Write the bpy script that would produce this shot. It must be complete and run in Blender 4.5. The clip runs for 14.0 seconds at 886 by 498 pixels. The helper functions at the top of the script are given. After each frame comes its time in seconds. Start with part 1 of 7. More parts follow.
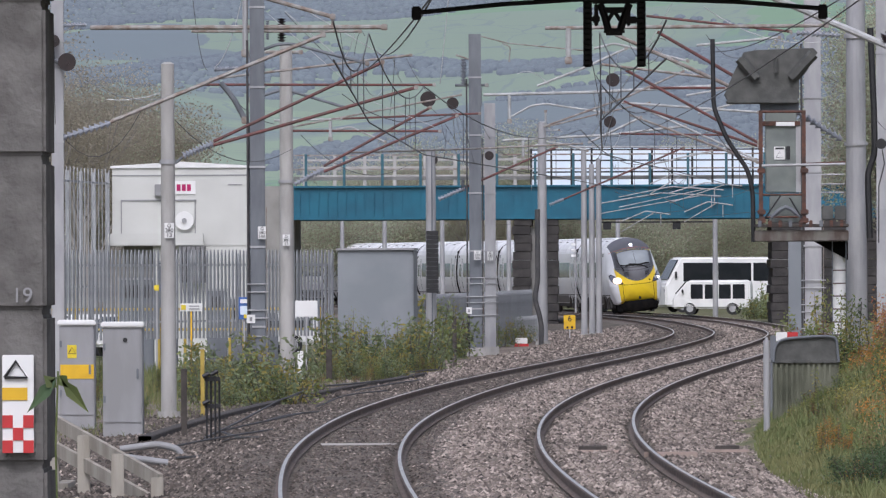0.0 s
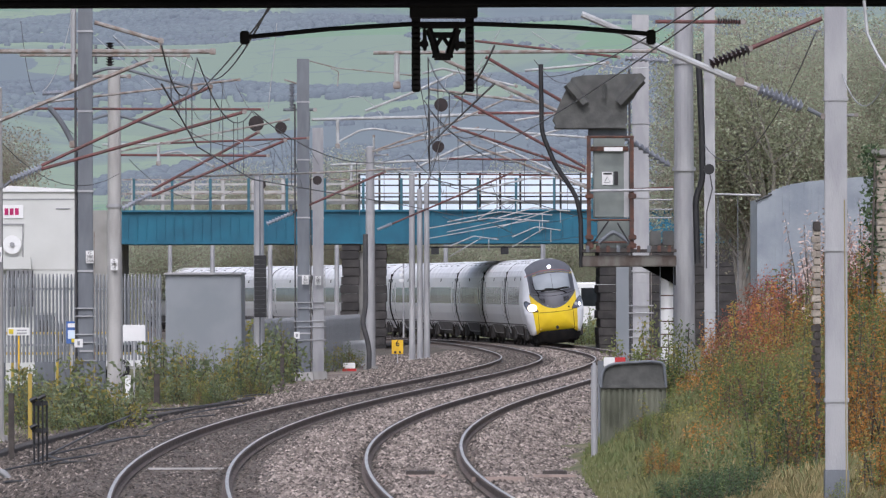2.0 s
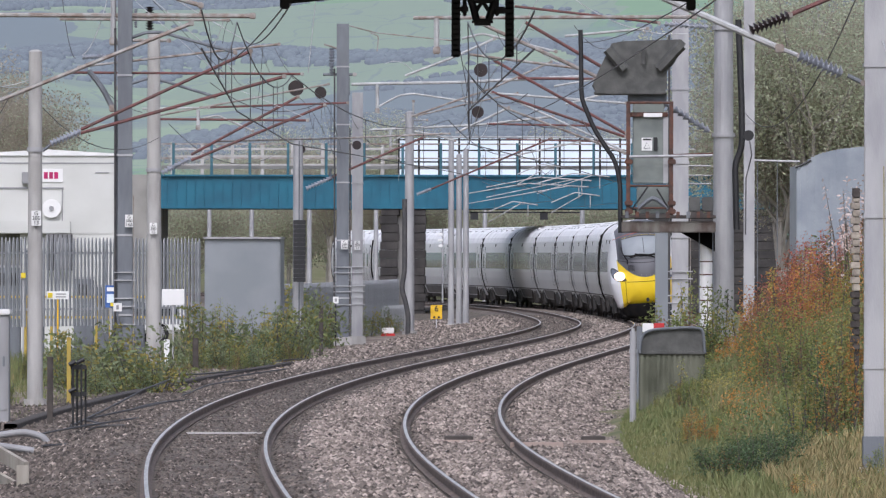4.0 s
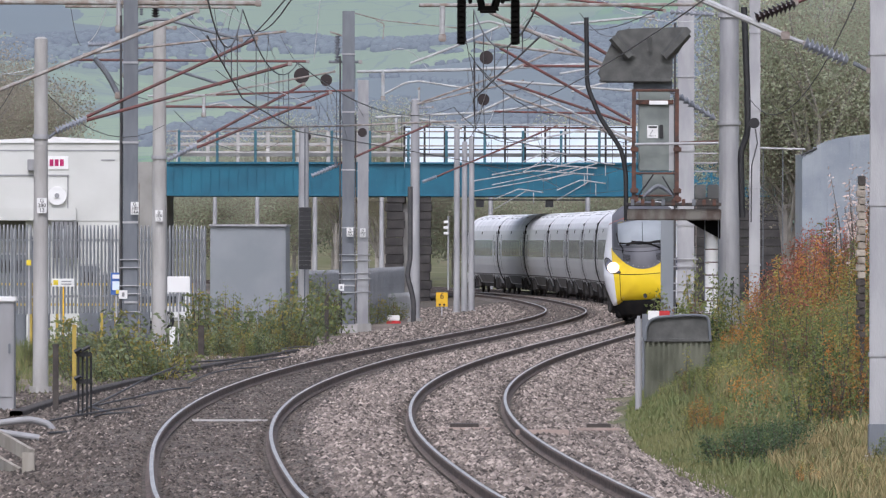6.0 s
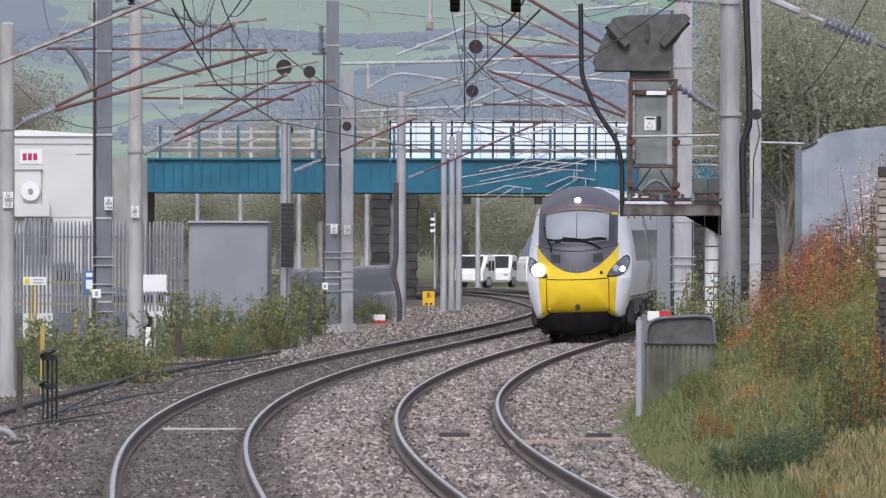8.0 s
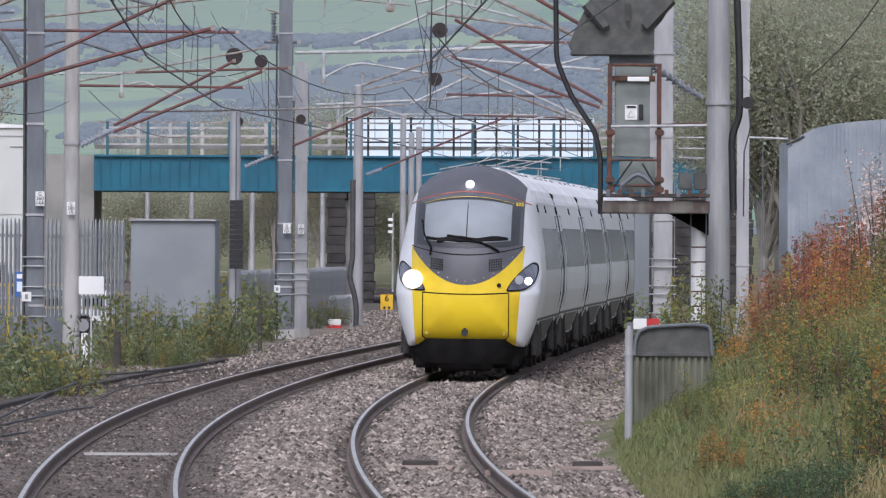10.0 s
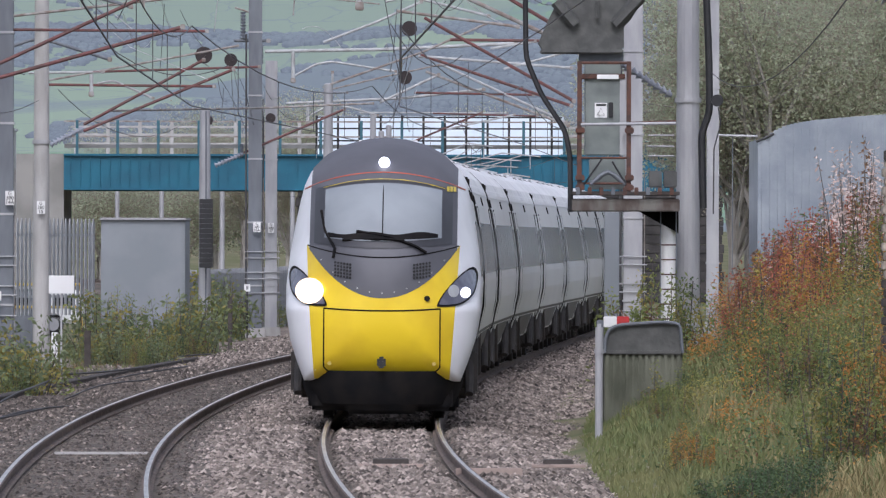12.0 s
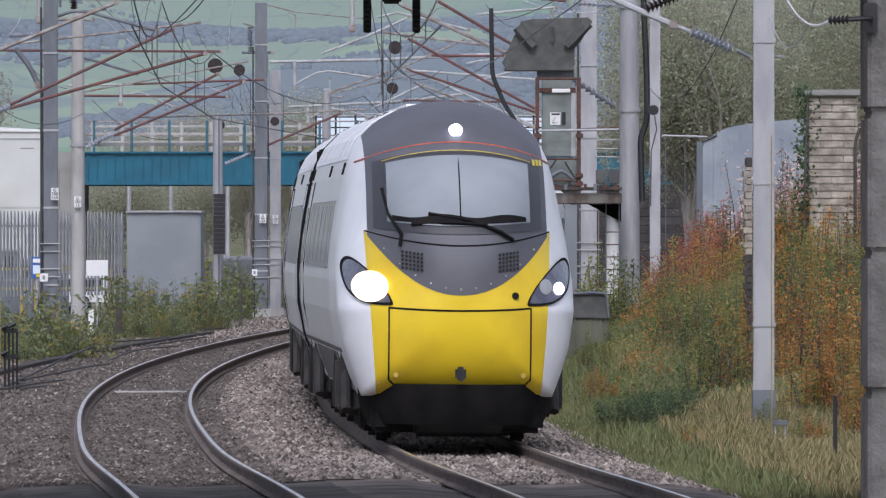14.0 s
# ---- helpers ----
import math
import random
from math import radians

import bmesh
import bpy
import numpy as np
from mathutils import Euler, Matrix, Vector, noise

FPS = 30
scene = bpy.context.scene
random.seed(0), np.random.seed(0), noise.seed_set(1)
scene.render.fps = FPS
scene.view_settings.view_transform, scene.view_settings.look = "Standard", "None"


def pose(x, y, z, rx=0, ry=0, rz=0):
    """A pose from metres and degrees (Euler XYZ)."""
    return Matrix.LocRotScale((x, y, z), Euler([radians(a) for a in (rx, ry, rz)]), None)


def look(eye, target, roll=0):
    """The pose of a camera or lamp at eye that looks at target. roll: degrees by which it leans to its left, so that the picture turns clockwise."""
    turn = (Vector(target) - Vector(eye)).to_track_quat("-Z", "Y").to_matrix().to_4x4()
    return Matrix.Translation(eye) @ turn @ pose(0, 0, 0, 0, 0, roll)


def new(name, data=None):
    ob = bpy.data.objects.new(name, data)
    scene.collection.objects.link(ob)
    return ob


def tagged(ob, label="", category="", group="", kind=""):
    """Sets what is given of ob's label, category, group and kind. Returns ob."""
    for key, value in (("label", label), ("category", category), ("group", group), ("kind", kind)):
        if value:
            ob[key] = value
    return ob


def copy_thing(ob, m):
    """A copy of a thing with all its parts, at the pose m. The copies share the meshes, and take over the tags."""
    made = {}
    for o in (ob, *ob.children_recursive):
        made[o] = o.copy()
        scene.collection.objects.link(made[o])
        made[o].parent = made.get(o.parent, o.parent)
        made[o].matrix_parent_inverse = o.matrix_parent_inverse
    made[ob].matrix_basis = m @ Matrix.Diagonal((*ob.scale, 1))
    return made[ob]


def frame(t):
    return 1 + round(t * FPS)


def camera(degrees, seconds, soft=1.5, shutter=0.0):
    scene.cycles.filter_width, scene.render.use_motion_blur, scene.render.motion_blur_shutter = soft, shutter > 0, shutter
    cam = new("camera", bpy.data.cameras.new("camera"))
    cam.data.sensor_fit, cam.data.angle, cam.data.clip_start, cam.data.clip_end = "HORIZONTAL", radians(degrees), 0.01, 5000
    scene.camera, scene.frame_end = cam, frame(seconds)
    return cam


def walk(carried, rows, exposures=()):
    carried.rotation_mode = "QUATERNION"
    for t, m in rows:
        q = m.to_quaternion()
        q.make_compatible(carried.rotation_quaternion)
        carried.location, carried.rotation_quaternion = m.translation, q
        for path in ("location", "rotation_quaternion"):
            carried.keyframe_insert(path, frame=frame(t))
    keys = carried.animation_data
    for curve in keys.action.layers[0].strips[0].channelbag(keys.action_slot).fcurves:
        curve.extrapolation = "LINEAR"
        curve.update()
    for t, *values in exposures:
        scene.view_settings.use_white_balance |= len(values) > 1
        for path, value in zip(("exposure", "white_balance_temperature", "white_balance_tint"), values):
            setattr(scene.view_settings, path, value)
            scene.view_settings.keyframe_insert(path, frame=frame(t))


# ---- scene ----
cam = camera(5.61, 14.0, soft=1.25)
walk(cam, [
    (0, look((0.00, 0.00, 2.60), (-2.662, 170, 2.881), -0.25)),
    (0.5, look((0.00, 0.00, 2.60), (-2.006, 170, 2.712), -0.30)),
    (1, look((0.00, 0.00, 2.60), (-2.000, 170, 3.397), -0.22)),
    (1.5, look((0.00, 0.00, 2.60), (-0.364, 170, 3.619), -0.09)),
    (2, look((0.00, 0.00, 2.60), (0.574, 170, 3.335), -0.14)),
    (2.5, look((0.00, 0.00, 2.60), (0.544, 170, 3.046), -0.03)),
    (3, look((0.00, 0.00, 2.60), (-0.000, 170, 2.951), -0.00)),
    (3.5, look((0.00, 0.00, 2.60), (-0.130, 170, 2.771), 0.03)),
    (4, look((0.00, 0.00, 2.60), (-0.163, 170, 2.681), 0.06)),
    (6.5, look((0.00, 0.00, 2.60), (-0.274, 170, 2.429), 0.09)),
    (7, look((0.00, 0.00, 2.60), (-0.327, 170, 2.431), 0.06)),
    (9.5, look((-0.15, 25.80, 2.50), (0.448, 170, 2.318), 0.28)),
    (10, look((-0.15, 25.80, 2.50), (0.547, 170, 2.385), 0.28)),
    (10.5, look((-0.15, 25.80, 2.50), (0.755, 170, 2.369), 0.17)),
    (11, look((-0.15, 25.80, 2.50), (0.857, 170, 2.335), 0.24)),
    (11.5, look((-0.15, 25.80, 2.50), (0.957, 170, 2.247), 0.17)),
    (12, look((-0.15, 25.80, 2.50), (1.025, 170, 2.360), 0.14)),
    (12.5, look((-0.15, 25.80, 2.50), (1.290, 170, 2.619), 0.04)),
    (13, look((-0.20, 23.50, 2.55), (1.778, 170, 2.620), 0.13)),
    (13.2, look((-0.20, 20.50, 2.55), (2.026, 170, 2.559), 0.19)),
    (13.5, look((-0.20, 11.00, 2.50), (2.060, 170, 2.308), 0.06)),
    (13.7, look((-0.15, 3.20, 2.47), (1.708, 170, 2.205), 0.05)),
    (14, look((0.05, -7.20, 2.41), (1.498, 170, 2.087), -0.03)),
], exposures=[(0, 0.22, 5900, 17), (1, 0.27, 5900, 17), (2.5, 0.35, 5900, 17), (7.2, 0.42, 5900, 17), (9.3, 0.33, 5850, 17), (12, 0.27, 5800, 17), (13, 0.19, 5800, 17), (13.5, 0.13, 5750, 17), (14, 0.22, 5750, 17)])

# overcast daylight
world = bpy.data.worlds.new("sky")
scene.world = world
world.use_nodes = True
wn = world.node_tree
sky = wn.nodes.new("ShaderNodeTexSky")
sky.sky_type = 'NISHITA'
sky.sun_disc = False
sky.sun_elevation, sky.sun_rotation = radians(48), radians(186)
sky.air_density, sky.dust_density, sky.ozone_density = 1.0, 4.0, 1.0
soft_sky = wn.nodes.new("ShaderNodeHueSaturation")
soft_sky.inputs["Saturation"].default_value = 0.45
wn.links.new(sky.outputs[0], soft_sky.inputs["Color"])
wn.links.new(soft_sky.outputs[0], wn.nodes["Background"].inputs[0])
wn.nodes["Background"].inputs[1].default_value = 0.13
sun_data = bpy.data.lights.new("sun", 'SUN')
sun_data.energy, sun_data.angle, sun_data.color = 1.1, radians(25), (1, 0.96, 0.9)
sun = new("sun", sun_data)
sun.matrix_world = look((-5, -44, 50), (0, 0, 0))


# ---- materials ----
def mat(name, a, b=None, rough=0.6, metal=0.0, scale=8.0, bump=0.0, fine=60.0, emit=0.0, spec=0.5, random_value=0.0, stretch=(1, 1, 1), low=0.38, high=0.62, haze=None, thin=0.0):
    """Two-tone weathered material: a broad mottling from a to b, and fine grain relief."""
    m = bpy.data.materials.new(name)
    m.use_nodes = True
    nt = m.node_tree
    bs = nt.nodes["Principled BSDF"]
    b = b or tuple(c * 0.75 for c in a)
    tc = nt.nodes.new("ShaderNodeTexCoord")
    mp = nt.nodes.new("ShaderNodeMapping")
    mp.inputs["Scale"].default_value = stretch
    nt.links.new(tc.outputs["Object"], mp.inputs[0])
    n1 = nt.nodes.new("ShaderNodeTexNoise")
    n1.inputs["Scale"].default_value, n1.inputs["Detail"].default_value = scale, 6
    nt.links.new(mp.outputs[0], n1.inputs["Vector"])
    ramp = nt.nodes.new("ShaderNodeValToRGB")
    ramp.color_ramp.elements[0].position, ramp.color_ramp.elements[1].position = low, high
    ramp.color_ramp.elements[0].color, ramp.color_ramp.elements[1].color = (*a, 1), (*b, 1)
    nt.links.new(n1.outputs[0], ramp.inputs[0])
    col = ramp.outputs[0]
    if random_value:
        oi = nt.nodes.new("ShaderNodeObjectInfo")
        geo = nt.nodes.new("ShaderNodeNewGeometry")
        add = nt.nodes.new("ShaderNodeMath")
        add.operation = 'ADD'
        nt.links.new(oi.outputs["Random"], add.inputs[0])
        nt.links.new(geo.outputs["Random Per Island"], add.inputs[1])
        mr = nt.nodes.new("ShaderNodeMapRange")
        mr.inputs[1].default_value, mr.inputs[2].default_value = 0, 2
        mr.inputs[3].default_value, mr.inputs[4].default_value = 1 - random_value, 1 + random_value
        nt.links.new(add.outputs[0], mr.inputs[0])
        hs = nt.nodes.new("ShaderNodeHueSaturation")
        nt.links.new(mr.outputs[0], hs.inputs["Value"])
        nt.links.new(col, hs.inputs["Color"])
        col = hs.outputs[0]
    nt.links.new(col, bs.inputs["Base Color"])
    bs.inputs["Roughness"].default_value, bs.inputs["Metallic"].default_value = rough, metal
    bs.inputs["Specular IOR Level"].default_value = spec
    if bump:
        n2 = nt.nodes.new("ShaderNodeTexNoise")
        n2.inputs["Scale"].default_value, n2.inputs["Detail"].default_value = fine, 4
        nt.links.new(mp.outputs[0], n2.inputs["Vector"])
        bp = nt.nodes.new("ShaderNodeBump")
        bp.inputs["Strength"].default_value, bp.inputs["Distance"].default_value = bump, 0.03
        nt.links.new(n2.outputs[0], bp.inputs["Height"])
        nt.links.new(bp.outputs[0], bs.inputs["Normal"])
    # air haze added as emission of the far surface
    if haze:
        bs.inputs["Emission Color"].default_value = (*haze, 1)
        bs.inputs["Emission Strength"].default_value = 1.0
    if thin:  # leaves let part of the light through
        tr = nt.nodes.new("ShaderNodeBsdfTranslucent")
        mx = nt.nodes.new("ShaderNodeMixShader")
        mx.inputs[0].default_value = thin
        nt.links.new(col, tr.inputs["Color"])
        nt.links.new(bs.outputs[0], mx.inputs[1])
        nt.links.new(tr.outputs[0], mx.inputs[2])
        nt.links.new(mx.outputs[0], nt.nodes["Material Output"].inputs["Surface"])
    if emit:
        bs.inputs["Emission Color"].default_value = (*a, 1)
        bs.inputs["Emission Strength"].default_value = emit
    return m


M = {
    "ballast": mat("ballast", (0.25, 0.205, 0.165), (0.115, 0.092, 0.076), 0.9, scale=1.6, bump=1.0, fine=22),
    "ballast_dark": mat("ballast_dark", (0.150, 0.126, 0.104), (0.082, 0.069, 0.057), 0.9, scale=2.0, bump=1.0, fine=22),
    "stone_dark": mat("stone_dark", (0.205, 0.172, 0.145), (0.088, 0.072, 0.060), 0.9, scale=3, random_value=0.8),
    "stone": mat("stone", (0.43, 0.365, 0.315), (0.165, 0.135, 0.115), 0.9, scale=3, random_value=0.85),
    "rail_side": mat("rail_side", (0.19, 0.145, 0.118), (0.11, 0.085, 0.07), 0.8, scale=5, bump=0.3),
    "rail_top": mat("rail_top", (0.90, 0.83, 0.73), (0.66, 0.60, 0.52), 0.3, 1.0, scale=4, stretch=(4, 0.3, 4)),
    "galv": mat("galv", (0.42, 0.42, 0.42), (0.32, 0.32, 0.33), 0.6, 0.25, scale=3, bump=0.15, stretch=(1, 1, 0.25)),
    "galv_dark": mat("galv_dark", (0.17, 0.185, 0.20), (0.125, 0.135, 0.15), 0.6, 0.2, scale=3, bump=0.1, stretch=(1, 1, 0.25)),
    "conc": mat("conc", (0.43, 0.42, 0.40), (0.33, 0.32, 0.30), 0.85, scale=2.5, bump=0.3, stretch=(1, 1, 0.3)),
    "steel_red": mat("steel_red", (0.15, 0.055, 0.05), (0.10, 0.052, 0.045), 0.6, scale=6, bump=0.1),
    "tube": mat("tube", (0.34, 0.33, 0.31), (0.22, 0.17, 0.14), 0.55, 0.3, scale=4),
    "tube_light": mat("tube_light", (0.46, 0.47, 0.47), (0.35, 0.35, 0.34), 0.55, 0.3, scale=4),
    "black": mat("black", (0.012, 0.012, 0.013), (0.02, 0.02, 0.021), 0.5, scale=5),
    "cable": mat("cable", (0.05, 0.05, 0.053), (0.075, 0.072, 0.07), 0.6, scale=5),
    "porcelain": mat("porcelain", (0.30, 0.32, 0.36), (0.22, 0.23, 0.26), 0.3, scale=10),
    "porcelain_brown": mat("porcelain_brown", (0.028, 0.018, 0.018), (0.02, 0.015, 0.015), 0.3, scale=10),
    "teal": mat("teal", (0.012, 0.13, 0.20), (0.010, 0.10, 0.16), 0.5, scale=0.8, bump=0.05),
    "teal_rail": mat("teal_rail", (0.035, 0.12, 0.155), (0.03, 0.10, 0.13), 0.5, scale=2),
    "pale_panel": mat("pale_panel", (0.62, 0.72, 0.80), (0.70, 0.77, 0.83), 0.4, scale=0.3),
    "deck": mat("deck", (0.30, 0.29, 0.27), (0.22, 0.215, 0.20), 0.9, scale=0.6, bump=0.2),
    "dark_stone": mat("dark_stone", (0.055, 0.05, 0.047), (0.028, 0.026, 0.025), 0.9, scale=2, bump=0.6, fine=12, random_value=0.3),
    "pier_stone": mat("pier_stone", (0.155, 0.148, 0.138), (0.098, 0.093, 0.086), 0.9, scale=3, bump=0.8, fine=14, random_value=0.15),
    "brick": mat("brick", (0.40, 0.355, 0.29), (0.22, 0.19, 0.155), 0.9, scale=4, bump=0.5, fine=25, random_value=0.3),
    # near-black colour holds the deck in shade even where light reaches it
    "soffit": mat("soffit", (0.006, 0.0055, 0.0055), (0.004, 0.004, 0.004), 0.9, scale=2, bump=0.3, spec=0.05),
    "white_paint": mat("white_paint", (0.78, 0.78, 0.76), (0.70, 0.70, 0.68), 0.5, scale=1.0),
    "clad": mat("clad", (0.58, 0.585, 0.55), (0.53, 0.535, 0.50), 0.5, scale=0.7, bump=0.03),
    "grey_sheet": mat("grey_sheet", (0.25, 0.27, 0.285), (0.215, 0.235, 0.25), 0.5, 0.1, scale=0.8, bump=0.04),
    "fence": mat("fence", (0.38, 0.39, 0.40), (0.29, 0.30, 0.31), 0.55, 0.1, scale=3, random_value=0.12),
    "cabinet": mat("cabinet", (0.30, 0.30, 0.305), (0.25, 0.25, 0.25), 0.6, 0.1, scale=2.5, bump=0.05, stretch=(1, 1, 0.3)),
    "yellow": mat("yellow", (0.72, 0.44, 0.012), (0.62, 0.37, 0.012), 0.5, scale=3),
    "yellow_dull": mat("yellow_dull", (0.50, 0.37, 0.07), (0.40, 0.29, 0.06), 0.6, scale=3),
    "red": mat("red", (0.5, 0.03, 0.03), (0.42, 0.03, 0.03), 0.5, scale=5),
    "magenta": mat("magenta", (0.45, 0.01, 0.12), None, 0.5, scale=5),
    "blue": mat("blue", (0.05, 0.13, 0.38), (0.04, 0.10, 0.30), 0.5, scale=5),
    "platform": mat("platform", (0.075, 0.055, 0.045), (0.16, 0.15, 0.13), 0.8, scale=4, bump=0.2, stretch=(1, 1, 0.4)),
    "fence_dim": mat("fence_dim", (0.24, 0.255, 0.27), (0.19, 0.20, 0.215), 0.6, scale=3, random_value=0.15),
    "cess": mat("cess", (0.112, 0.090, 0.070), (0.066, 0.058, 0.042), 0.95, scale=0.9, bump=0.8, fine=14),
    "rust": mat("rust", (0.125, 0.055, 0.036), (0.065, 0.040, 0.032), 0.85, scale=7, bump=0.3),
    "box_green": mat("box_green", (0.20, 0.225, 0.205), (0.16, 0.18, 0.17), 0.55, scale=3, bump=0.05),
    "tarp": mat("tarp", (0.095, 0.096, 0.088), (0.06, 0.061, 0.057), 0.7, scale=4, bump=0.4, fine=9),
    "wood": mat("wood", (0.36, 0.335, 0.285), (0.26, 0.235, 0.195), 0.85, scale=5, bump=0.3, stretch=(1, 1, 0.2)),
    "wood_dark": mat("wood_dark", (0.07, 0.06, 0.052), (0.045, 0.038, 0.034), 0.85, scale=5, bump=0.3),
    "sheet_green": mat("sheet_green", (0.165, 0.17, 0.125), (0.075, 0.08, 0.055), 0.8, scale=2, bump=0.2, stretch=(1, 1, 0.4)),
    "poly_sheet": mat("poly_sheet", (0.30, 0.33, 0.36), (0.22, 0.25, 0.285), 0.35, scale=1.2, bump=0.3, fine=5),
    "glass_dark": mat("glass_dark", (0.015, 0.018, 0.02), (0.02, 0.022, 0.025), 0.1, scale=2),
    # train
    "t_silver": mat("t_silver", (0.76, 0.76, 0.75), (0.69, 0.69, 0.68), 0.36, 0.05, scale=0.5, stretch=(1, 0.4, 1)),
    "t_roof": mat("t_roof", (0.84, 0.84, 0.84), (0.66, 0.66, 0.67), 0.5, scale=1.2),
    "t_white": mat("t_white", (0.84, 0.84, 0.85), (0.78, 0.78, 0.79), 0.35, scale=1.5),
    "t_yellow": mat("t_yellow", (0.80, 0.575, 0.012), (0.64, 0.43, 0.014), 0.4, scale=1.1, low=0.45, high=0.72),
    "t_grey": mat("t_grey", (0.115, 0.115, 0.128), (0.095, 0.095, 0.106), 0.6, scale=1.2),
    # train glass: reflected sky is put into the grey base colours
    "t_window": mat("t_window", (0.205, 0.215, 0.22), (0.165, 0.175, 0.18), 0.15, scale=0.8),
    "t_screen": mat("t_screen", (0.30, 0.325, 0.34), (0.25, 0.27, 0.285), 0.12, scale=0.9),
    "t_black": mat("t_black", (0.012, 0.012, 0.013), (0.02, 0.018, 0.017), 0.9, scale=3, spec=0.06),
    "t_bogie": mat("t_bogie", (0.035, 0.032, 0.03), (0.06, 0.052, 0.046), 0.8, scale=4, bump=0.2),
    "t_under": mat("t_under", (0.15, 0.145, 0.14), (0.10, 0.095, 0.09), 0.6, scale=1.5),
    "t_surround": mat("t_surround", (0.05, 0.05, 0.056), (0.04, 0.04, 0.045), 0.5, scale=2),
    "t_lens": mat("t_lens", (0.13, 0.13, 0.16), (0.09, 0.09, 0.12), 0.08, scale=6),
    "lamp_on": mat("lamp_on", (1.0, 0.93, 0.80), None, 0.3, emit=7),
    "lamp_bowl": mat("lamp_bowl", (1.0, 0.78, 0.55), None, 0.3, emit=1.2),
    "lamp_white": mat("lamp_white", (0.95, 0.95, 1.0), None, 0.3, emit=3.5),
    "line_red": mat("line_red", (0.60, 0.12, 0.06), None, 0.4),
    "line_yellow": mat("line_yellow", (0.80, 0.62, 0.03), None, 0.4),
    # plants
    "leaf_green": mat("leaf_green", (0.21, 0.24, 0.075), (0.125, 0.16, 0.052), 0.7, scale=1.2, random_value=0.22, thin=0.42),
    "leaf_grey": mat("leaf_grey", (0.25, 0.29, 0.16), (0.17, 0.21, 0.11), 0.7, scale=1.2, random_value=0.35, thin=0.5),
    "wood_pink": mat("wood_pink", (0.36, 0.28, 0.24), (0.27, 0.215, 0.185), 0.8, scale=6, bump=0.2),
    "leaf_dark": mat("leaf_dark", (0.085, 0.135, 0.055), (0.05, 0.09, 0.04), 0.7, scale=1.2, random_value=0.3, thin=0.25),
    "leaf_yellow": mat("leaf_yellow", (0.36, 0.30, 0.08), (0.235, 0.215, 0.065), 0.7, scale=1.0, random_value=0.22, thin=0.42),
    "leaf_orange": mat("leaf_orange", (0.52, 0.25, 0.06), (0.36, 0.185, 0.055), 0.75, scale=1.0, random_value=0.22, thin=0.42),
    "leaf_red": mat("leaf_red", (0.42, 0.13, 0.085), (0.27, 0.11, 0.075), 0.75, scale=1.0, random_value=0.22, thin=0.42),
    "leaf_brown": mat("leaf_brown", (0.25, 0.145, 0.08), (0.16, 0.105, 0.06), 0.8, scale=1.0, random_value=0.22, thin=0.42),
    "straw": mat("straw", (0.275, 0.218, 0.098), (0.175, 0.155, 0.066), 0.8, scale=1.0, random_value=0.4),
    "seed": mat("seed", (0.468, 0.390, 0.351), (0.364, 0.260, 0.221), 0.8, scale=1.0, random_value=0.3),
    "grass": mat("grass", (0.088, 0.112, 0.036), (0.13, 0.13, 0.05), 0.8, scale=0.5, random_value=0.45),
    "twig": mat("twig", (0.10, 0.085, 0.07), (0.07, 0.06, 0.05), 0.85, scale=2, random_value=0.3),
    "bark_pale": mat("bark_pale", (0.36, 0.335, 0.30), (0.26, 0.24, 0.21), 0.85, scale=2),
    # leaves of the far trees, paled to stand in for haze
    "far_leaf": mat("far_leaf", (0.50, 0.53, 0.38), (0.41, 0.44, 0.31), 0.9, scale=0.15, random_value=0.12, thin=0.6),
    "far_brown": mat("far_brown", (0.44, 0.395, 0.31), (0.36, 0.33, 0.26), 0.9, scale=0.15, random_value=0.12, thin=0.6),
    # woods of the hills glow faintly blue in place of haze
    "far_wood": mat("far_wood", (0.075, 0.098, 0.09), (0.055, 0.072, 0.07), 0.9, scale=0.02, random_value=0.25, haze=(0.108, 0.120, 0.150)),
}


# ---- building helpers ----
def box(bm, x0, y0, z0, x1, y1, z1, bevel=0.0):
    g = bmesh.ops.create_cube(bm, size=1, matrix=Matrix.Translation(((x0 + x1) / 2, (y0 + y1) / 2, (z0 + z1) / 2)) @ Matrix.Diagonal((abs(x1 - x0), abs(y1 - y0), abs(z1 - z0), 1)))
    if bevel:
        es = list({e for v in g["verts"] for e in v.link_edges})
        bmesh.ops.bevel(bm, geom=es, offset=bevel, segments=2, affect='EDGES')
    return bm


def tube(bm, p, q, r, r2=None, n=8):
    p, q = Vector(p), Vector(q)
    d = q - p
    m = Matrix.Translation((p + q) / 2) @ d.to_track_quat('Z', 'Y').to_matrix().to_4x4()
    bmesh.ops.create_cone(bm, cap_ends=True, segments=n, radius1=r, radius2=r if r2 is None else r2, depth=d.length, matrix=m)
    return bm


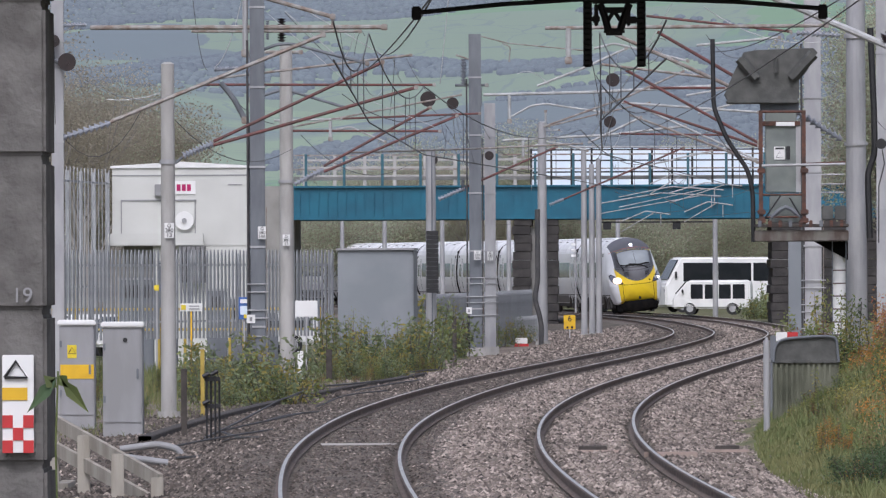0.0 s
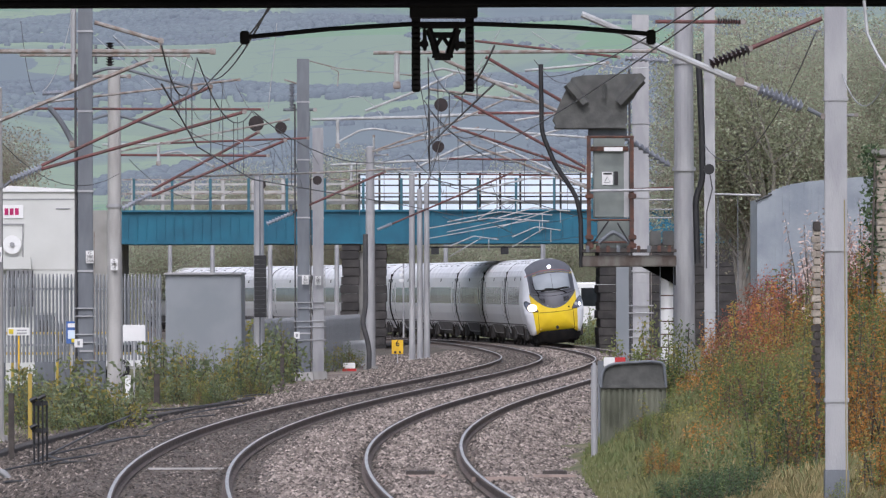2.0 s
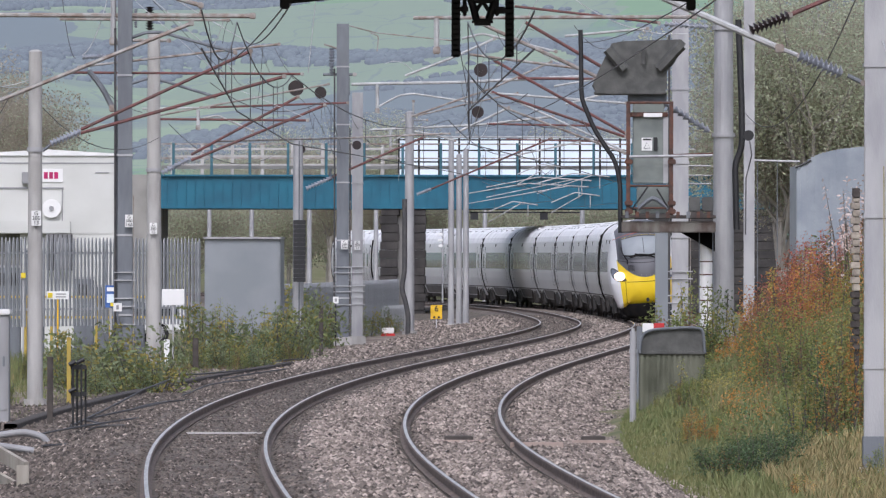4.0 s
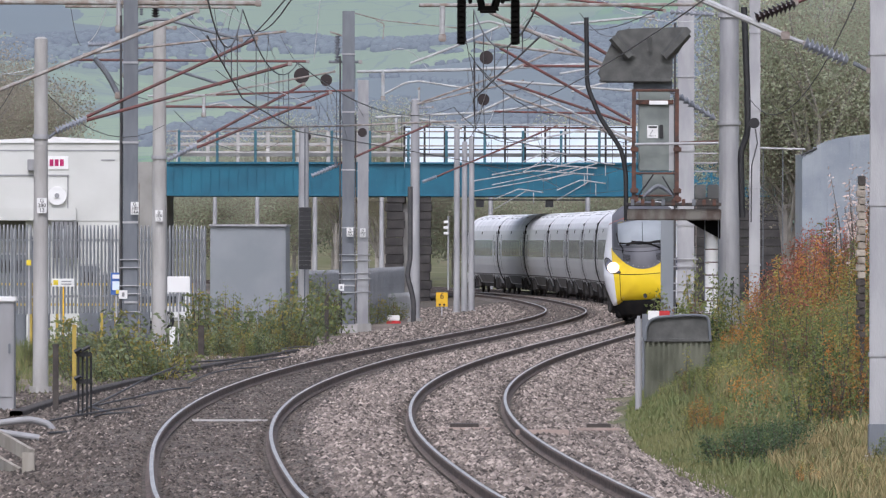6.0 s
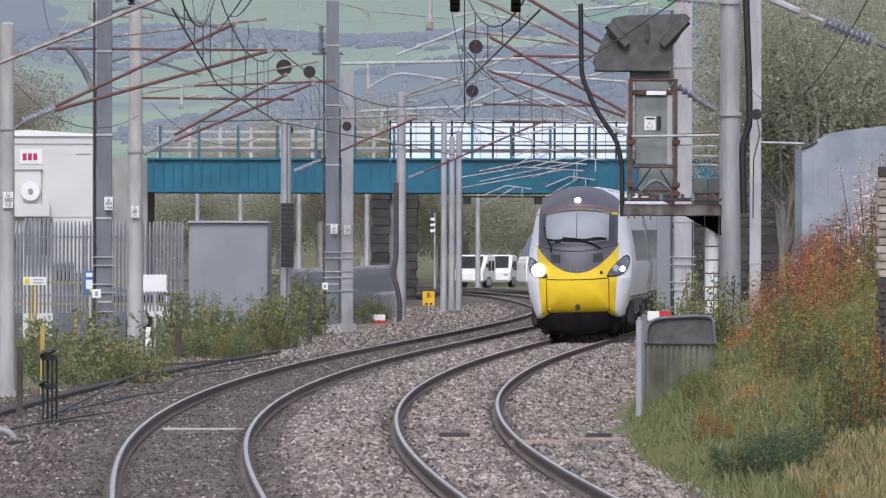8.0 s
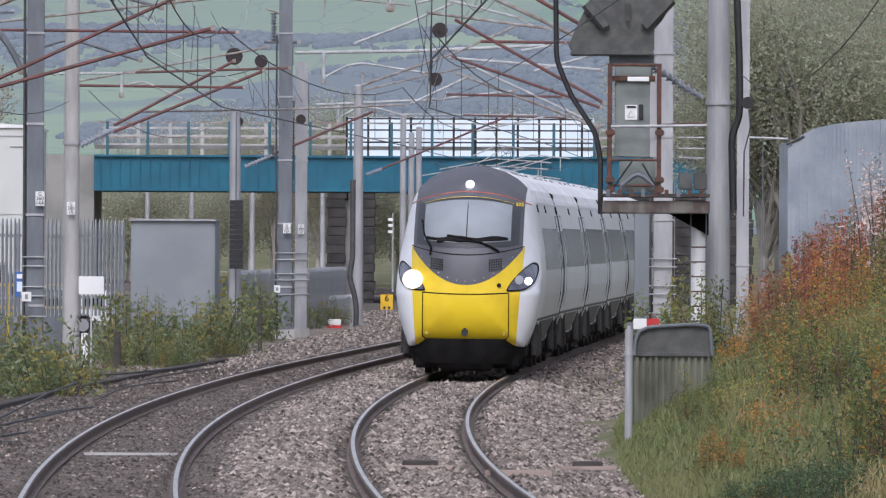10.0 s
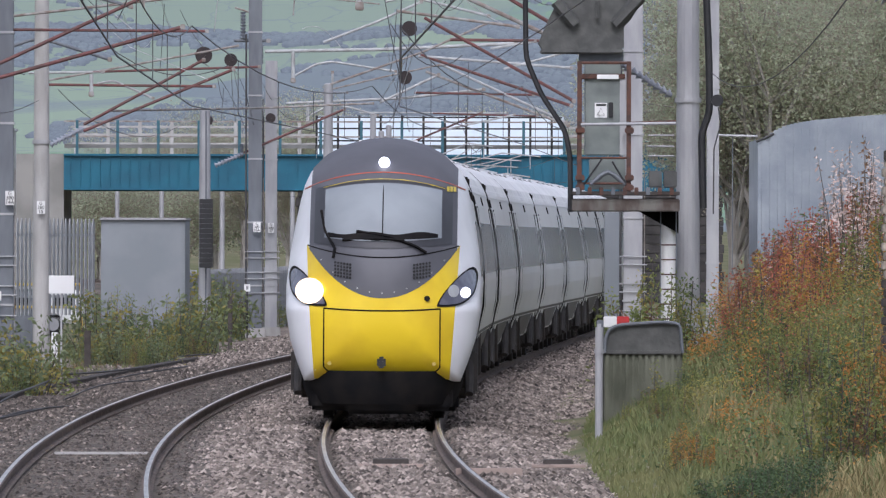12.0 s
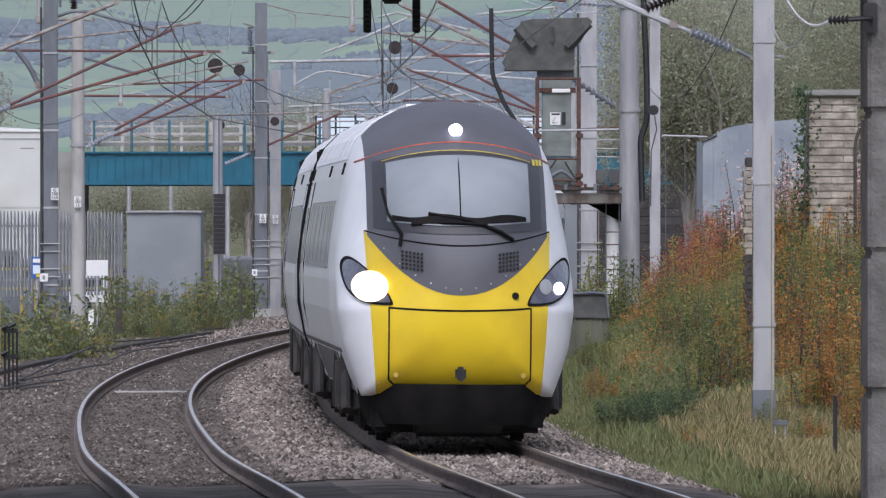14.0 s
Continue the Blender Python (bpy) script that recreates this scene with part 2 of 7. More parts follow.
def wire(bm, pts, r, n=5):
    """One continuous round bar of radius r through the points."""
    pts = [Vector(p) for p in pts]
    pts = [p for i, p in enumerate(pts) if i == 0 or (p - pts[i - 1]).length > 1e-5]
    rings = []
    up = None
    for i, p in enumerate(pts):
        d = (pts[min(i + 1, len(pts) - 1)] - pts[max(i - 1, 0)])
        if d.length < 1e-6:
            d = pts[min(i + 1, len(pts) - 1)] - p
        d = d.normalized()
        if up is None:
            up = d.cross(Vector((0.31, 0.87, 0.37))).normalized()
        up = (up - d * up.dot(d)).normalized()
        e = d.cross(up)
        rings.append([bm.verts.new(p + (up * math.cos(t) + e * math.sin(t)) * r) for t in [6.28319 * k / n for k in range(n)]])
    for a, b in zip(rings, rings[1:]):
        for k in range(n):
            bm.faces.new((a[k], a[(k + 1) % n], b[(k + 1) % n], b[k]))
    bm.faces.new(rings[0][::-1])
    bm.faces.new(rings[-1])
    return bm


def sag(a, b, drop, n=8):
    a, b = Vector(a), Vector(b)
    return [a.lerp(b, i / n) - Vector((0, 0, drop * 4 * (i / n) * (1 - i / n))) for i in range(n + 1)]


def disc(bm, c, r, depth, axis='Y', n=16):
    rot = {'X': Euler((0, radians(90), 0)), 'Y': Euler((radians(90), 0, 0)), 'Z': Euler((0, 0, 0))}[axis].to_matrix().to_4x4()
    bmesh.ops.create_cone(bm, cap_ends=True, segments=n, radius1=r, radius2=r, depth=depth, matrix=Matrix.Translation(c) @ rot)
    return bm


def insulator(bm, p, q, r, sheds=8):
    p, q = Vector(p), Vector(q)
    tube(bm, p, q, r * 0.4)
    d = q - p
    rot = d.to_track_quat('Z', 'Y').to_matrix().to_4x4()
    for i in range(sheds):
        c = p.lerp(q, (i + 0.5) / sheds)
        bmesh.ops.create_cone(bm, cap_ends=True, segments=10, radius1=r, radius2=r * 0.45, depth=d.length / sheds * 0.7, matrix=Matrix.Translation(c) @ rot)
    return bm


def mesh_of(bm, name, material, smooth=False):
    me = bpy.data.meshes.new(name)
    bm.to_mesh(me)
    bm.free()
    for mm in (material if isinstance(material, (list, tuple)) else [material]):
        me.materials.append(M[mm])
    if smooth:
        me.polygons.foreach_set("use_smooth", [True] * len(me.polygons))
    return me


def part(name, bm, material, parent, label="", smooth=False):
    ob = new(name, mesh_of(bm, name, material, smooth))
    ob.parent = parent
    if label:
        ob["label"] = label
    return ob


def thing(name, label, category, m=None, group="", kind=""):
    ob = tagged(new(name), label, category, group, kind)
    ob.matrix_basis = m or Matrix()
    return ob


def solid(name, bm, material, label, category, group="", kind="", smooth=False):
    return tagged(new(name, mesh_of(bm, name, material, smooth)), label, category, group, kind)


B = bmesh.new

# ---- the line of the railway: x of the middle between both tracks, by distance y ----
LINE = [(-60, 9.0), (0, 4.9), (40, 2.45), (60, 1.25), (80, 0.15), (90, -0.45), (100, -0.87), (120, -1.47), (140, -1.72), (160, -1.6), (180, -1.14), (200, -0.41),
        (230, 1.08), (260, 2.70), (300, 4.66), (340, 5.84), (380, 5.55), (420, 4.45), (450, 2.75), (480, 0.10), (520, -5.2), (560, -11.8), (620, -24.0), (700, -44.0), (800, -75.0)]
LY = np.array([a for a, b in LINE], float)
LX = np.array([b for a, b in LINE], float)


def natural_spline(x, y):
    n = len(x)
    a, r = np.zeros((n, n)), np.zeros(n)
    a[0, 0] = a[-1, -1] = 1
    for i in range(1, n - 1):
        h0, h1 = x[i] - x[i - 1], x[i + 1] - x[i]
        a[i, i - 1:i + 2] = h0, 2 * (h0 + h1), h1
        r[i] = 6 * ((y[i + 1] - y[i]) / h1 - (y[i] - y[i - 1]) / h0)
    return np.linalg.solve(a, r)


LM = natural_spline(LY, LX)


def mid(y):
    y = min(max(y, -60.0), 800.0)
    i = min(max(int(np.searchsorted(LY, y)) - 1, 0), len(LY) - 2)
    h = LY[i + 1] - LY[i]
    a, b = (LY[i + 1] - y) / h, (y - LY[i]) / h
    return float(a * LX[i] + b * LX[i + 1] + ((a ** 3 - a) * LM[i] + (b ** 3 - b) * LM[i + 1]) * h * h / 6)


def side(u, y):
    """The point u metres to the right of the middle line at y."""
    s = (mid(y + 0.5) - mid(y - 0.5))
    k = math.sqrt(1 + s * s)
    return mid(y) + u / k, y - u * s / k


def bank_edge(y):
    """How far right of the line the grassy bank begins."""
    return 3.75 + 0.014 * min(max(y - 100, -20), 130)


def bank(u, y):
    """Height of the ground u metres right of the line."""
    g = -0.33 - 0.2 * min(max((-4.2 - u) / 1.0, 0), 1) * min(max((u + 11.5) / 1.5, 0), 1)
    v = u - bank_edge(y)
    if v > 0:
        rise = min(v * 0.46, 2.35 + 0.15 * math.sin(y * 0.13))
        k = min(max((y - 108) / 55, 0), 1)
        g += rise * k * k * (3 - 2 * k) * min(max((330 - y) / 90, 0), 1)
    if abs(u) > 4:
        g += 0.06 * noise.noise((u * 0.5, y * 0.2, 0)) - 0.03
    return g


def hill(x, y):
    """Rolling hills far beyond the line."""
    if y < 650:
        return 0.0
    k = min((y - 650) / 2600, 1.0)
    return 112 * k ** 1.15 * (1 + 0.22 * noise.noise((x * 0.004, y * 0.0012, 3.0))) + 9 * noise.noise((x * 0.012, y * 0.004, 7)) * min(k * 4, 1)


# ---- ground ----
def ground_material(hills):
    m = bpy.data.materials.new("hill_cover" if hills else "ground_cover")
    m.use_nodes = True
    nt = m.node_tree
    bs = nt.nodes["Principled BSDF"]
    bs.inputs["Roughness"].default_value = 0.95
    bs.inputs["Specular IOR Level"].default_value = 0.2
    tc = nt.nodes.new("ShaderNodeTexCoord")
    n1 = nt.nodes.new("ShaderNodeTexNoise")
    n1.inputs["Scale"].default_value, n1.inputs["Detail"].default_value = 0.35, 8
    nt.links.new(tc.outputs["Object"], n1.inputs["Vector"])
    r1 = nt.nodes.new("ShaderNodeValToRGB")
    r1.color_ramp.elements[0].position, r1.color_ramp.elements[1].position = 0.4, 0.62
    r1.color_ramp.elements[0].color, r1.color_ramp.elements[1].color = (0.11, 0.12, 0.055, 1), (0.18, 0.165, 0.10, 1)
    nt.links.new(n1.outputs[0], r1.inputs[0])
    # fields of the far hills: pasture in patches, split by hedges
    mp = nt.nodes.new("ShaderNodeMapping")
    mp.inputs["Scale"].default_value = (0.011, 0.0042, 0.0)
    nt.links.new(tc.outputs["Object"], mp.inputs[0])
    warp = nt.nodes.new("ShaderNodeTexNoise")
    warp.inputs["Scale"].default_value = 1.2
    nt.links.new(mp.outputs[0], warp.inputs["Vector"])
    vm = nt.nodes.new("ShaderNodeVectorMath")
    vm.operation = 'MULTIPLY_ADD'
    vm.inputs[1].default_value = (0.8, 0.8, 0)
    warp.inputs["Detail"].default_value = 6
    nt.links.new(warp.outputs["Color"], vm.inputs[0])
    nt.links.new(mp.outputs[0], vm.inputs[2])
    vo = nt.nodes.new("ShaderNodeTexVoronoi")
    vo.inputs["Scale"].default_value = 1.0
    nt.links.new(vm.outputs[0], vo.inputs["Vector"])
    sep = nt.nodes.new("ShaderNodeSeparateColor")
    nt.links.new(vo.outputs["Color"], sep.inputs[0])
    r2 = nt.nodes.new("ShaderNodeValToRGB")
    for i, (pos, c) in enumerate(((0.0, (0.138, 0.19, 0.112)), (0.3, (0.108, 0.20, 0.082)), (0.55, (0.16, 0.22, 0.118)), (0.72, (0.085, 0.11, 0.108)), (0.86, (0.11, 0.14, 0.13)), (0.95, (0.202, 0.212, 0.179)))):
        el = r2.color_ramp.elements[i] if i < 2 else r2.color_ramp.elements.new(pos)
        el.position, el.color = pos, (*c, 1)
    r2.color_ramp.interpolation = 'CONSTANT'
    nt.links.new(sep.outputs[0], r2.inputs[0])
    ve = nt.nodes.new("ShaderNodeTexVoronoi")
    ve.feature = 'DISTANCE_TO_EDGE'
    nt.links.new(vm.outputs[0], ve.inputs["Vector"])
    hedge = nt.nodes.new("ShaderNodeMath")
    hedge.operation = 'LESS_THAN'
    hedge.inputs[1].default_value = 0.014
    nt.links.new(ve.outputs[0], hedge.inputs[0])
    hm = nt.nodes.new("ShaderNodeMix")
    hm.data_type = 'RGBA'
    hedge_soft = nt.nodes.new("ShaderNodeMath")
    hedge_soft.operation = 'MULTIPLY'
    hn = nt.nodes.new("ShaderNodeTexNoise")
    hn.inputs["Scale"].default_value = 0.05
    nt.links.new(tc.outputs["Object"], hn.inputs["Vector"])
    nt.links.new(hedge.outputs[0], hedge_soft.inputs[0])
    nt.links.new(hn.outputs[0], hedge_soft.inputs[1])
    nt.links.new(hedge_soft.outputs[0], hm.inputs[0])
    nt.links.new(r2.outputs[0], hm.inputs[6])
    hm.inputs[7].default_value = (0.085, 0.115, 0.115, 1)
    if not hills:
        nt.links.new(r1.outputs[0], bs.inputs["Base Color"])
        return m
    # broad woods across the fields
    mw = nt.nodes.new("ShaderNodeMapping")
    mw.inputs["Scale"].default_value = (0.0062, 0.0026, 0.0)
    nt.links.new(tc.outputs["Object"], mw.inputs[0])
    nw = nt.nodes.new("ShaderNodeTexNoise")
    nw.inputs["Scale"].default_value, nw.inputs["Detail"].default_value, nw.inputs["Roughness"].default_value = 1.0, 9, 0.62
    nt.links.new(mw.outputs[0], nw.inputs["Vector"])
    rw = nt.nodes.new("ShaderNodeValToRGB")
    rw.color_ramp.elements[0].position, rw.color_ramp.elements[1].position = 0.49, 0.60
    nt.links.new(nw.outputs[0], rw.inputs[0])
    mx = nt.nodes.new("ShaderNodeMix")
    mx.data_type = 'RGBA'
    nt.links.new(rw.outputs[0], mx.inputs[0])
    nt.links.new(hm.outputs[2], mx.inputs[6])
    mx.inputs[7].default_value = (0.085, 0.115, 0.115, 1)
    # haze over the hills, put in as a blue-grey glow of the surface
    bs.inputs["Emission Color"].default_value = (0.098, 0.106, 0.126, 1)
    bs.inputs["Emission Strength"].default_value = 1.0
    nt.links.new(mx.outputs[2], bs.inputs["Base Color"])
    return m


M["ground_cover"] = ground_material(False)
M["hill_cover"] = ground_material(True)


def build_ground():
    us = [-900, -600, -400, -300, -220, -160, -120, -90, -70, -50, -36, -26, -18, -13, -10, -8, -6.5, -5.2, -4.4, -4, -2, 0, 2, 3.7, 4.0, 4.3, 4.8, 5.4, 6.0, 6.6, 7.2, 8, 9, 10, 11.5, 13, 16, 20, 28, 38, 52, 70, 90, 120, 160, 220, 300, 400, 600, 900]
    us += [float(u) for u in range(-290, 300, 20) if abs(u) > 95]
    us = sorted(set(us))

    def sheet(name, ys, material, label, category):
        vs, fs = [], []
        for y in ys:
            k = min(max((700 - y) / 200, 0), 1)
            for u in us:
                x = mid(min(y, 700)) * k + u
                vs.append((x, y, bank(u, y) * (1 if y < 700 else 0) + hill(x, y)))
        n = len(us)
        for j in range(len(ys) - 1):
            for i in range(n - 1):
                fs.append((j * n + i, j * n + i + 1, (j + 1) * n + i + 1, (j + 1) * n + i))
        me = bpy.data.meshes.new(name)
        me.from_pydata(vs, [], fs)
        me.materials.append(M[material])
        me.polygons.foreach_set("use_smooth", [True] * len(fs))
        tagged(new(name, me), label, category, kind="structure")

    sheet("ground", list(np.arange(-60, 360, 3.0)) + list(np.arange(360, 700, 12.0)) + [700, 740, 780], "ground_cover", "rough grassy railway land with a weedy bank", "ground")
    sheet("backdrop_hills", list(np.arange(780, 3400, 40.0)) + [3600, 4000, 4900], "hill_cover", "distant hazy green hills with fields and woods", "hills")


def ribbon(name, profile, y0, y1, step, material, label, category, kind="structure", mats=None, jitter=0.0, parent=None):
    """Sweeps a profile of (u, z) along the line; mats: material index for each strip."""
    ys = np.arange(y0, y1 + 0.01, step)
    vs, fs, mi = [], [], []
    rnd = random.Random(3)
    for y in ys:
        for u, z in profile:
            px, py = side(u, float(y))
            vs.append((px, py, z + (rnd.uniform(-jitter, jitter) if jitter else 0)))
    n = len(profile)
    for j in range(len(ys) - 1):
        for i in range(n - 1):
            fs.append((j * n + i, j * n + i + 1, (j + 1) * n + i + 1, (j + 1) * n + i))
            mi.append(mats[i] if mats else 0)
    me = bpy.data.meshes.new(name)
    me.from_pydata(vs, [], fs)
    for mm in (material if isinstance(material, (list, tuple)) else [material]):
        me.materials.append(M[mm])
    me.polygons.foreach_set("material_index", mi)
    ob = new(name, me)
    if parent:
        ob.parent = parent
        return ob
    return tagged(ob, label, category, kind=kind)


def build_track():
    # stone bed; the left track lies in darker, finer stone
    prof = [(-4.3, -0.34), (-3.9, -0.26), (-3.4, -0.16), (-2.75, -0.12), (-2.5, -0.13), (-1.75, -0.15), (-1.0, -0.13), (-0.75, -0.11), (-0.3, -0.08), (0.3, -0.07), (0.75, -0.11), (1.0, -0.13), (1.75, -0.14), (2.5, -0.13), (2.75, -0.11), (3.3, -0.15), (3.8, -0.26), (4.25, -0.36)]
    # a channel swept clear along each rail
    for g in (-2.5025, -0.9975, 0.9975, 2.5025):
        prof = [p for p in prof if abs(p[0] - g) > 0.2] + [(g - 0.19, -0.125), (g - 0.11, -0.165), (g + 0.11, -0.165), (g + 0.19, -0.125)]
    prof = sorted(prof)
    bed = [(-9.8, -0.47), (-8.2, -0.43), (-6.6, -0.40), (-5.6, -0.33)] + prof + [(4.6, -0.355), (5.4, -0.37)]
    mats = []
    for (u0, _), (u1, _) in zip(bed, bed[1:]):
        m = (u0 + u1) / 2
        # channels take the darker stone: browner ballast plus the shade beside each rail
        channel = min(abs(abs(m - c) - 0.7525) for c in (-1.75, 1.75)) < 0.2
        mats.append(0 if m < -6.6 else 2 if m < -3.4 else 1 if m < -0.5 or channel else 0)
    ribbon("ballast_bed", bed, -50, 790, 0.8, ["ballast", "ballast_dark", "cess"], "brown-grey crushed stone bed under both tracks", "ballast", "structure", mats, 0.014)
    for c in (-1.75, 1.75):
        for s in (-1, 1):
            g = c + s * 0.7525
            ob = thing("rail", "rust-sided steel rail with a polished running surface", "rail", group="running rails")
            rail = [(-0.07, -0.15), (-0.07, -0.135), (-0.012, -0.11), (-0.012, -0.045), (-0.036, -0.035), (-0.036, -0.006), (-0.026, 0.0), (0.026, 0.0), (0.036, -0.006), (0.036, -0.035), (0.012, -0.045), (0.012, -0.11), (0.07, -0.135), (0.07, -0.15)]
            ribbon("rail_section", [(g + a, b) for a, b in rail], -50, 790, 1.0, "rail_side", "", "", parent=ob)
            face = ribbon("running_surface", [(g + a, b) for a, b in ((-0.023, 0.0015), (-0.019, 0.003), (0.019, 0.003), (0.023, 0.0015))], -50, 790, 1.0, "rail_top", "", "", parent=ob)
            face["label"] = "polished steel running surface"
    ribbon("cable_trough", [(-5.72, -0.42), (-5.72, -0.25), (-5.70, -0.235), (-5.52, -0.235), (-5.50, -0.25), (-5.50, -0.42)], 150, 236, 1.5, "wood_dark", "low dark cable trough edging the ballast shoulder", "cable trough", "")
    rnd = random.Random(5)
    # loose stones
    wide = [(-9.8, -0.47), (-8.2, -0.43), (-6.6, -0.40), (-5.6, -0.33)] + prof + [(4.6, -0.355), (5.4, -0.37)]
    piles = {"stone": ([], []), "stone_dark": ([], [])}
    for i in range(165000):
        far = i >= 130000
        y = rnd.uniform(190, 400) if far else 84 + 200 * rnd.random() ** 1.6
        u = rnd.uniform(-7.4, min(5.3, bank_edge(y) + 0.35))
        if min(abs(abs(u - c) - 0.7525) for c in (-1.75, 1.75)) < 0.12:
            continue
        a, b = side(u, y)
        z = np.interp(u, [p[0] for p in wide], [p[1] for p in wide])
        dark = u < -0.55 and rnd.random() < (0.85 if y < 225 or u > -3.3 else 0.2) or rnd.random() < 0.22 or min(abs(abs(u - c) - 0.7525) for c in (-1.75, 1.75)) < 0.22 and rnd.random() < 0.6
        vs, fs = piles["stone_dark" if dark else "stone"]
        r = rnd.uniform(0.022, 0.058) * (0.7 if -3.2 < u < -0.4 else 1.0) * (1.5 if far else 1.0)
        k = len(vs)
        t = rnd.uniform(0, 6.28)
        c, s = math.cos(t), math.sin(t)
        e, f2, h = r * rnd.uniform(0.7, 1.4), r * rnd.uniform(0.6, 1.2), r * rnd.uniform(0.5, 1.0)
        vs += [(a + e * c, b + e * s, z), (a - f2 * s, b + f2 * c, z + h * 0.2), (a - e * c, b - e * s, z), (a + f2 * s, b - f2 * c, z), (a + rnd.uniform(-r, r) * 0.4, b + rnd.uniform(-r, r) * 0.4, z + h)]
        fs += [(k, k + 1, k + 4), (k + 1, k + 2, k + 4), (k + 2, k + 3, k + 4), (k + 3, k, k + 4)]
    for mm, (vs, fs) in piles.items():
        me = bpy.data.meshes.new("loose_stones")
        me.from_pydata(vs, [], fs)
        me.materials.append(M[mm])
        tagged(new("loose_stones", me), "loose crushed ballast stones, " + ("pale pinkish grey" if mm == "stone" else "dark dirty brown"), "stones", kind="stuff")


build_ground()
build_track()


# ---- overbridge close to the camera: two stone abutments and a dark deck ----
def abutment(name, x0, x1, label):
    """A pilaster of large stones facing the camera, with a plain wall set back behind it."""
    ob = thing(name, label, "bridge abutment", kind="structure")
    s = 1 if x0 > 0 else -1
    part("core", box(B(), x0 + 0.04, 72.04, -0.6, x1 - 0.04, 73.1, 5.0), "pier_stone", ob)
    part("wall", box(B(), min(s * 4.95, s * 9), 73.1, -0.6, max(s * 4.95, s * 9), 78.6, 5.27), "pier_stone", ob)
    z = -1.46
    while z < 5.0:
        bm = box(B(), x0, 72, max(z, -0.6) + 0.022, x1, 73.2, min(z + 1.23, 5.0) - 0.022, 0.03)
        part("stone", bm, "pier_stone", ob)
        z += 1.23
    return ob


abutment("abutment_left", -7.5, -4.29, "dark rusticated stone bridge abutment with painted number")
abutment("abutment_right", 4.42, 7.5, "dark sooty stone bridge abutment beside the line")
deck = thing("overbridge_deck", "dark underside of a bridge crossing the tracks", "bridge deck", kind="structure")
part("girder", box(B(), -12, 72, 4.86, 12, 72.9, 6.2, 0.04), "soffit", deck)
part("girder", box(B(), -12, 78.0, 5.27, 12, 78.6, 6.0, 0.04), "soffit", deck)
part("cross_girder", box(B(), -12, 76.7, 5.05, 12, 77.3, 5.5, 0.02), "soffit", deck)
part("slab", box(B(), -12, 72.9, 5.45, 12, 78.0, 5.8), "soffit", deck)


def flat_text(name, body, size, m, material, parent=None, depth=0.004):
    cu = bpy.data.curves.new(name, 'FONT')
    cu.body, cu.size, cu.extrude, cu.align_x, cu.align_y = body, size, depth, 'CENTER', 'CENTER'
    ob = new(name, cu)
    cu.materials.append(M[material])
    ob.matrix_basis = m
    ob.parent = parent
    return ob


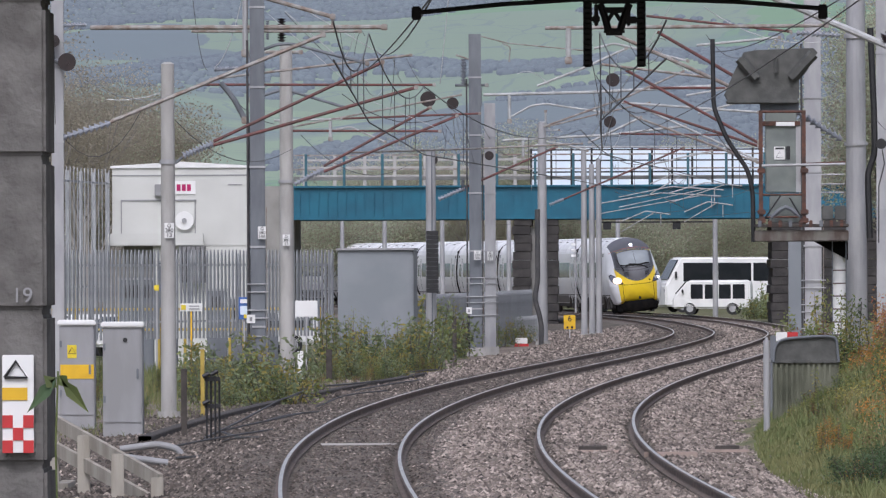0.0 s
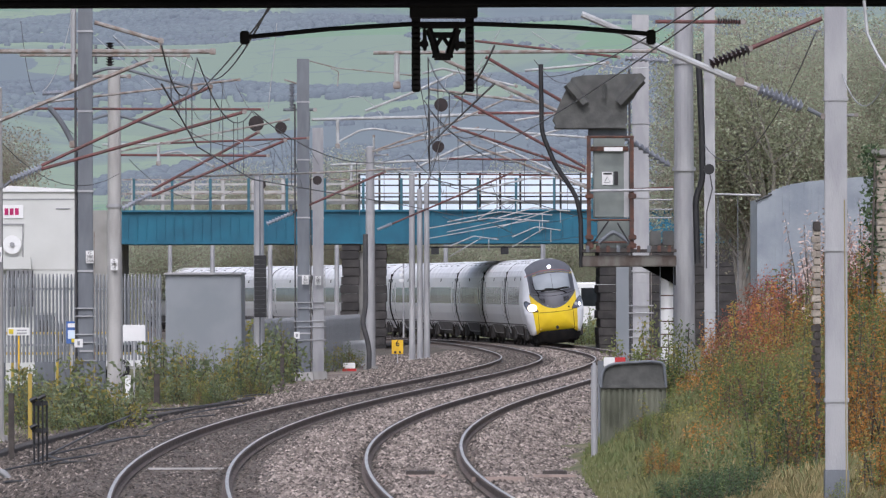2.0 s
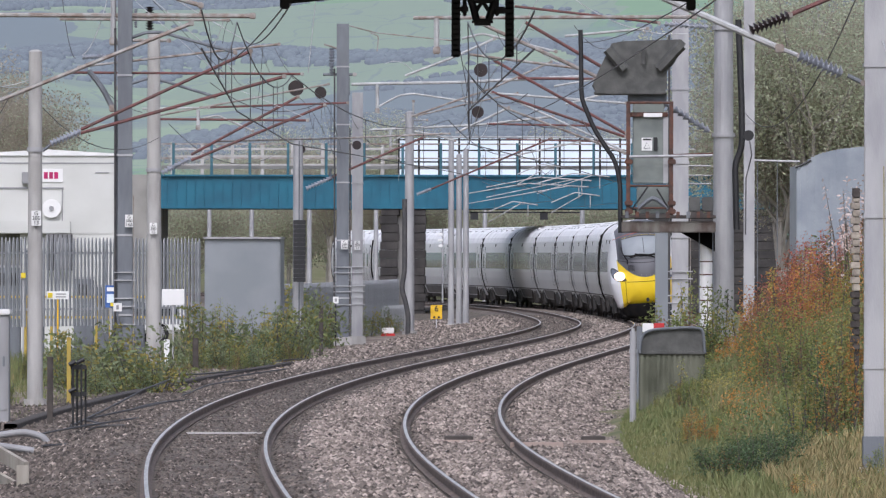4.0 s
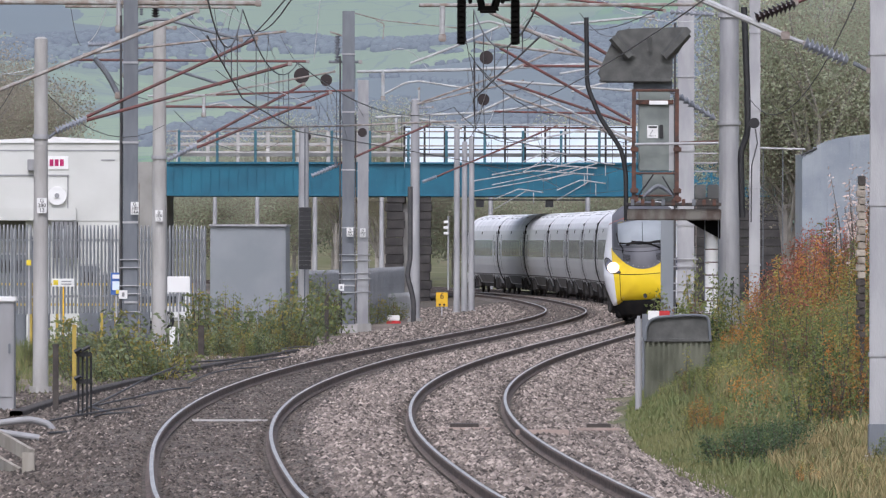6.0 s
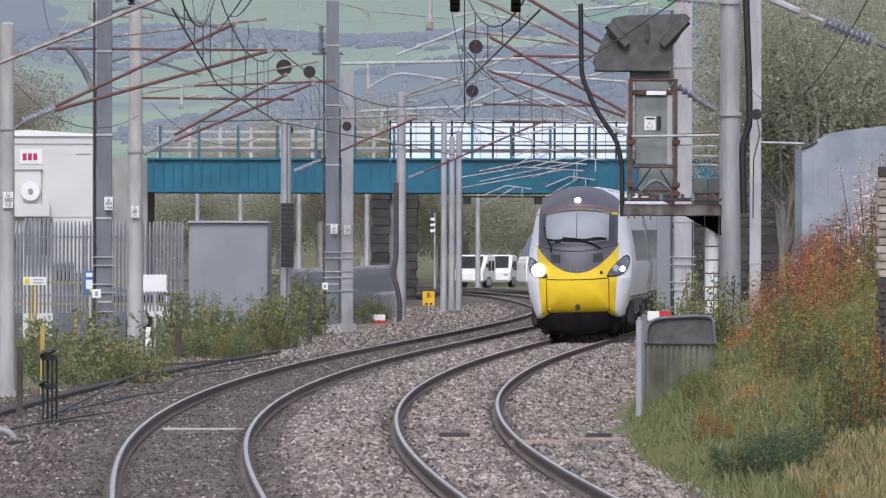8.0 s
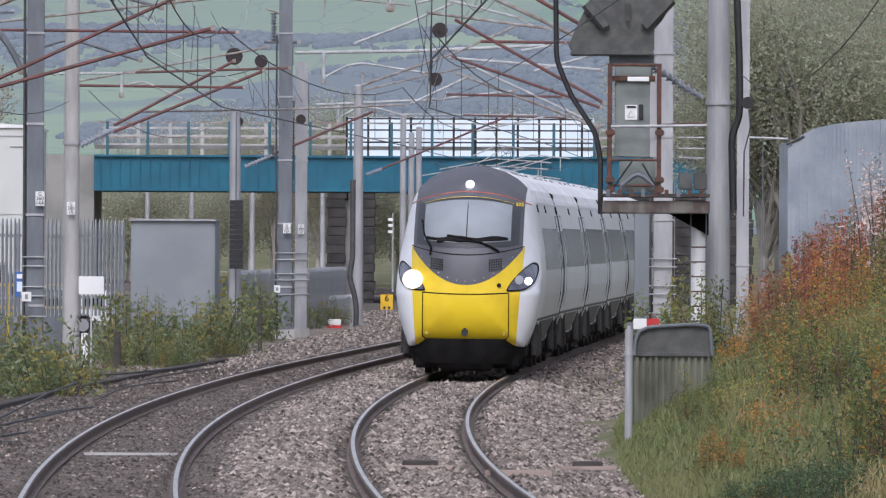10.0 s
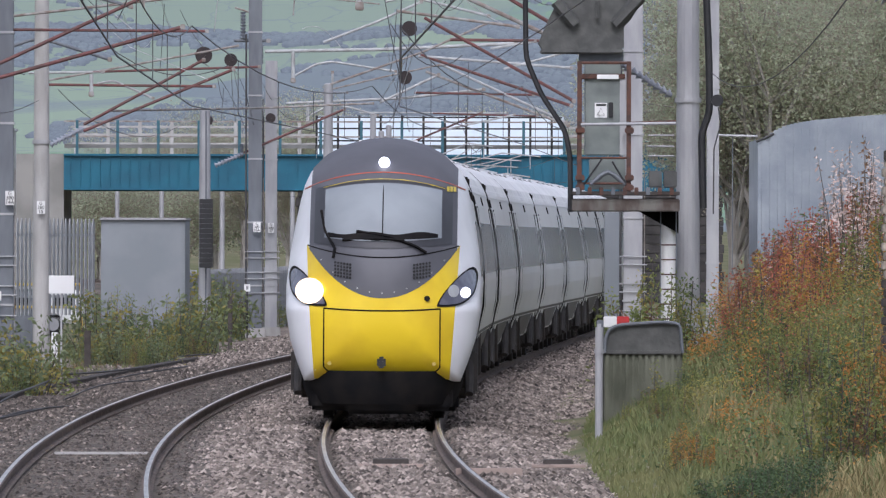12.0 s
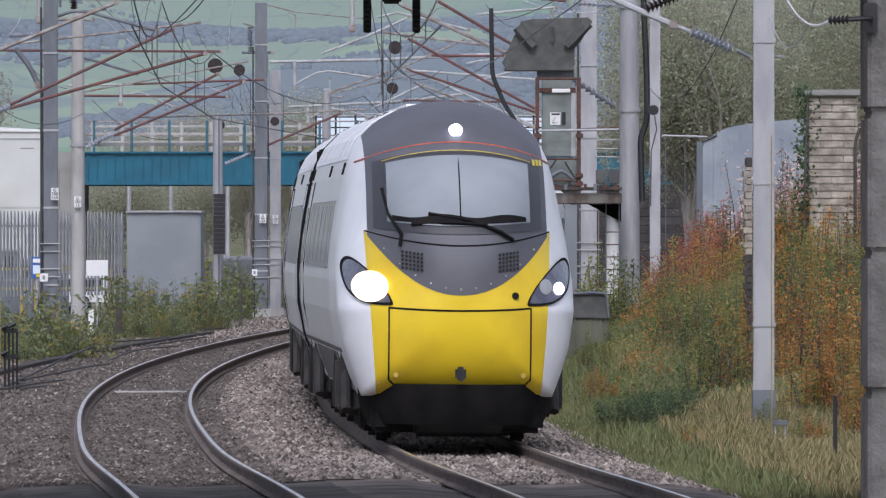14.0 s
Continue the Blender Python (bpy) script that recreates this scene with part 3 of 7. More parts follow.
# ---- road bridge far down the line ----
def road_bridge():
    ob = thing("road_bridge", "teal-painted steel girder road bridge over the railway", "bridge", kind="structure")
    Y = 440
    x0, x1 = -14.15, 24.0
    zb, zt = 4.77, 6.42
    part("girder", box(B(), x0, Y, zb, x1, Y + 0.5, zt), "teal", ob)
    part("girder_flange", box(B(), x0, Y - 0.18, zb, x1, Y, zb + 0.09), "teal", ob)
    part("girder_flange", box(B(), x0, Y - 0.18, zt - 0.09, x1, Y, zt), "teal", ob)
    k = x0 + 0.3
    while k < x1:
        part("stiffener", box(B(), k - 0.022, Y - 0.11, zb + 0.09, k + 0.022, Y, zt - 0.09), "teal", ob)
        k += 0.45
    part("far_girder", box(B(), x0, Y + 11, zb, x1, Y + 11.5, zt), "teal", ob)
    part("deck", box(B(), -60, Y + 0.5, zt - 0.55, 60, Y + 11, zt - 0.2), "deck", ob)
    # parapet rails
    for z in (7.91, 7.22):
        part("rail", box(B(), x0, Y + 0.1, z - 0.035, x1, Y + 0.2, z + 0.035), "tube", ob)
    part("rail", box(B(), x0, Y + 0.6, 6.78 - 0.09, x1, Y + 0.7, 6.78 + 0.09), "deck", ob)
    k = x0 + 0.6
    while k < x1:
        part("post", box(B(), k - 0.065, Y + 0.05, zt, k + 0.065, Y + 0.25, 7.96), "teal_rail", ob)
        k += 1.86
    # far parapet: open rails, then pale solid panels
    for z in (7.80, 7.43, 7.01):
        part("far_rail", box(B(), x0, Y + 11.2, z - 0.05, x1, Y + 11.3, z + 0.05), "conc", ob)
    k = x0 + 0.2
    while k < x1:
        part("far_post", box(B(), k - 0.08, Y + 11.1, zt, k + 0.08, Y + 11.3, 8.05), "conc", ob)
        k += 1.5
    part("pale_panel", box(B(), -2.64, Y + 9.6, zt - 0.1, 8.94, Y + 9.7, 8.31), "pale_panel", ob, "pale blue parapet panels")
    k = -2.58
    while k < 8.69:
        part("mesh_post", box(B(), k - 0.05, Y + 0.3, zt, k + 0.05, Y + 0.4, 8.21), "black", ob)
        k += 0.98
    for z in (8.13, 7.61, 7.05):
        part("mesh_rail", box(B(), -2.58, Y + 0.3, z - 0.035, 8.69, Y + 0.38, z + 0.035), "black", ob)
    for a, b in ((658, 690), (715, 737)):
        z, rnd = -0.6, random.Random(a)
        while z < zb - 0.05:
            w = rnd.uniform(-0.06, 0.06)
            part("stone", box(B(), (a - 784) * 440 / 16000 + w, Y - 0.1, z + 0.006, (b - 784) * 440 / 16000 + w, Y + 10, min(z + 0.42, zb) - 0.006, 0.025), "dark_stone", ob)
            z += 0.42
    part("pier_infill", box(B(), -2.64, Y + 0.4, -0.6, -1.84, Y + 9.6, zb - 0.4), "deck", ob)
    z, rnd = -0.6, random.Random(9)
    while z < zb - 0.05:
        w = rnd.uniform(-0.06, 0.06)
        part("stone", box(B(), 9.10 + w, Y - 0.1, z + 0.006, 10.06 + w + 6, Y + 10, min(z + 0.42, zb) - 0.006, 0.025), "dark_stone", ob)
        z += 0.42
    # approach spans
    part("approach", box(B(), -60, Y + 0.2, -0.6, x0, Y + 11, zt), "deck", ob)
    part("approach", box(B(), x1, Y + 0.2, -0.6, 60, Y + 11, zt), "deck", ob)


road_bridge()


# ---- masts ----
def h_mast(name, x, y, z0, z1, w, label, material="galv_dark"):
    ob = thing(name, label, "mast", Matrix.Translation((x, y, z0)), "catenary masts")
    h, t = z1 - z0, w * 0.07
    part("flange", box(B(), -w / 2, -w / 2, 0, w / 2, -w / 2 + t, h), material, ob)
    part("flange", box(B(), -w / 2, w / 2 - t, 0, w / 2, w / 2, h), material, ob)
    part("web", box(B(), -t / 2, -w / 2 + t, 0, t / 2, w / 2 - t, h), material, ob)
    part("footing", box(B(), -w * 0.8, -w * 0.8, -0.3, w * 0.8, w * 0.8, 0.25, 0.03), "conc", ob)
    k = 1.5
    while k < h - 0.5:
        part("band", box(B(), -w * 0.56, -w * 0.56, k, w * 0.56, w * 0.56, k + 0.05), "galv", ob)
        k += 1.9
    if w > 0.32:
        part("conduit", tube(B(), (-w * 0.68, -w * 0.3, 0.1), (-w * 0.68, -w * 0.3, h * 0.86), 0.028), "cable", ob, "dark cable conduit")
        part("earth_rod", tube(B(), (w * 0.62, -w * 0.4, 0.0), (w * 0.62, -w * 0.4, h * 0.45), 0.012, n=6), "tube", ob)
        for i in range(5):
            part("rung", tube(B(), (-w * 0.75, -w * 0.62, 1.3 + i * 0.31 + 0.12 * (i % 2)), (w * 0.75, -w * 0.62, 1.3 + i * 0.31 + 0.12 * (i % 2)), 0.016, n=6), "galv", ob)
    return ob


def tube_mast(name, x, y, z0, z1, r, label, material="conc", collar=()):
    ob = thing(name, label, "mast", Matrix.Translation((x, y, z0)), "catenary masts")
    h = z1 - z0
    part("column", tube(B(), (0, 0, 0), (0, 0, h), r * 1.12, r * 0.92, 20), material, ob, smooth=False)
    part("cap", tube(B(), (0, 0, h), (0, 0, h + r * 0.3), r * 0.95, r * 0.5, 20), material, ob)
    part("footing", tube(B(), (0, 0, -0.3), (0, 0, 0.12), r * 1.7, r * 1.6, 16), "conc", ob)
    for c in collar:
        part("collar", tube(B(), (0, 0, c - z0), (0, 0, c - z0 + 0.09), r * 1.18, n=20), "galv", ob)
    return ob


def number_plate(x, y, z, lines, w=0.19, h=0.30):
    ob = thing("mast_plate", "white mast number plate with black characters", "sign", Matrix.Translation((x, y, z)), "mast number plates")
    part("plate", box(B(), -w / 2, -0.006, -h / 2, w / 2, 0.006, h / 2, 0.004), "white_paint", ob)
    for i, s in enumerate(lines):
        tx = flat_text("numeral", s, 0.11, Matrix.Translation((0, -0.012, h * (0.31 - 0.31 * i))) @ Euler((radians(90), 0, 0)).to_matrix().to_4x4(), "black", ob)
    return ob


tube_mast("catenary_mast", -8.20, 178, -0.4, 6.56, 0.14, "slim grey concrete catenary mast beside cabinets", "conc", (4.59,))
number_plate(-8.17, 177.8, 3.28, ("G", "380", "13"))
h_mast("catenary_mast", -7.77, 215, -0.4, 9.3, 0.34, "dark grey steel H-section catenary mast")
number_plate(-7.66, 214.7, 3.36, ("G", "380", "14A"))
tube_mast("catenary_mast", -7.81, 237, -0.4, 8.36, 0.18, "slim pale concrete catenary mast on the verge", "conc", (4.73,))
number_plate(-7.81, 236.7, 3.24, ("G", "380", "15"))
h_mast("catenary_mast", -3.58, 297, -0.4, 10.14, 0.40, "tall dark steel H-section mast with bands")
number_plate(-3.52, 296.6, 2.88, ("G", "380", "16A"), w=0.22)
h_mast("catenary_mast", -3.13, 300, -0.4, 7.93, 0.36, "grey steel H-section mast beside a taller one", "galv")
number_plate(-3.13, 299.7, 2.86, ("G", "380", "17"))
tube_mast("catenary_mast", -1.57, 336, -0.4, 7.83, 0.17, "slender grey catenary mast near the far curve", "galv")
tube_mast("catenary_mast", -0.02, 368, -0.4, 7.25, 0.12, "slender grey catenary mast near the far curve", "galv")
tube_mast("catenary_mast", 0.30, 372, -0.4, 6.65, 0.12, "slender grey catenary mast near the far curve", "galv")
tube_mast("catenary_mast", 0.59, 376, -0.4, 6.92, 0.12, "slender grey catenary mast near the far curve", "galv")
tube_mast("catenary_mast", -4.45, 262, -0.4, 5.86, 0.15, "grey catenary mast carrying a balance weight stack", "galv")
for px, pz in ((843, 505), (1015, 470), (430, 520), (355, 530), (532, 500), (650, 510)):
    tube_mast("catenary_mast", (px - 784) * pz / 16000, pz, -0.4, 6.2, 0.13, "slender grey catenary mast beyond the road bridge", "galv")
# right side
tube_mast("catenary_mast", 6.16, 205, -0.2, 9.5, 0.225, "thick grey tubular mast by the signal", "galv", (5.24, 7.67))
h_mast("catenary_mast", 5.86, 232, -0.4, 9.6, 0.42, "grey steel H-section mast behind the signal", "galv")
h_mast("catenary_mast", 7.30, 222, 0.5, 10, 0.26, "grey steel mast behind the thick tubular mast", "galv")
h_mast("catenary_mast", 5.34, 114, -0.35, 8.2, 0.275, "grey steel mast with a dark base on the grassy bank", "galv")
h_mast("catenary_mast", -9.90, 170, -0.4, 9.2, 0.22, "pale grey steel mast beside the bridge abutment", "galv")


# ---- buildings and compound on the left ----
def equipment_house():
    ob = thing("equipment_house", "white clad transformer house with a maker's panel", "building")
    y = 262
    x0, x1 = -13.69, -9.73
    z0, z1 = -0.4, 5.42
    zm = 3.16
    bm = box(B(), x0, y, zm, x1, y + 9, z1)
    part("wall", bm, "clad", ob)
    bm = B()
    xm, zr = (x0 + x1) / 2, 5.60
    v = [bm.verts.new(p) for p in ((x0 - 0.05, y - 0.06, z1), (x1 + 0.05, y - 0.06, z1), (x1 + 0.05, y - 0.06, z1 + 0.06), (xm, y - 0.06, zr), (x0 - 0.05, y - 0.06, z1 + 0.06))]
    g = bmesh.ops.extrude_face_region(bm, geom=[bm.faces.new(v)])
    bmesh.ops.translate(bm, vec=(0, 9.2, 0), verts=[q for q in g["geom"] if isinstance(q, bmesh.types.BMVert)])
    bmesh.ops.recalc_face_normals(bm, faces=bm.faces)
    part("roof", bm, "white_paint", ob)
    part("ledge", box(B(), x0 - 0.12, y - 0.25, 3.16, -11.04, y, 3.52, 0.02), "clad", ob)
    part("plinth", box(B(), x0 + 0.3, y + 0.5, z0, x1, y + 8, zm), "deck", ob)
    part("lower_wall", box(B(), -12.51, y + 0.02, z0, x1, y + 0.5, zm), "clad", ob)
    part("fascia_seam", box(B(), x0, y - 0.012, 5.20 - 0.02, x1, y, 5.20 + 0.02), "cabinet", ob)
    d = part("hatch", box(B(), -13.41, y - 0.03, 3.48, -11.28, y, 4.47, 0.01), "clad", ob)
    part("hatch_frame", box(B(), -13.44, y - 0.05, 4.50, -11.25, y, 4.45), "cabinet", ob)
    part("hatch_frame", box(B(), -11.30, y - 0.05, 3.47, -11.27, y, 4.47), "cabinet", ob)
    part("hatch_frame", box(B(), -13.44, y - 0.05, 3.47, -13.41, y, 4.47), "cabinet", ob)
    bm = disc(B(), (-11.59, y - 0.12, 3.89), 0.27, 0.2, n=24)
    part("reel", bm, "white_paint", ob)
    part("reel_hub", disc(B(), (-11.59, y - 0.24, 3.89), 0.07, 0.06), "cabinet", ob)
    part("panel_sign", box(B(), -11.89, y - 0.03, 4.65, -11.27, y, 5.04, 0.005), "white_paint", ob, "white sign with a magenta mark")
    for i in range(3):
        cx = -11.76 + i * 0.15
        part("mark", box(B(), cx - 0.055, y - 0.042, 4.75, cx + 0.055, y - 0.03, 4.94), "magenta", ob)
    part("lamp_box", box(B(), -12.45, y - 0.25, 4.60, -12.18, y, 4.94, 0.02), "cabinet", ob)
    part("bracket", box(B(), -13.25, y - 0.1, 3.47, -12.51, y, 3.52), "white_paint", ob)
    part("caption_bar", box(B(), -10.33, y - 0.02, 4.91, -9.92, y, 4.94), "cabinet", ob)
    part("radiator", box(B(), -11.74, y - 0.35, 2.09, -10.99, y - 0.1, 3.14), "cabinet", ob, "dark finned radiator")
    for i in range(12):
        cx = -11.72 + i * 0.066
        part("fin", box(B(), cx - 0.012, y - 0.42, 2.09, cx + 0.012, y - 0.1, 3.14), "black" if i % 2 else "cabinet", ob)


equipment_house()


def palisade(name, pts, z0, h, label, pitch=0.235, material="fence"):
    """A palisade fence of pointed upright pales on two horizontal rails."""
    ob = thing(name, label, "fence")
    pale = None
    for a, b in zip(pts, pts[1:]):
        a, b = Vector((*a, 0)), Vector((*b, 0))
        d = (b - a).length
        ang = math.atan2(b.y - a.y, b.x - a.x)
        for z in (z0 + 0.45, z0 + h - 0.4):
            bm = box(B(), 0, 0.01, z - 0.03, d, 0.05, z + 0.03)
            r = part("rail", bm, material, ob)
            r.matrix_basis = Matrix.Translation(a) @ Matrix.Rotation(ang, 4, 'Z')
        n = int(d / pitch)
        for i in range(n):
            p = a.lerp(b, (i + 0.5) / n)
            if pale is None:
                bm = B()
                v = [bm.verts.new(q) for q in ((-0.055, 0, 0), (0.055, 0, 0), (0.055, 0, h - 0.16), (0.016, 0, h), (-0.016, 0, h), (-0.055, 0, h - 0.16))]
                g = bmesh.ops.extrude_face_region(bm, geom=[bm.faces.new(v)])
                bmesh.ops.translate(bm, vec=(0, -0.022, 0), verts=[q for q in g["geom"] if isinstance(q, bmesh.types.BMVert)])
                bmesh.ops.recalc_face_normals(bm, faces=bm.faces)
                pale = mesh_of(bm, "pale", material)
            o = new("pale", pale)
            o.parent = ob
            o.matrix_basis = Matrix.Translation((p.x, p.y, z0)) @ Matrix.Rotation(ang, 4, 'Z')
        m = max(int(d / 2.75), 1)
        for i in range(m + 1):
            p = a.lerp(b, i / m)
            q = part("post", box(B(), -0.04, 0.05, z0 - 0.2, 0.04, 0.15, z0 + h - 0.1), material, ob)
            q.matrix_basis = Matrix.Translation(p) @ Matrix.Rotation(ang, 4, 'Z')
    return ob


palisade("palisade_fence", [(-13.67, 228), (-6.80, 245)], 0.68, 3.00 - 0.68, "galvanised steel palisade fence round the compound")
palisade("palisade_fence", [(-14.59, 250), (-13.74, 262)], 1.55, 5.37 - 1.55, "tall galvanised palisade fence beside the white house", 0.8)
kiosk = thing("steel_container", "plain grey steel sheet enclosure in the compound", "container")
part("body", box(B(), -7.16, 262, -0.4, -4.96, 268, 3.04, 0.04), "grey_sheet", kiosk)
part("lid", box(B(), -7.19, 261.9, 3.01, -4.93, 268.1, 3.07), "galv", kiosk)
palisade("palisade_fence", [(-5.49, 290), (-2.06, 350)], -0.4, 2.0, "grey steel palisade fence along the far curve", 0.2, "fence_dim")
palisade("palisade_fence", [(-3.28, 330), (-1.85, 352)], -0.35, 0.95, "low pale fence by the tracks", 0.24)
for px0, px1, py, y in ((-40, 20, 500, 252), (28, 62, 470, 254), (115, 150, 520, 252), (152, 186, 535, 250), (200, 240, 560, 256)):
    tr = thing("transformer_box", "dark grey transformer casing behind the fence", "transformer", group="compound equipment")
    x0, x1, z1 = (px0 - 784) * y / 16000, (px1 - 784) * y / 16000, 2.6 + (474 - py) * y / 16000
    part("casing", box(B(), x0, y, -0.4, x1, y + 0.6, z1, 0.03), "galv_dark", tr)
    part("cover", box(B(), x0 - 0.03, y - 0.03, z1, x1 + 0.03, y + 0.63, z1 + 0.06, 0.01), "galv", tr)
    part("vent", box(B(), x0 + 0.1, y - 0.02, z1 - 0.5, x1 - 0.1, y, z1 - 0.15), "black", tr)


# ---- the train ----
PROFILE = [(3.95, 0.0), (3.92, 0.28), (3.84, 0.58), (3.70, 0.84), (3.50, 1.04), (3.30, 1.14), (3.05, 1.205), (2.7, 1.27), (2.3, 1.33), (1.85, 1.365), (1.5, 1.35), (1.1, 1.28), (0.8, 1.18), (0.55, 1.08)]
PZ = np.array([a for a, b in PROFILE][::-1])
PX = np.array([b for a, b in PROFILE][::-1])
CZ = 1.55


def half_width(z):
    return float(np.interp(z, PZ, PX))


def radius_at(th):
    """Distance from the nose centre to the body outline, in the direction th of the cross-section."""
    c, s = abs(math.cos(th)), math.sin(th)
    lo, hi = 0.0, 3.0
    for _ in range(30):
        r = (lo + hi) / 2
        z = CZ + r * s
        inside = (0.55 <= z <= 3.95) and r * c <= half_width(z)
        lo, hi = (r, hi) if inside else (lo, r)
    return lo


RT = [radius_at(-math.pi + i * 2 * math.pi / 720) for i in range(721)]


def nose_y(x, z):
    """Forward surface of the nose: 0 at its tip, negative backwards."""
    th = math.atan2(z - CZ, x)
    k = (th + math.pi) / (2 * math.pi) * 720
    i = min(int(k), 719)
    R = RT[i] + (RT[i + 1] - RT[i]) * (k - i)
    r = min(math.hypot(x, z - CZ) / R, 1.0)
    s = math.sin(th)
    L = 1.5 + (2.9 * s if s > 0 else 0.9 * s)
    return -L * (1 - math.sqrt(max(1 - r ** 2.3, 0)))


def nose_patch(rows, lift, thick=0.0):
    """A patch on the nose from rows of (z, x_left, x_right) or of point lists, raised by lift."""
    bm = B()
    grid = []
    for row in rows:
        grid.append([bm.verts.new((x * (1 + lift * 0.4), nose_y(x, z) + lift, CZ + (z - CZ) * (1 + lift * 0.4))) for x, z in row])
    for a, b in zip(grid, grid[1:]):
        for i in range(len(a) - 1):
            bm.faces.new((a[i], a[i + 1], b[i + 1], b[i]))
    bmesh.ops.remove_doubles(bm, verts=bm.verts, dist=0.0005)
    bmesh.ops.recalc_face_normals(bm, faces=bm.faces)
    for f in bm.faces:
        if f.normal.y < 0:
            f.normal_flip()
    return bm


def between(top, bottom, x0, x1, nx=24, nz=8):
    """Grid rows between two curves z = top(x) and z = bottom(x)."""
    out = []
    for j in range(nz + 1):
        row = []
        for i in range(nx + 1):
            x = x0 + (x1 - x0) * i / nx
            row.append((x, bottom(x) + (top(x) - bottom(x)) * j / nz))
        out.append(row)
    return out


def ellipse_rows(cx, cz, a, b, lean=0.0, n=24, nr=6):
    rows = []
    for j in range(nr + 1):
        r = j / nr
        rows.append([(cx + r * (a * math.cos(t) + lean * b * math.sin(t)), cz + r * b * math.sin(t)) for t in [2 * math.pi * i / n for i in range(n + 1)]])
    return rows


def blob_rows(pts, nr=5, sub=4):
    """Fan rows of a rounded closed outline given by a few corners."""
    n = len(pts)
    out = []
    for i in range(n):
        p0, p1, p2, p3 = (Vector(pts[(i + k - 1) % n]) for k in range(4))
        for s in range(sub):
            t = s / sub
            out.append(0.5 * ((2 * p1) + (p2 - p0) * t + (2 * p0 - 5 * p1 + 4 * p2 - p3) * t * t + (3 * p1 - p0 - 3 * p2 + p3) * t ** 3))
    c = sum(out, Vector((0, 0))) / len(out)
    out.append(out[0])
    return [[tuple(c.lerp(p, max(j / nr, 0.002))) for p in out] for j in range(nr + 1)]


def shell(y_from, y_to, profile, steps=1):
    """Body side and roof between two stations."""
    bm = B()
    ring = [(x, z) for z, x in profile] + [(-x, z) for z, x in profile[::-1] if x > 0]
    rows = []
    for j in range(steps + 1):
        y = y_from + (y_to - y_from) * j / steps
        rows.append([bm.verts.new((x, y, z)) for x, z in ring])
    for a, b in zip(rows, rows[1:]):
        for i in range(len(ring) - 1):
            bm.faces.new((a[i], a[i + 1], b[i + 1], b[i]))
        bm.faces.new((a[-1], a[0], b[0], b[-1]))
    bm.faces.new(rows[0])
    bm.faces.new(rows[-1])
    bmesh.ops.recalc_face_normals(bm, faces=bm.faces)
    return bm


def side_panel(y0, y1, z0, z1, sgn, lift, n=4):
    bm = B()
    rows = []
    for i in range(n + 1):
        z = z0 + (z1 - z0) * i / n
        x = sgn * (half_width(z) + lift)
        rows.append((bm.verts.new((x, y0, z)), bm.verts.new((x, y1, z)), bm.verts.new((x - sgn * lift * 2, y0, z)), bm.verts.new((x - sgn * lift * 2, y1, z))))
    for a, b in zip(rows, rows[1:]):
        bm.faces.new((a[0], a[1], b[1], b[0]))
        bm.faces.new((a[0], b[0], b[2], a[2]))
        bm.faces.new((a[1], a[3], b[3], b[1]))
    bm.faces.new((rows[0][0], rows[0][2], rows[0][3], rows[0][1]))
    bm.faces.new((rows[-1][0], rows[-1][1], rows[-1][3], rows[-1][2]))
    bmesh.ops.recalc_face_normals(bm, faces=bm.faces)
    return bm


def bogie(parent, y):
    b = part("bogie", box(B(), -1.1, y - 1.7, 0.32, 1.1, y + 1.7, 0.62, 0.05), "t_bogie", parent, "grimy steel bogie")
    for s in (-1, 1):
        bm = box(B(), s * 1.02 - 0.06, y - 1.9, 0.35, s * 1.02 + 0.06, y + 1.9, 0.72, 0.04)
        box(bm, s * 1.16 - 0.07, y - 0.5, 0.3, s * 1.16 + 0.07, y - 0.2, 0.95, 0.02)
        box(bm, s * 1.16 - 0.07, y + 0.2, 0.3, s * 1.16 + 0.07, y + 0.5, 0.95, 0.02)
        tube(bm, (s * 1.2, y - 1.7, 0.35), (s * 1.2, y - 1.2, 1.0), 0.06)
        tube(bm, (s * 1.2, y + 1.7, 0.35), (s * 1.2, y + 1.2, 1.0), 0.06)
        part("side_frame", bm, "t_bogie", b)
    for dy in (-1.35, 1.35):
        for s in (-1, 1):
            w = disc(B(), (s * 0.78, y + dy, 0.43), 0.43, 0.13, 'X', 20)
            disc(w, (s * 1.06, y + dy, 0.43), 0.15, 0.2, 'X', 12)
            part("wheel", w, "t_bogie", b, "worn steel wheel")
    return b


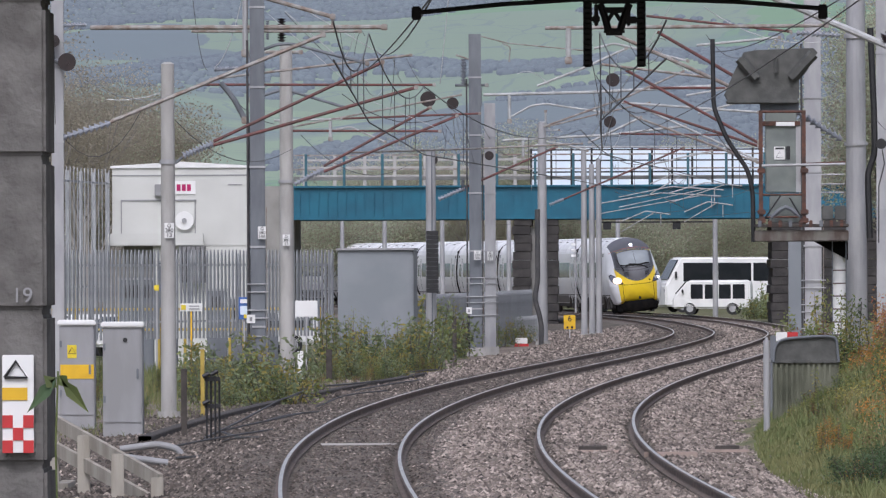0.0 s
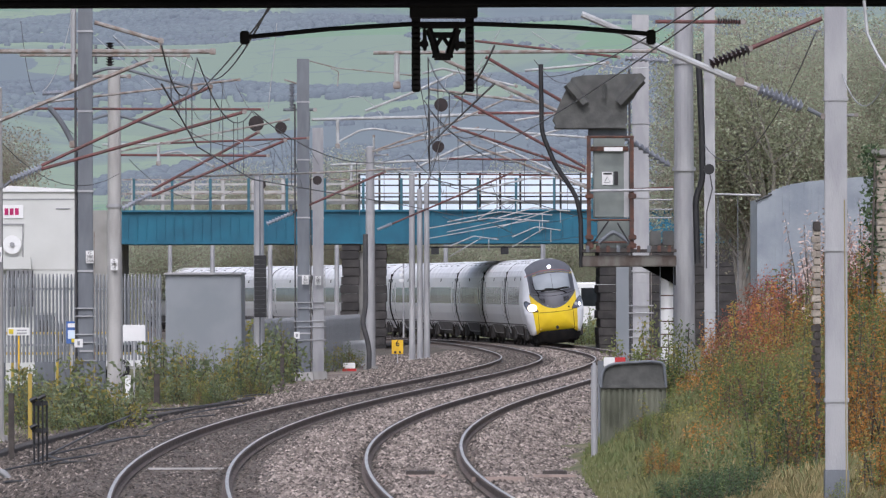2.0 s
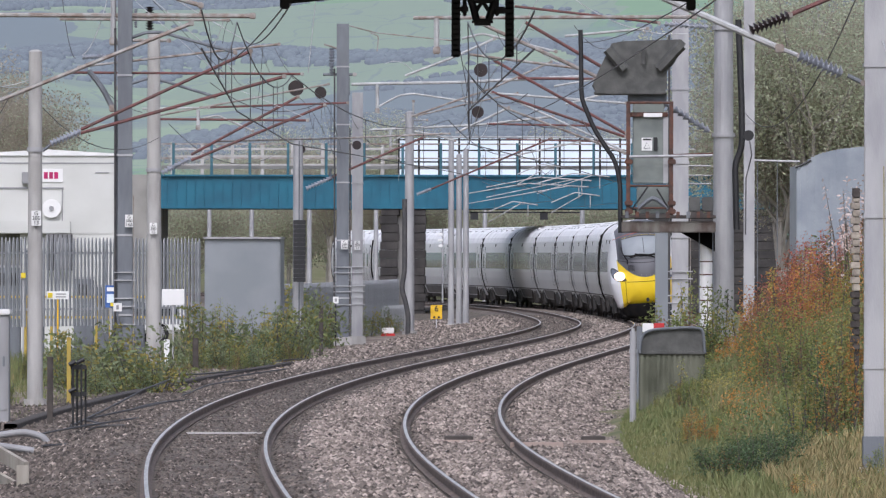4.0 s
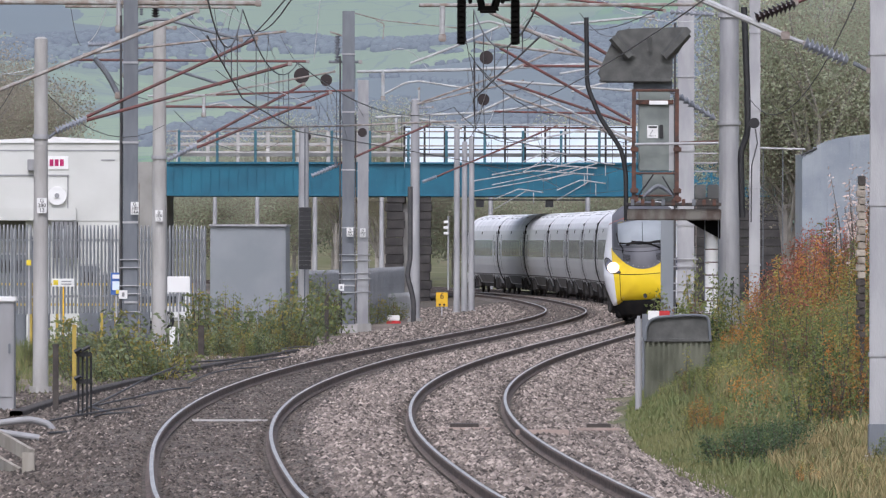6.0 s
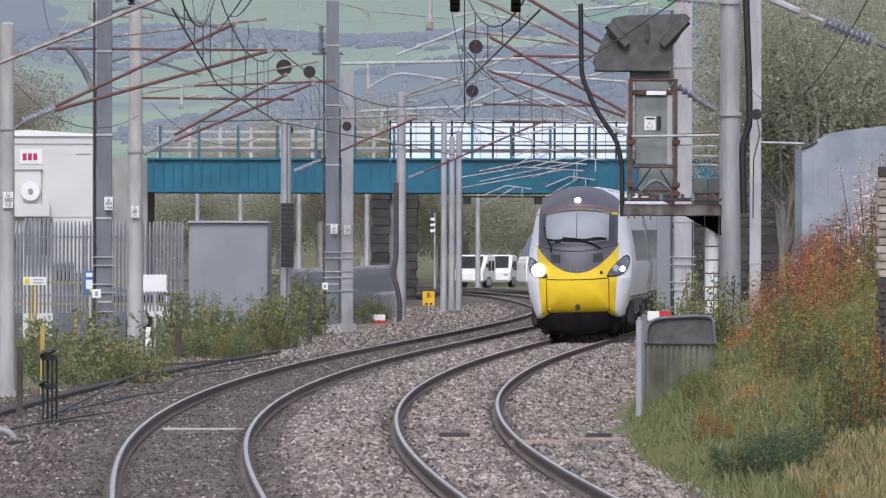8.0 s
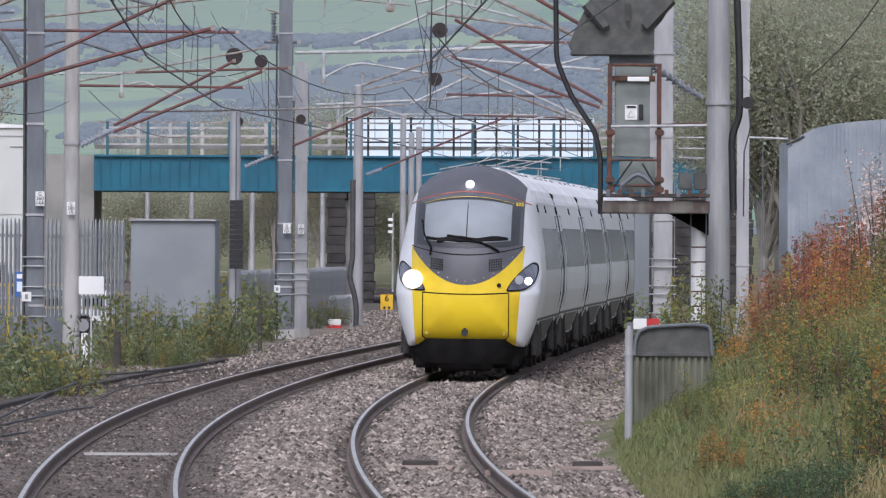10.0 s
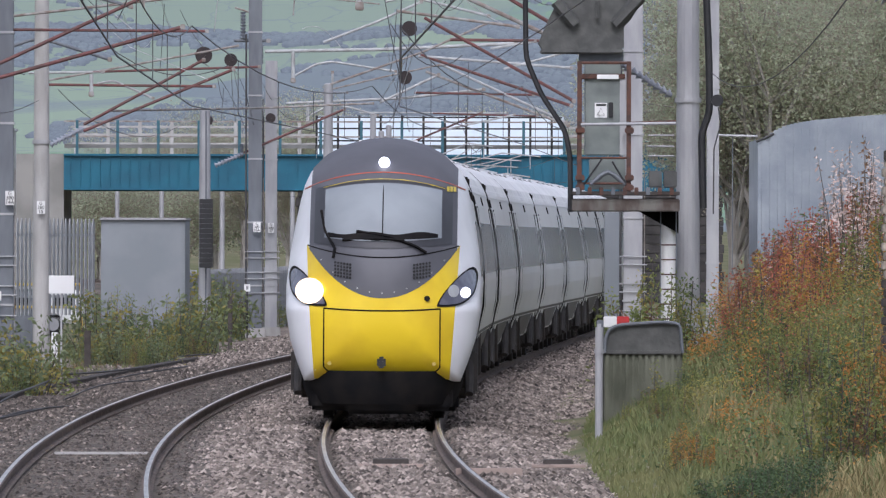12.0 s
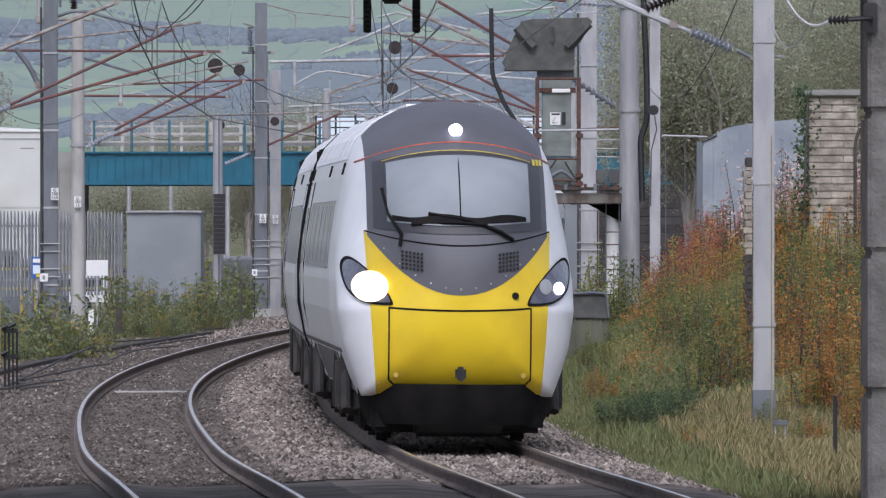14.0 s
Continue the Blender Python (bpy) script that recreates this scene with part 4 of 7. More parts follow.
def coach_details(ob, y0, y1, front):
    """Windows, doors, roof gear and underframe of one coach between its ends y0 (rear) and y1 (front)."""
    for s in (-1, 1):
        a, b = y0 + 2.5, y1 - (2.5 if not front else 5.2)
        part("window_band", side_panel(a, b, 1.98, 2.78, s, 0.006), "t_window", ob, "dark tinted window band")
        k = a + 0.4
        while k < b - 1.4:
            part("window", side_panel(k, k + 1.35, 2.04, 2.72, s, 0.012), "t_window", ob)
            k += 1.75
        for d in ([y0 + 1.35] if front else [y0 + 1.35, y1 - 1.35]):
            dr = part("door", side_panel(d - 0.6, d + 0.6, 0.95, 3.02, s, 0.012), "t_silver", ob)
            part("door_window", side_panel(d - 0.3, d + 0.3, 2.0, 2.72, s, 0.02), "t_window", dr)
            for e in (-0.66, 0.62):
                part("door_seam", side_panel(d + e, d + e + 0.05, 0.95, 3.05, s, 0.014), "t_black", dr)
        part("cantrail", side_panel(y0 + 0.1, y1 - (4.4 if front else 0.1), 3.26, 3.40, s, 0.008, 1), "t_white", ob, "white cantrail strip")
        part("sill_line", side_panel(y0 + 0.1, y1 - (2.5 if front else 0.1), 1.02, 1.07, s, 0.008, 1), "t_under", ob)
        part("skirt", side_panel(y0 + 4.6, y1 - 4.6, 0.58, 1.0, s, 0.008, 2), "t_under", ob, "grey underframe skirt")
        for d in (y0 + 0.6, y0 + 8, y1 - 0.6 - (4 if front else 0)):
            part("marker", side_panel(d - 0.12, d + 0.12, 3.08, 3.22, s, 0.02, 1), "t_black", ob)
    for k in ((0.12, 0.29, 0.46, 0.6) if front else (0.18, 0.36, 0.54, 0.74)):
        c = y0 + (y1 - y0) * k
        part("roof_pod", box(B(), -0.46, c - 1.3, 3.70, 0.46, c + 1.3, 3.935, 0.04), "t_roof", ob, "pale roof equipment pod")
        part("roof_grille", box(B(), -0.66, c - 0.5, 3.70, 0.66, c + 0.5, 3.85, 0.03), "t_under", ob)
    part("underframe", box(B(), -1.0, y0 + 4.8, 0.35, 1.0, y1 - 4.8, 0.8, 0.05), "t_bogie", ob)
    bogie(ob, y0 + 2.7)
    bogie(ob, y1 - 2.7 - (1.6 if front else 0))


def end_trim(ob, y0, y1):
    part("end_trim", shell(y0, y1, [(z * 1.001, x * 1.004 + 0.004) for z, x in PROFILE]), "t_black", ob, "black end seal")


def end_gangway(ob, y, sgn):
    part("gangway", box(B(), -1.12, y - 0.2 if sgn > 0 else y - 0.02, 0.9, 1.12, y + 0.02 if sgn > 0 else y + 0.2, 3.5, 0.03), "t_black", ob, "black rubber gangway")


COACH = 16.4


def driving_coach():
    """Origin on the rails under the nose tip; it runs towards +y of its own space."""
    ob = thing("train_driving_coach", "silver-grey express train front with yellow nose and dark mask", "train")
    part("body", shell(-17.6, -4.4, PROFILE), ["t_silver"], ob)
    part("roof", shell(-17.5, -5.6, [(z + 0.012, x * 0.995 + 0.006) for z, x in PROFILE[:6]]), "t_roof", ob, "white weathered roof")
    # nose shell
    bm = B()
    rings = []
    NR, NT = 36, 160
    for j in range(NR + 1):
        r = math.sin(j / NR * math.pi / 2) if j < NR else 1.0
        ring = []
        for i in range(NT):
            th = -math.pi + 2 * math.pi * i / NT
            R = radius_at(th)
            x, z = math.cos(th) * R * r, CZ + math.sin(th) * R * r
            ring.append(bm.verts.new((x, nose_y(x, z) - 0.016, z)))
        rings.append(ring)
    back = [bm.verts.new((v.co.x, -4.45, v.co.z)) for v in rings[-1]]
    rings.append(back)
    for a, b in zip(rings, rings[1:]):
        for i in range(NT):
            bm.faces.new((a[i], a[(i + 1) % NT], b[(i + 1) % NT], b[i]))
    bmesh.ops.remove_doubles(bm, verts=bm.verts, dist=0.0005)
    bmesh.ops.recalc_face_normals(bm, faces=bm.faces)
    for fc in bm.faces:
        p = fc.calc_center_median()
        fc.material_index = 1 if p.z > 3.54 or p.z > 2.7 and abs(p.x) < 0.98 else 0
    part("nose", bm, ["t_white", "t_grey"], ob, "smooth white nose shell", True)
    # dark mask from the roof down to a bowl-shaped lower edge
    low = lambda x: 1.70 + 0.78 * abs(x / 1.10) ** 2.1
    def top(x):
        lo, hi = 2.2, 3.95
        for _ in range(24):
            z = (lo + hi) / 2
            lo, hi = (z, hi) if half_width(z) * 0.985 > abs(x) else (lo, z)
        return lo
    part("mask", nose_patch(between(top, low, -1.02, 1.02, 48, 22), 0.012), "t_grey", ob, "dark grey painted mask", True)
    # yellow warning panel below the mask
    hi = lambda x: low(x) + 0.01
    ylow = lambda x: 0.66
    def yrows():
        rows = []
        for j in range(20):
            v = j / 19
            row = []
            for i in range(41):
                s = -1 + 2 * i / 40
                xe = 0.93 + 0.13 * v
                x = s * xe
                row.append((x, 0.585 + (hi(min(abs(x), 1.1)) - 0.585) * v))
            rows.append(row)
        return rows
    part("warning_panel", nose_patch(yrows(), 0.008), "t_yellow", ob, "bright yellow warning panel", True)
    # coupler hatch seams
    bm = B()
    zt = lambda x: 1.53 + 0.03 * (x / 0.8) ** 2
    seam = [(-0.8, zt(-0.8)), (-0.8, 0.75), (-0.74, 0.69), (0.74, 0.69), (0.8, 0.75), (0.8, zt(0.8))]
    pts = []
    for (xa, za), (xb, zb) in zip(seam, seam[1:]):
        for i in range(9):
            x, z = xa + (xb - xa) * i / 8, za + (zb - za) * i / 8
            pts.append((x, nose_y(x, z) + 0.012, z))
    wire(bm, pts, 0.011)
    wire(bm, [(x, nose_y(x, zt(x)) + 0.012, zt(x)) for x in np.linspace(-0.8, 0.8, 24)], 0.011)
    part("hatch_seam", bm, "t_black", ob)
    for sx in (-1, 1):
        hl = [(sx * a, b) for a, b in ((1.30, 2.06), (1.22, 2.13), (1.06, 2.02), (0.86, 1.80), (0.755, 1.62), (0.80, 1.585), (1.05, 1.61), (1.22, 1.72), (1.29, 1.88))]
        h = part("headlight", nose_patch(blob_rows(hl), 0.02), "t_black", ob, "almond-shaped headlight with dark rim", True)
        inner = [((x - sx * 1.04) * 0.90 + sx * 1.04, (z - 1.83) * 0.88 + 1.83) for x, z in hl]
        part("lens", nose_patch(blob_rows(inner), 0.028), "t_lens", h, "smoked glass lens", True)
        cx = 1.02 if sx > 0 else -1.13
        part("beam", nose_patch(ellipse_rows(cx, 1.78, 0.12 if sx > 0 else 0.065, 0.115 if sx > 0 else 0.07), 0.06 if sx > 0 else 0.04), "lamp_on" if sx > 0 else "lamp_white", h, "lit lamp", True)
        # warm halo of the lit lamp, added as a glowing disc
        if sx > 0:
            part("beam_halo", nose_patch(ellipse_rows(0.99, 1.79, 0.20, 0.175), 0.048), "lamp_bowl", h, "warm halo painted round the lit lamp", True)
        if sx < 0:
            part("reflector", nose_patch(ellipse_rows(-0.97, 1.80, 0.075, 0.085), 0.036), "tube_light", h, "", True)
    # windscreen in its dark surround
    wt = lambda x: 3.27 - 0.10 * (x / 0.82) ** 2
    wb = lambda x: 2.47 + 0.05 * (x / 0.82) ** 2
    sur = part("screen_surround", nose_patch(between(lambda x: wt(x) + 0.06, lambda x: wb(x) - 0.09, -0.95, 0.95, 30, 12), 0.022), "t_surround", ob, "dark grey windscreen surround", True)
    part("windscreen", nose_patch(between(wt, wb, -0.80, 0.80, 30, 12), 0.034), "t_screen", ob, "windscreen with a sky reflection in its pale colour", True)
    bm = B()
    for x in (0.0,):
        wire(bm, [(x, nose_y(x, z) + 0.062, z) for z in np.linspace(2.5, 3.25, 16)], 0.008)
    part("screen_divider", bm, "t_black", ob)
    part("dash", nose_patch(between(lambda x: 2.58 + 0.02 * math.sin(x * 9), lambda x: 2.49 + 0.04 * (x / 0.82) ** 2, -0.75, 0.75, 24, 3), 0.040), "t_black", ob, "dark desk seen through the screen", True)
    for nm, zz, r, mm in (("yellow_line", 3.34, 0.016, "line_yellow"), ("red_line", 3.44, 0.012, "line_red")):
        bm = B()
        w = 0.84 if nm == "yellow_line" else 1.12
        wire(bm, [(x, nose_y(x, zz - 0.13 * (x / 0.85) ** 2) + 0.03, zz - 0.13 * (x / 0.85) ** 2) for x in np.linspace(-w, w, 32)], r)
        part(nm, bm, mm, ob)
    bm = B()
    disc(bm, (0, nose_y(0, 3.58) + 0.08, 3.58), 0.075, 0.26, 'Y', 20)
    part("marker_lamp", bm, "lamp_white", ob, "lit round lamp over the windscreen")
    for i in range(3):
        a = -0.90 - i * 0.045
        part("number_bar", nose_patch([[(a, 3.16), (a + 0.035, 3.165)], [(a, 3.23), (a + 0.035, 3.235)]], 0.03), "line_yellow", ob)
    # wipers
    for pts in ([(0.68, 2.25), (0.66, 2.38), (0.80, 2.62), (0.86, 2.9)], [(0.36, 2.62), (-0.10, 2.55), (-0.45, 2.42), (-0.60, 2.33)], [(0.55, 2.5), (0.1, 2.52), (-0.30, 2.50)]):
        part("wiper", wire(B(), [(x, nose_y(x, z) + 0.07, z) for x, z in pts], 0.022), "t_black", ob, "black windscreen wiper")
    bm = B()
    wire(bm, [(x, nose_y(x, 2.26 + 0.12 * (x / 0.9) ** 2) + 0.018, 2.26 + 0.12 * (x / 0.9) ** 2) for x in np.linspace(-1.05, 1.05, 30)], 0.009)
    part("mask_seam", bm, "t_black", ob)
    bm = B()
    for i in range(13):
        x = -1.02 + 2.04 * i / 12
        z = 1.77 + 0.78 * abs(x / 1.10) ** 2.1
        disc(bm, (x, nose_y(x, z) + 0.025, z), 0.012, 0.02, 'Y', 8)
    part("bolt_row", bm, "tube_light", ob)
    for sx in (-1, 1):
        bm = B()
        for i in range(6):
            for j in range(5):
                x, z = sx * (0.44 + i * 0.042), 2.16 - j * 0.045 + i * 0.006 * 1
                disc(bm, (x, nose_y(x, z) + 0.03, z), 0.017, 0.02, 'Y', 8)
        part("vent", bm, "black", ob, "perforated vent")
    bm = box(B(), -0.06, -0.05, 0.74, 0.06, 0.10, 0.90, 0.03)
    disc(bm, (0, 0.12, 0.79), 0.05, 0.06, 'Y', 12)
    part("coupler_eye", bm, "black", ob)
    for sx in (-0.72, 0.72):
        part("latch", disc(B(), (sx, nose_y(sx, 0.8) + 0.02, 0.8), 0.028, 0.03, 'Y', 10), "yellow_dull", ob)
    part("latch", disc(B(), (-0.62, nose_y(0.62, 1.7) + 0.03, 1.7), 0.04, 0.03, 'Y', 12), "t_black", ob)
    # black skirt and gear beneath
    bm = B()
    ring = []
    for z, k in ((0.70, 1.03), (0.45, 1.0), (0.24, 0.92)):
        ring.append([bm.verts.new((math.sin(a) * 1.10 * k, -1.5 + math.cos(a) * 1.47 * k, z)) for a in np.linspace(-1.45, 1.45, 24)])
    for a, b in zip(ring, ring[1:]):
        for i in range(23):
            bm.faces.new((a[i], a[i + 1], b[i + 1], b[i]))
    bmesh.ops.recalc_face_normals(bm, faces=bm.faces)
    bm2 = bm
    part("skirt", bm2, "t_black", ob, "black front skirt", True)
    # black box added to keep the space under the nose in shade
    part("shade_block", box(B(), -0.98, -4.4, 0.14, 0.98, -0.75, 0.5, 0.06), "t_black", ob)
    part("coupler_beam", box(B(), -0.5, -1.0, 0.1, 0.5, -0.55, 0.3, 0.04), "t_black", ob)
    for s in (-1, 1):
        part("step_bracket", box(B(), s * 1.22 - 0.09, -3.4, 0.35, s * 1.22 + 0.09, -2.9, 0.95, 0.03), "t_bogie", ob)
    part("guard_iron", box(box(B(), -0.82, -2.2, 0.05, -0.70, -2.0, 0.4), 0.70, -2.2, 0.05, 0.82, -2.0, 0.4), "t_black", ob)
    part("snow_plough", box(B(), -1.05, -4.6, 0.12, 1.05, -2.3, 0.6, 0.05), "t_black", ob)
    coach_details(ob, -17.6, 0.0, True)
    end_gangway(ob, -17.6, -1)
    end_trim(ob, -17.62, -17.46)
    return ob


def coach():
    ob = thing("train_coach", "silver-grey railway coach with dark window band", "train coach", group="coaches of the train")
    h = COACH / 2
    part("body", shell(-h, h, PROFILE), "t_silver", ob)
    part("roof", shell(-h + 0.05, h - 0.05, [(z + 0.012, x * 0.995 + 0.006) for z, x in PROFILE[:6]]), "t_roof", ob, "white weathered roof")
    coach_details(ob, -h, h, False)
    end_gangway(ob, -h, -1)
    end_gangway(ob, h, 1)
    end_trim(ob, -h - 0.02, -h + 0.16)
    end_trim(ob, h - 0.16, h + 0.02)
    return ob


train_front = driving_coach()
first_coach = coach()
coaches = [first_coach] + [copy_thing(first_coach, Matrix()) for _ in range(9)]


# ---- overhead line equipment ----
def bent(bm, pts, r, n=8):
    """A bent tube: each bend is eased by three points."""
    pts = [Vector(p) for p in pts]
    out = [pts[0]]
    for a, p, b in zip(pts, pts[1:], pts[2:]):
        k = min(r * 3, (a - p).length * 0.4, (b - p).length * 0.4)
        q, t = p + (a - p).normalized() * k, p + (b - p).normalized() * k
        out += [q, (q + t) * 0.25 + p * 0.5, t]
    return wire(bm, out + [pts[-1]], r, n)


def cantilever(label, arms, insulators=(), weights=(), wires=()):
    """One bracket of the overhead line: arms of (material, radius, points), insulators, pulleys and loose wires."""
    ob = thing("cantilever", label, "catenary bracket", group="catenary brackets")
    for mm, r, pts in arms:
        part("arm", bent(B(), pts, r), mm, ob)
        p = Vector(pts[-1])
        part("clamp", box(B(), p.x - r * 1.25, p.y - r * 1.25, p.z - r * 1.25, p.x + r * 1.25, p.y + r * 1.25, p.z + r * 1.25, r * 0.3), "tube", ob)
    for a, b, r, mm in insulators:
        part("insulator", insulator(B(), a, b, r, 9), mm, ob)
    for c, r in weights:
        bm = disc(B(), c, r, r * 0.55, 'Y', 22)
        disc(bm, (c[0], c[1] - r * 0.3, c[2]), r * 0.3, r * 0.3, 'Y', 12)
        part("pulley", bm, "porcelain_brown", ob, "dark round balance pulley")
    for i, pts in enumerate(wires):
        part("wire", wire(B(), pts, 0.0085, 4), "tube_light" if i % 3 == 1 else "cable", ob)
    return ob


T, TL, RD, GD = "tube", "tube_light", "steel_red", "galv_dark"
cantilever("rusty red cantilever arms with ribbed insulator", [
    (GD, 0.03, [(-8.05, 178, 4.61), (-7.88, 178, 4.75)]),
    (RD, 0.032, [(-7.30, 178, 5.03), (-3.96, 178, 6.58)]),
    (RD, 0.034, [(-7.30, 178, 4.96), (-3.30, 178, 6.08)]),
    (T, 0.02, [(-3.96, 178, 6.58), (-3.96, 178, 6.43)]),
], [((-7.90, 178, 4.75), (-7.30, 178, 5.00), 0.085, "porcelain")], wires=[sag((-8.05, 178, 5.45), (-6.16, 190, 5.02), 0.5), sag((-9.39, 178, 5.87), (-8.05, 178, 6.12), 0.1)])
cantilever("brown tubular boom with twin rails on the dark mast", [
    (T, 0.06, [(-11.74, 215, 8.26), (-4.74, 215, 8.24)]),
    (T, 0.035, [(-9.33, 215, 8.16), (-5.32, 215, 8.14)]),
    (T, 0.055, [(-7.55, 215, 8.94), (-5.97, 215, 8.49)]),
    (T, 0.03, [(-5.97, 215, 8.57), (-5.97, 215, 8.30)]),
    ("galv", 0.075, [(-8.05, 215, 9.78), (-8.05, 215, 7.63)]),
    ("galv", 0.05, [(-7.91, 215, 7.63), (-7.91, 215, 6.52)]),
    (GD, 0.04, [(-7.91, 215, 7.61), (-7.27, 215, 7.85), (-6.91, 215, 7.85), (-5.15, 215, 7.37)]),
    (T, 0.03, [(-8.91, 215, 7.02), (-4.11, 215, 7.57)]),
    (RD, 0.032, [(-9.08, 215, 6.89), (-3.56, 215, 6.86)]),
    (GD, 0.07, [(-8.63, 215, 6.93), (-8.32, 215, 6.55), (-8.06, 215, 6.04)]),
    (GD, 0.035, [(-7.98, 215, 5.99), (-7.98, 215, 0.37)]),
], [((-8.79, 215, 7.25), (-8.22, 215, 7.28), 0.07, "porcelain")], wires=[sag((-9.30, 215, 8.97), (-8.95, 215, 7.22), 0.4), sag((-5.43, 215, 8.14), (-5.83, 215, 7.49), 0.2), sag((-5.21, 215, 8.03), (-5.46, 215, 7.57), -0.3),
    sag((-5.79, 215, 8.14), (-5.63, 215, 7.49), 0.2), [(-7.53, 216, 8.59), (-5.18, 216, 6.54), (-3.56, 216, 5.87)], [(-7.14, 216, 8.62), (-5.39, 216, 6.84)], sag((-8.69, 216, 6.97), (-7.40, 216, 5.96), 0.2)])
cantilever("long brown cantilever tube with pale insulator", [
    (T, 0.04, [(-8.91, 170, 5.30), (-4.90, 170, 6.92)]),
    (GD, 0.03, [(-9.90, 170, 4.98), (-9.82, 170, 5.02)]),
    (GD, 0.05, [(-10.02, 169.8, 7.05), (-9.98, 169.8, 6.45), (-9.78, 169.8, 6.42)]),
], [((-9.82, 170, 5.01), (-8.91, 170, 5.28), 0.08, "porcelain"), ((-9.9, 170, 7.12), (-9.35, 170, 7.13), 0.05, "porcelain")], [((-9.70, 169.6, 6.42), 0.17), ((-9.96, 169.7, 6.82), 0.12)], wires=[
    sag((-10.5, 169, 7.75), (-9.86, 169.7, 6.75), 0.15), sag((-9.62, 169.6, 6.30), (-8.20, 178, 5.90), 0.25), sag((-9.95, 169.7, 6.70), (-9.93, 169.7, 5.25), 0.2), sag((-9.92, 170, 5.19), (-8.33, 170, 5.51), 0.7)])
cantilever("rusty red cantilever arms on the pale mast", [
    (T, 0.045, [(-8.52, 237, 8.18), (-7.42, 237, 8.17)]),
    (GD, 0.04, [(-8.62, 237, 6.97), (-7.97, 237, 7.18), (-7.61, 237, 7.13), (-6.22, 237, 6.70)]),
    (RD, 0.036, [(-6.83, 237, 5.18), (-4.03, 237, 6.70)]),
    (RD, 0.036, [(-6.83, 237, 5.03), (-3.33, 237, 6.48)]),
    (RD, 0.034, [(-7.72, 237, 6.11), (-3.78, 237, 6.08)]),
    (TL, 0.03, [(-8.12, 237, 6.38), (-6.37, 237, 6.41)]),
    (RD, 0.03, [(-6.62, 237, 6.41), (-2.73, 237, 6.54)]),
    (T, 0.026, [(-7.82, 237, 6.18), (-3.23, 237, 7.03)]),
    (TL, 0.05, [(-6.65, 237, 6.36), (-6.65, 237, 5.89)]),
    (TL, 0.028, [(-6.50, 237, 6.14), (-6.13, 237, 6.21), (-5.21, 237, 5.80)]),
    (T, 0.028, [(-6.56, 250, 5.69), (-3.01, 262, 5.94), (-0.07, 262, 6.07)]),
], [((-7.61, 237, 4.70), (-6.83, 237, 5.10), 0.09, "porcelain"), ((-7.92, 237, 9.06), (-7.92, 237, 8.44), 0.13, "porcelain_brown"), ((-8.29, 237, 9.00), (-8.29, 237, 8.50), 0.06, "porcelain")],
    wires=[sag((-7.42, 237, 5.99), (-5.14, 262, 5.45), 0.6, 12), sag((-5.02, 237, 8.07), (-5.14, 262, 7.74), 0.2), sag((-4.95, 237, 7.99), (-5.63, 262, 6.92), 0.1), sag((-4.58, 237, 7.10), (-4.56, 237, 6.14), 0.05), sag((-5.91, 237, 7.77), (-5.45, 250, 7.69), 0.6)])
cantilever("grey tubes, pulleys and white post insulators on the tall mast", [
    (TL, 0.055, [(-3.30, 297, 8.15), (0.30, 297, 8.22), (4.23, 297, 8.41)]),
    (GD, 0.05, [(-4.23, 297, 8.47), (-3.19, 297, 8.47)]),
    (TL, 0.06, [(-2.45, 297, 8.21), (-2.45, 297, 7.28)]),
    (TL, 0.034, [(-2.39, 297, 7.43), (-1.74, 297, 7.78), (-1.28, 297, 7.85), (0.63, 297, 7.56)]),
    (T, 0.022, [(-3.47, 297, 10.10), (-2.49, 297, 9.84), (0.11, 297, 9.58)]),
    (T, 0.022, [(-2.67, 297, 9.84), (-2.41, 297, 9.73), (-2.45, 297, 9.26)]),
    (T, 0.03, [(-3.42, 297, 9.21), (-4.16, 297, 9.45)]),
    (RD, 0.038, [(-3.92, 297, 5.11), (-0.91, 297, 6.42)]),
    (TL, 0.042, [(-1.54, 297, 8.43), (0.00, 297, 9.02), (1.39, 297, 9.65)]),
    (TL, 0.042, [(0.33, 297, 9.65), (1.00, 297, 9.82), (1.69, 297, 9.65), (3.42, 297, 9.23)]),
], [((-4.79, 297, 4.72), (-3.92, 297, 5.09), 0.09, "porcelain"), ((-3.95, 297, 9.34), (-3.95, 297, 8.48), 0.11, "porcelain"), ((-3.40, 297, 8.39), (-3.40, 297, 7.76), 0.08, "porcelain"), ((-3.99, 297, 5.37), (-3.99, 297, 4.99), 0.08, "porcelain")],
    [((-5.00, 290, 7.89), 0.25), ((-4.21, 290, 7.75), 0.19), ((-3.12, 297, 6.15), 0.15), ((-4.37, 262, 5.61), 0.13)],
    [sag((-5.00, 290, 7.66), (-3.88, 297, 5.83), -0.3), sag((-4.21, 290, 7.57), (-4.16, 297, 6.02), 0.3), sag((-4.33, 290, 7.57), (-3.60, 297, 5.83), -0.5), sag((-4.60, 290, 7.29), (-4.33, 290, 6.57), 0.3), sag((-4.13, 290, 7.57), (-3.79, 297, 6.57), 0.5),
     sag((-3.88, 297, 7.22), (-3.42, 297, 5.83), 0.7), sag((-3.42, 297, 7.31), (-2.02, 310, 6.46), 0.6), sag((-3.34, 297, 6.94), (-3.34, 297, 6.20), 0.1), sag((-4.42, 290, 6.93), (-4.51, 290, 5.94), 0.2), sag((-5.69, 290, 9.20), (-5.00, 290, 8.11), 0.1), sag((-3.97, 297, 8.61), (-3.60, 297, 8.99), -0.2)])
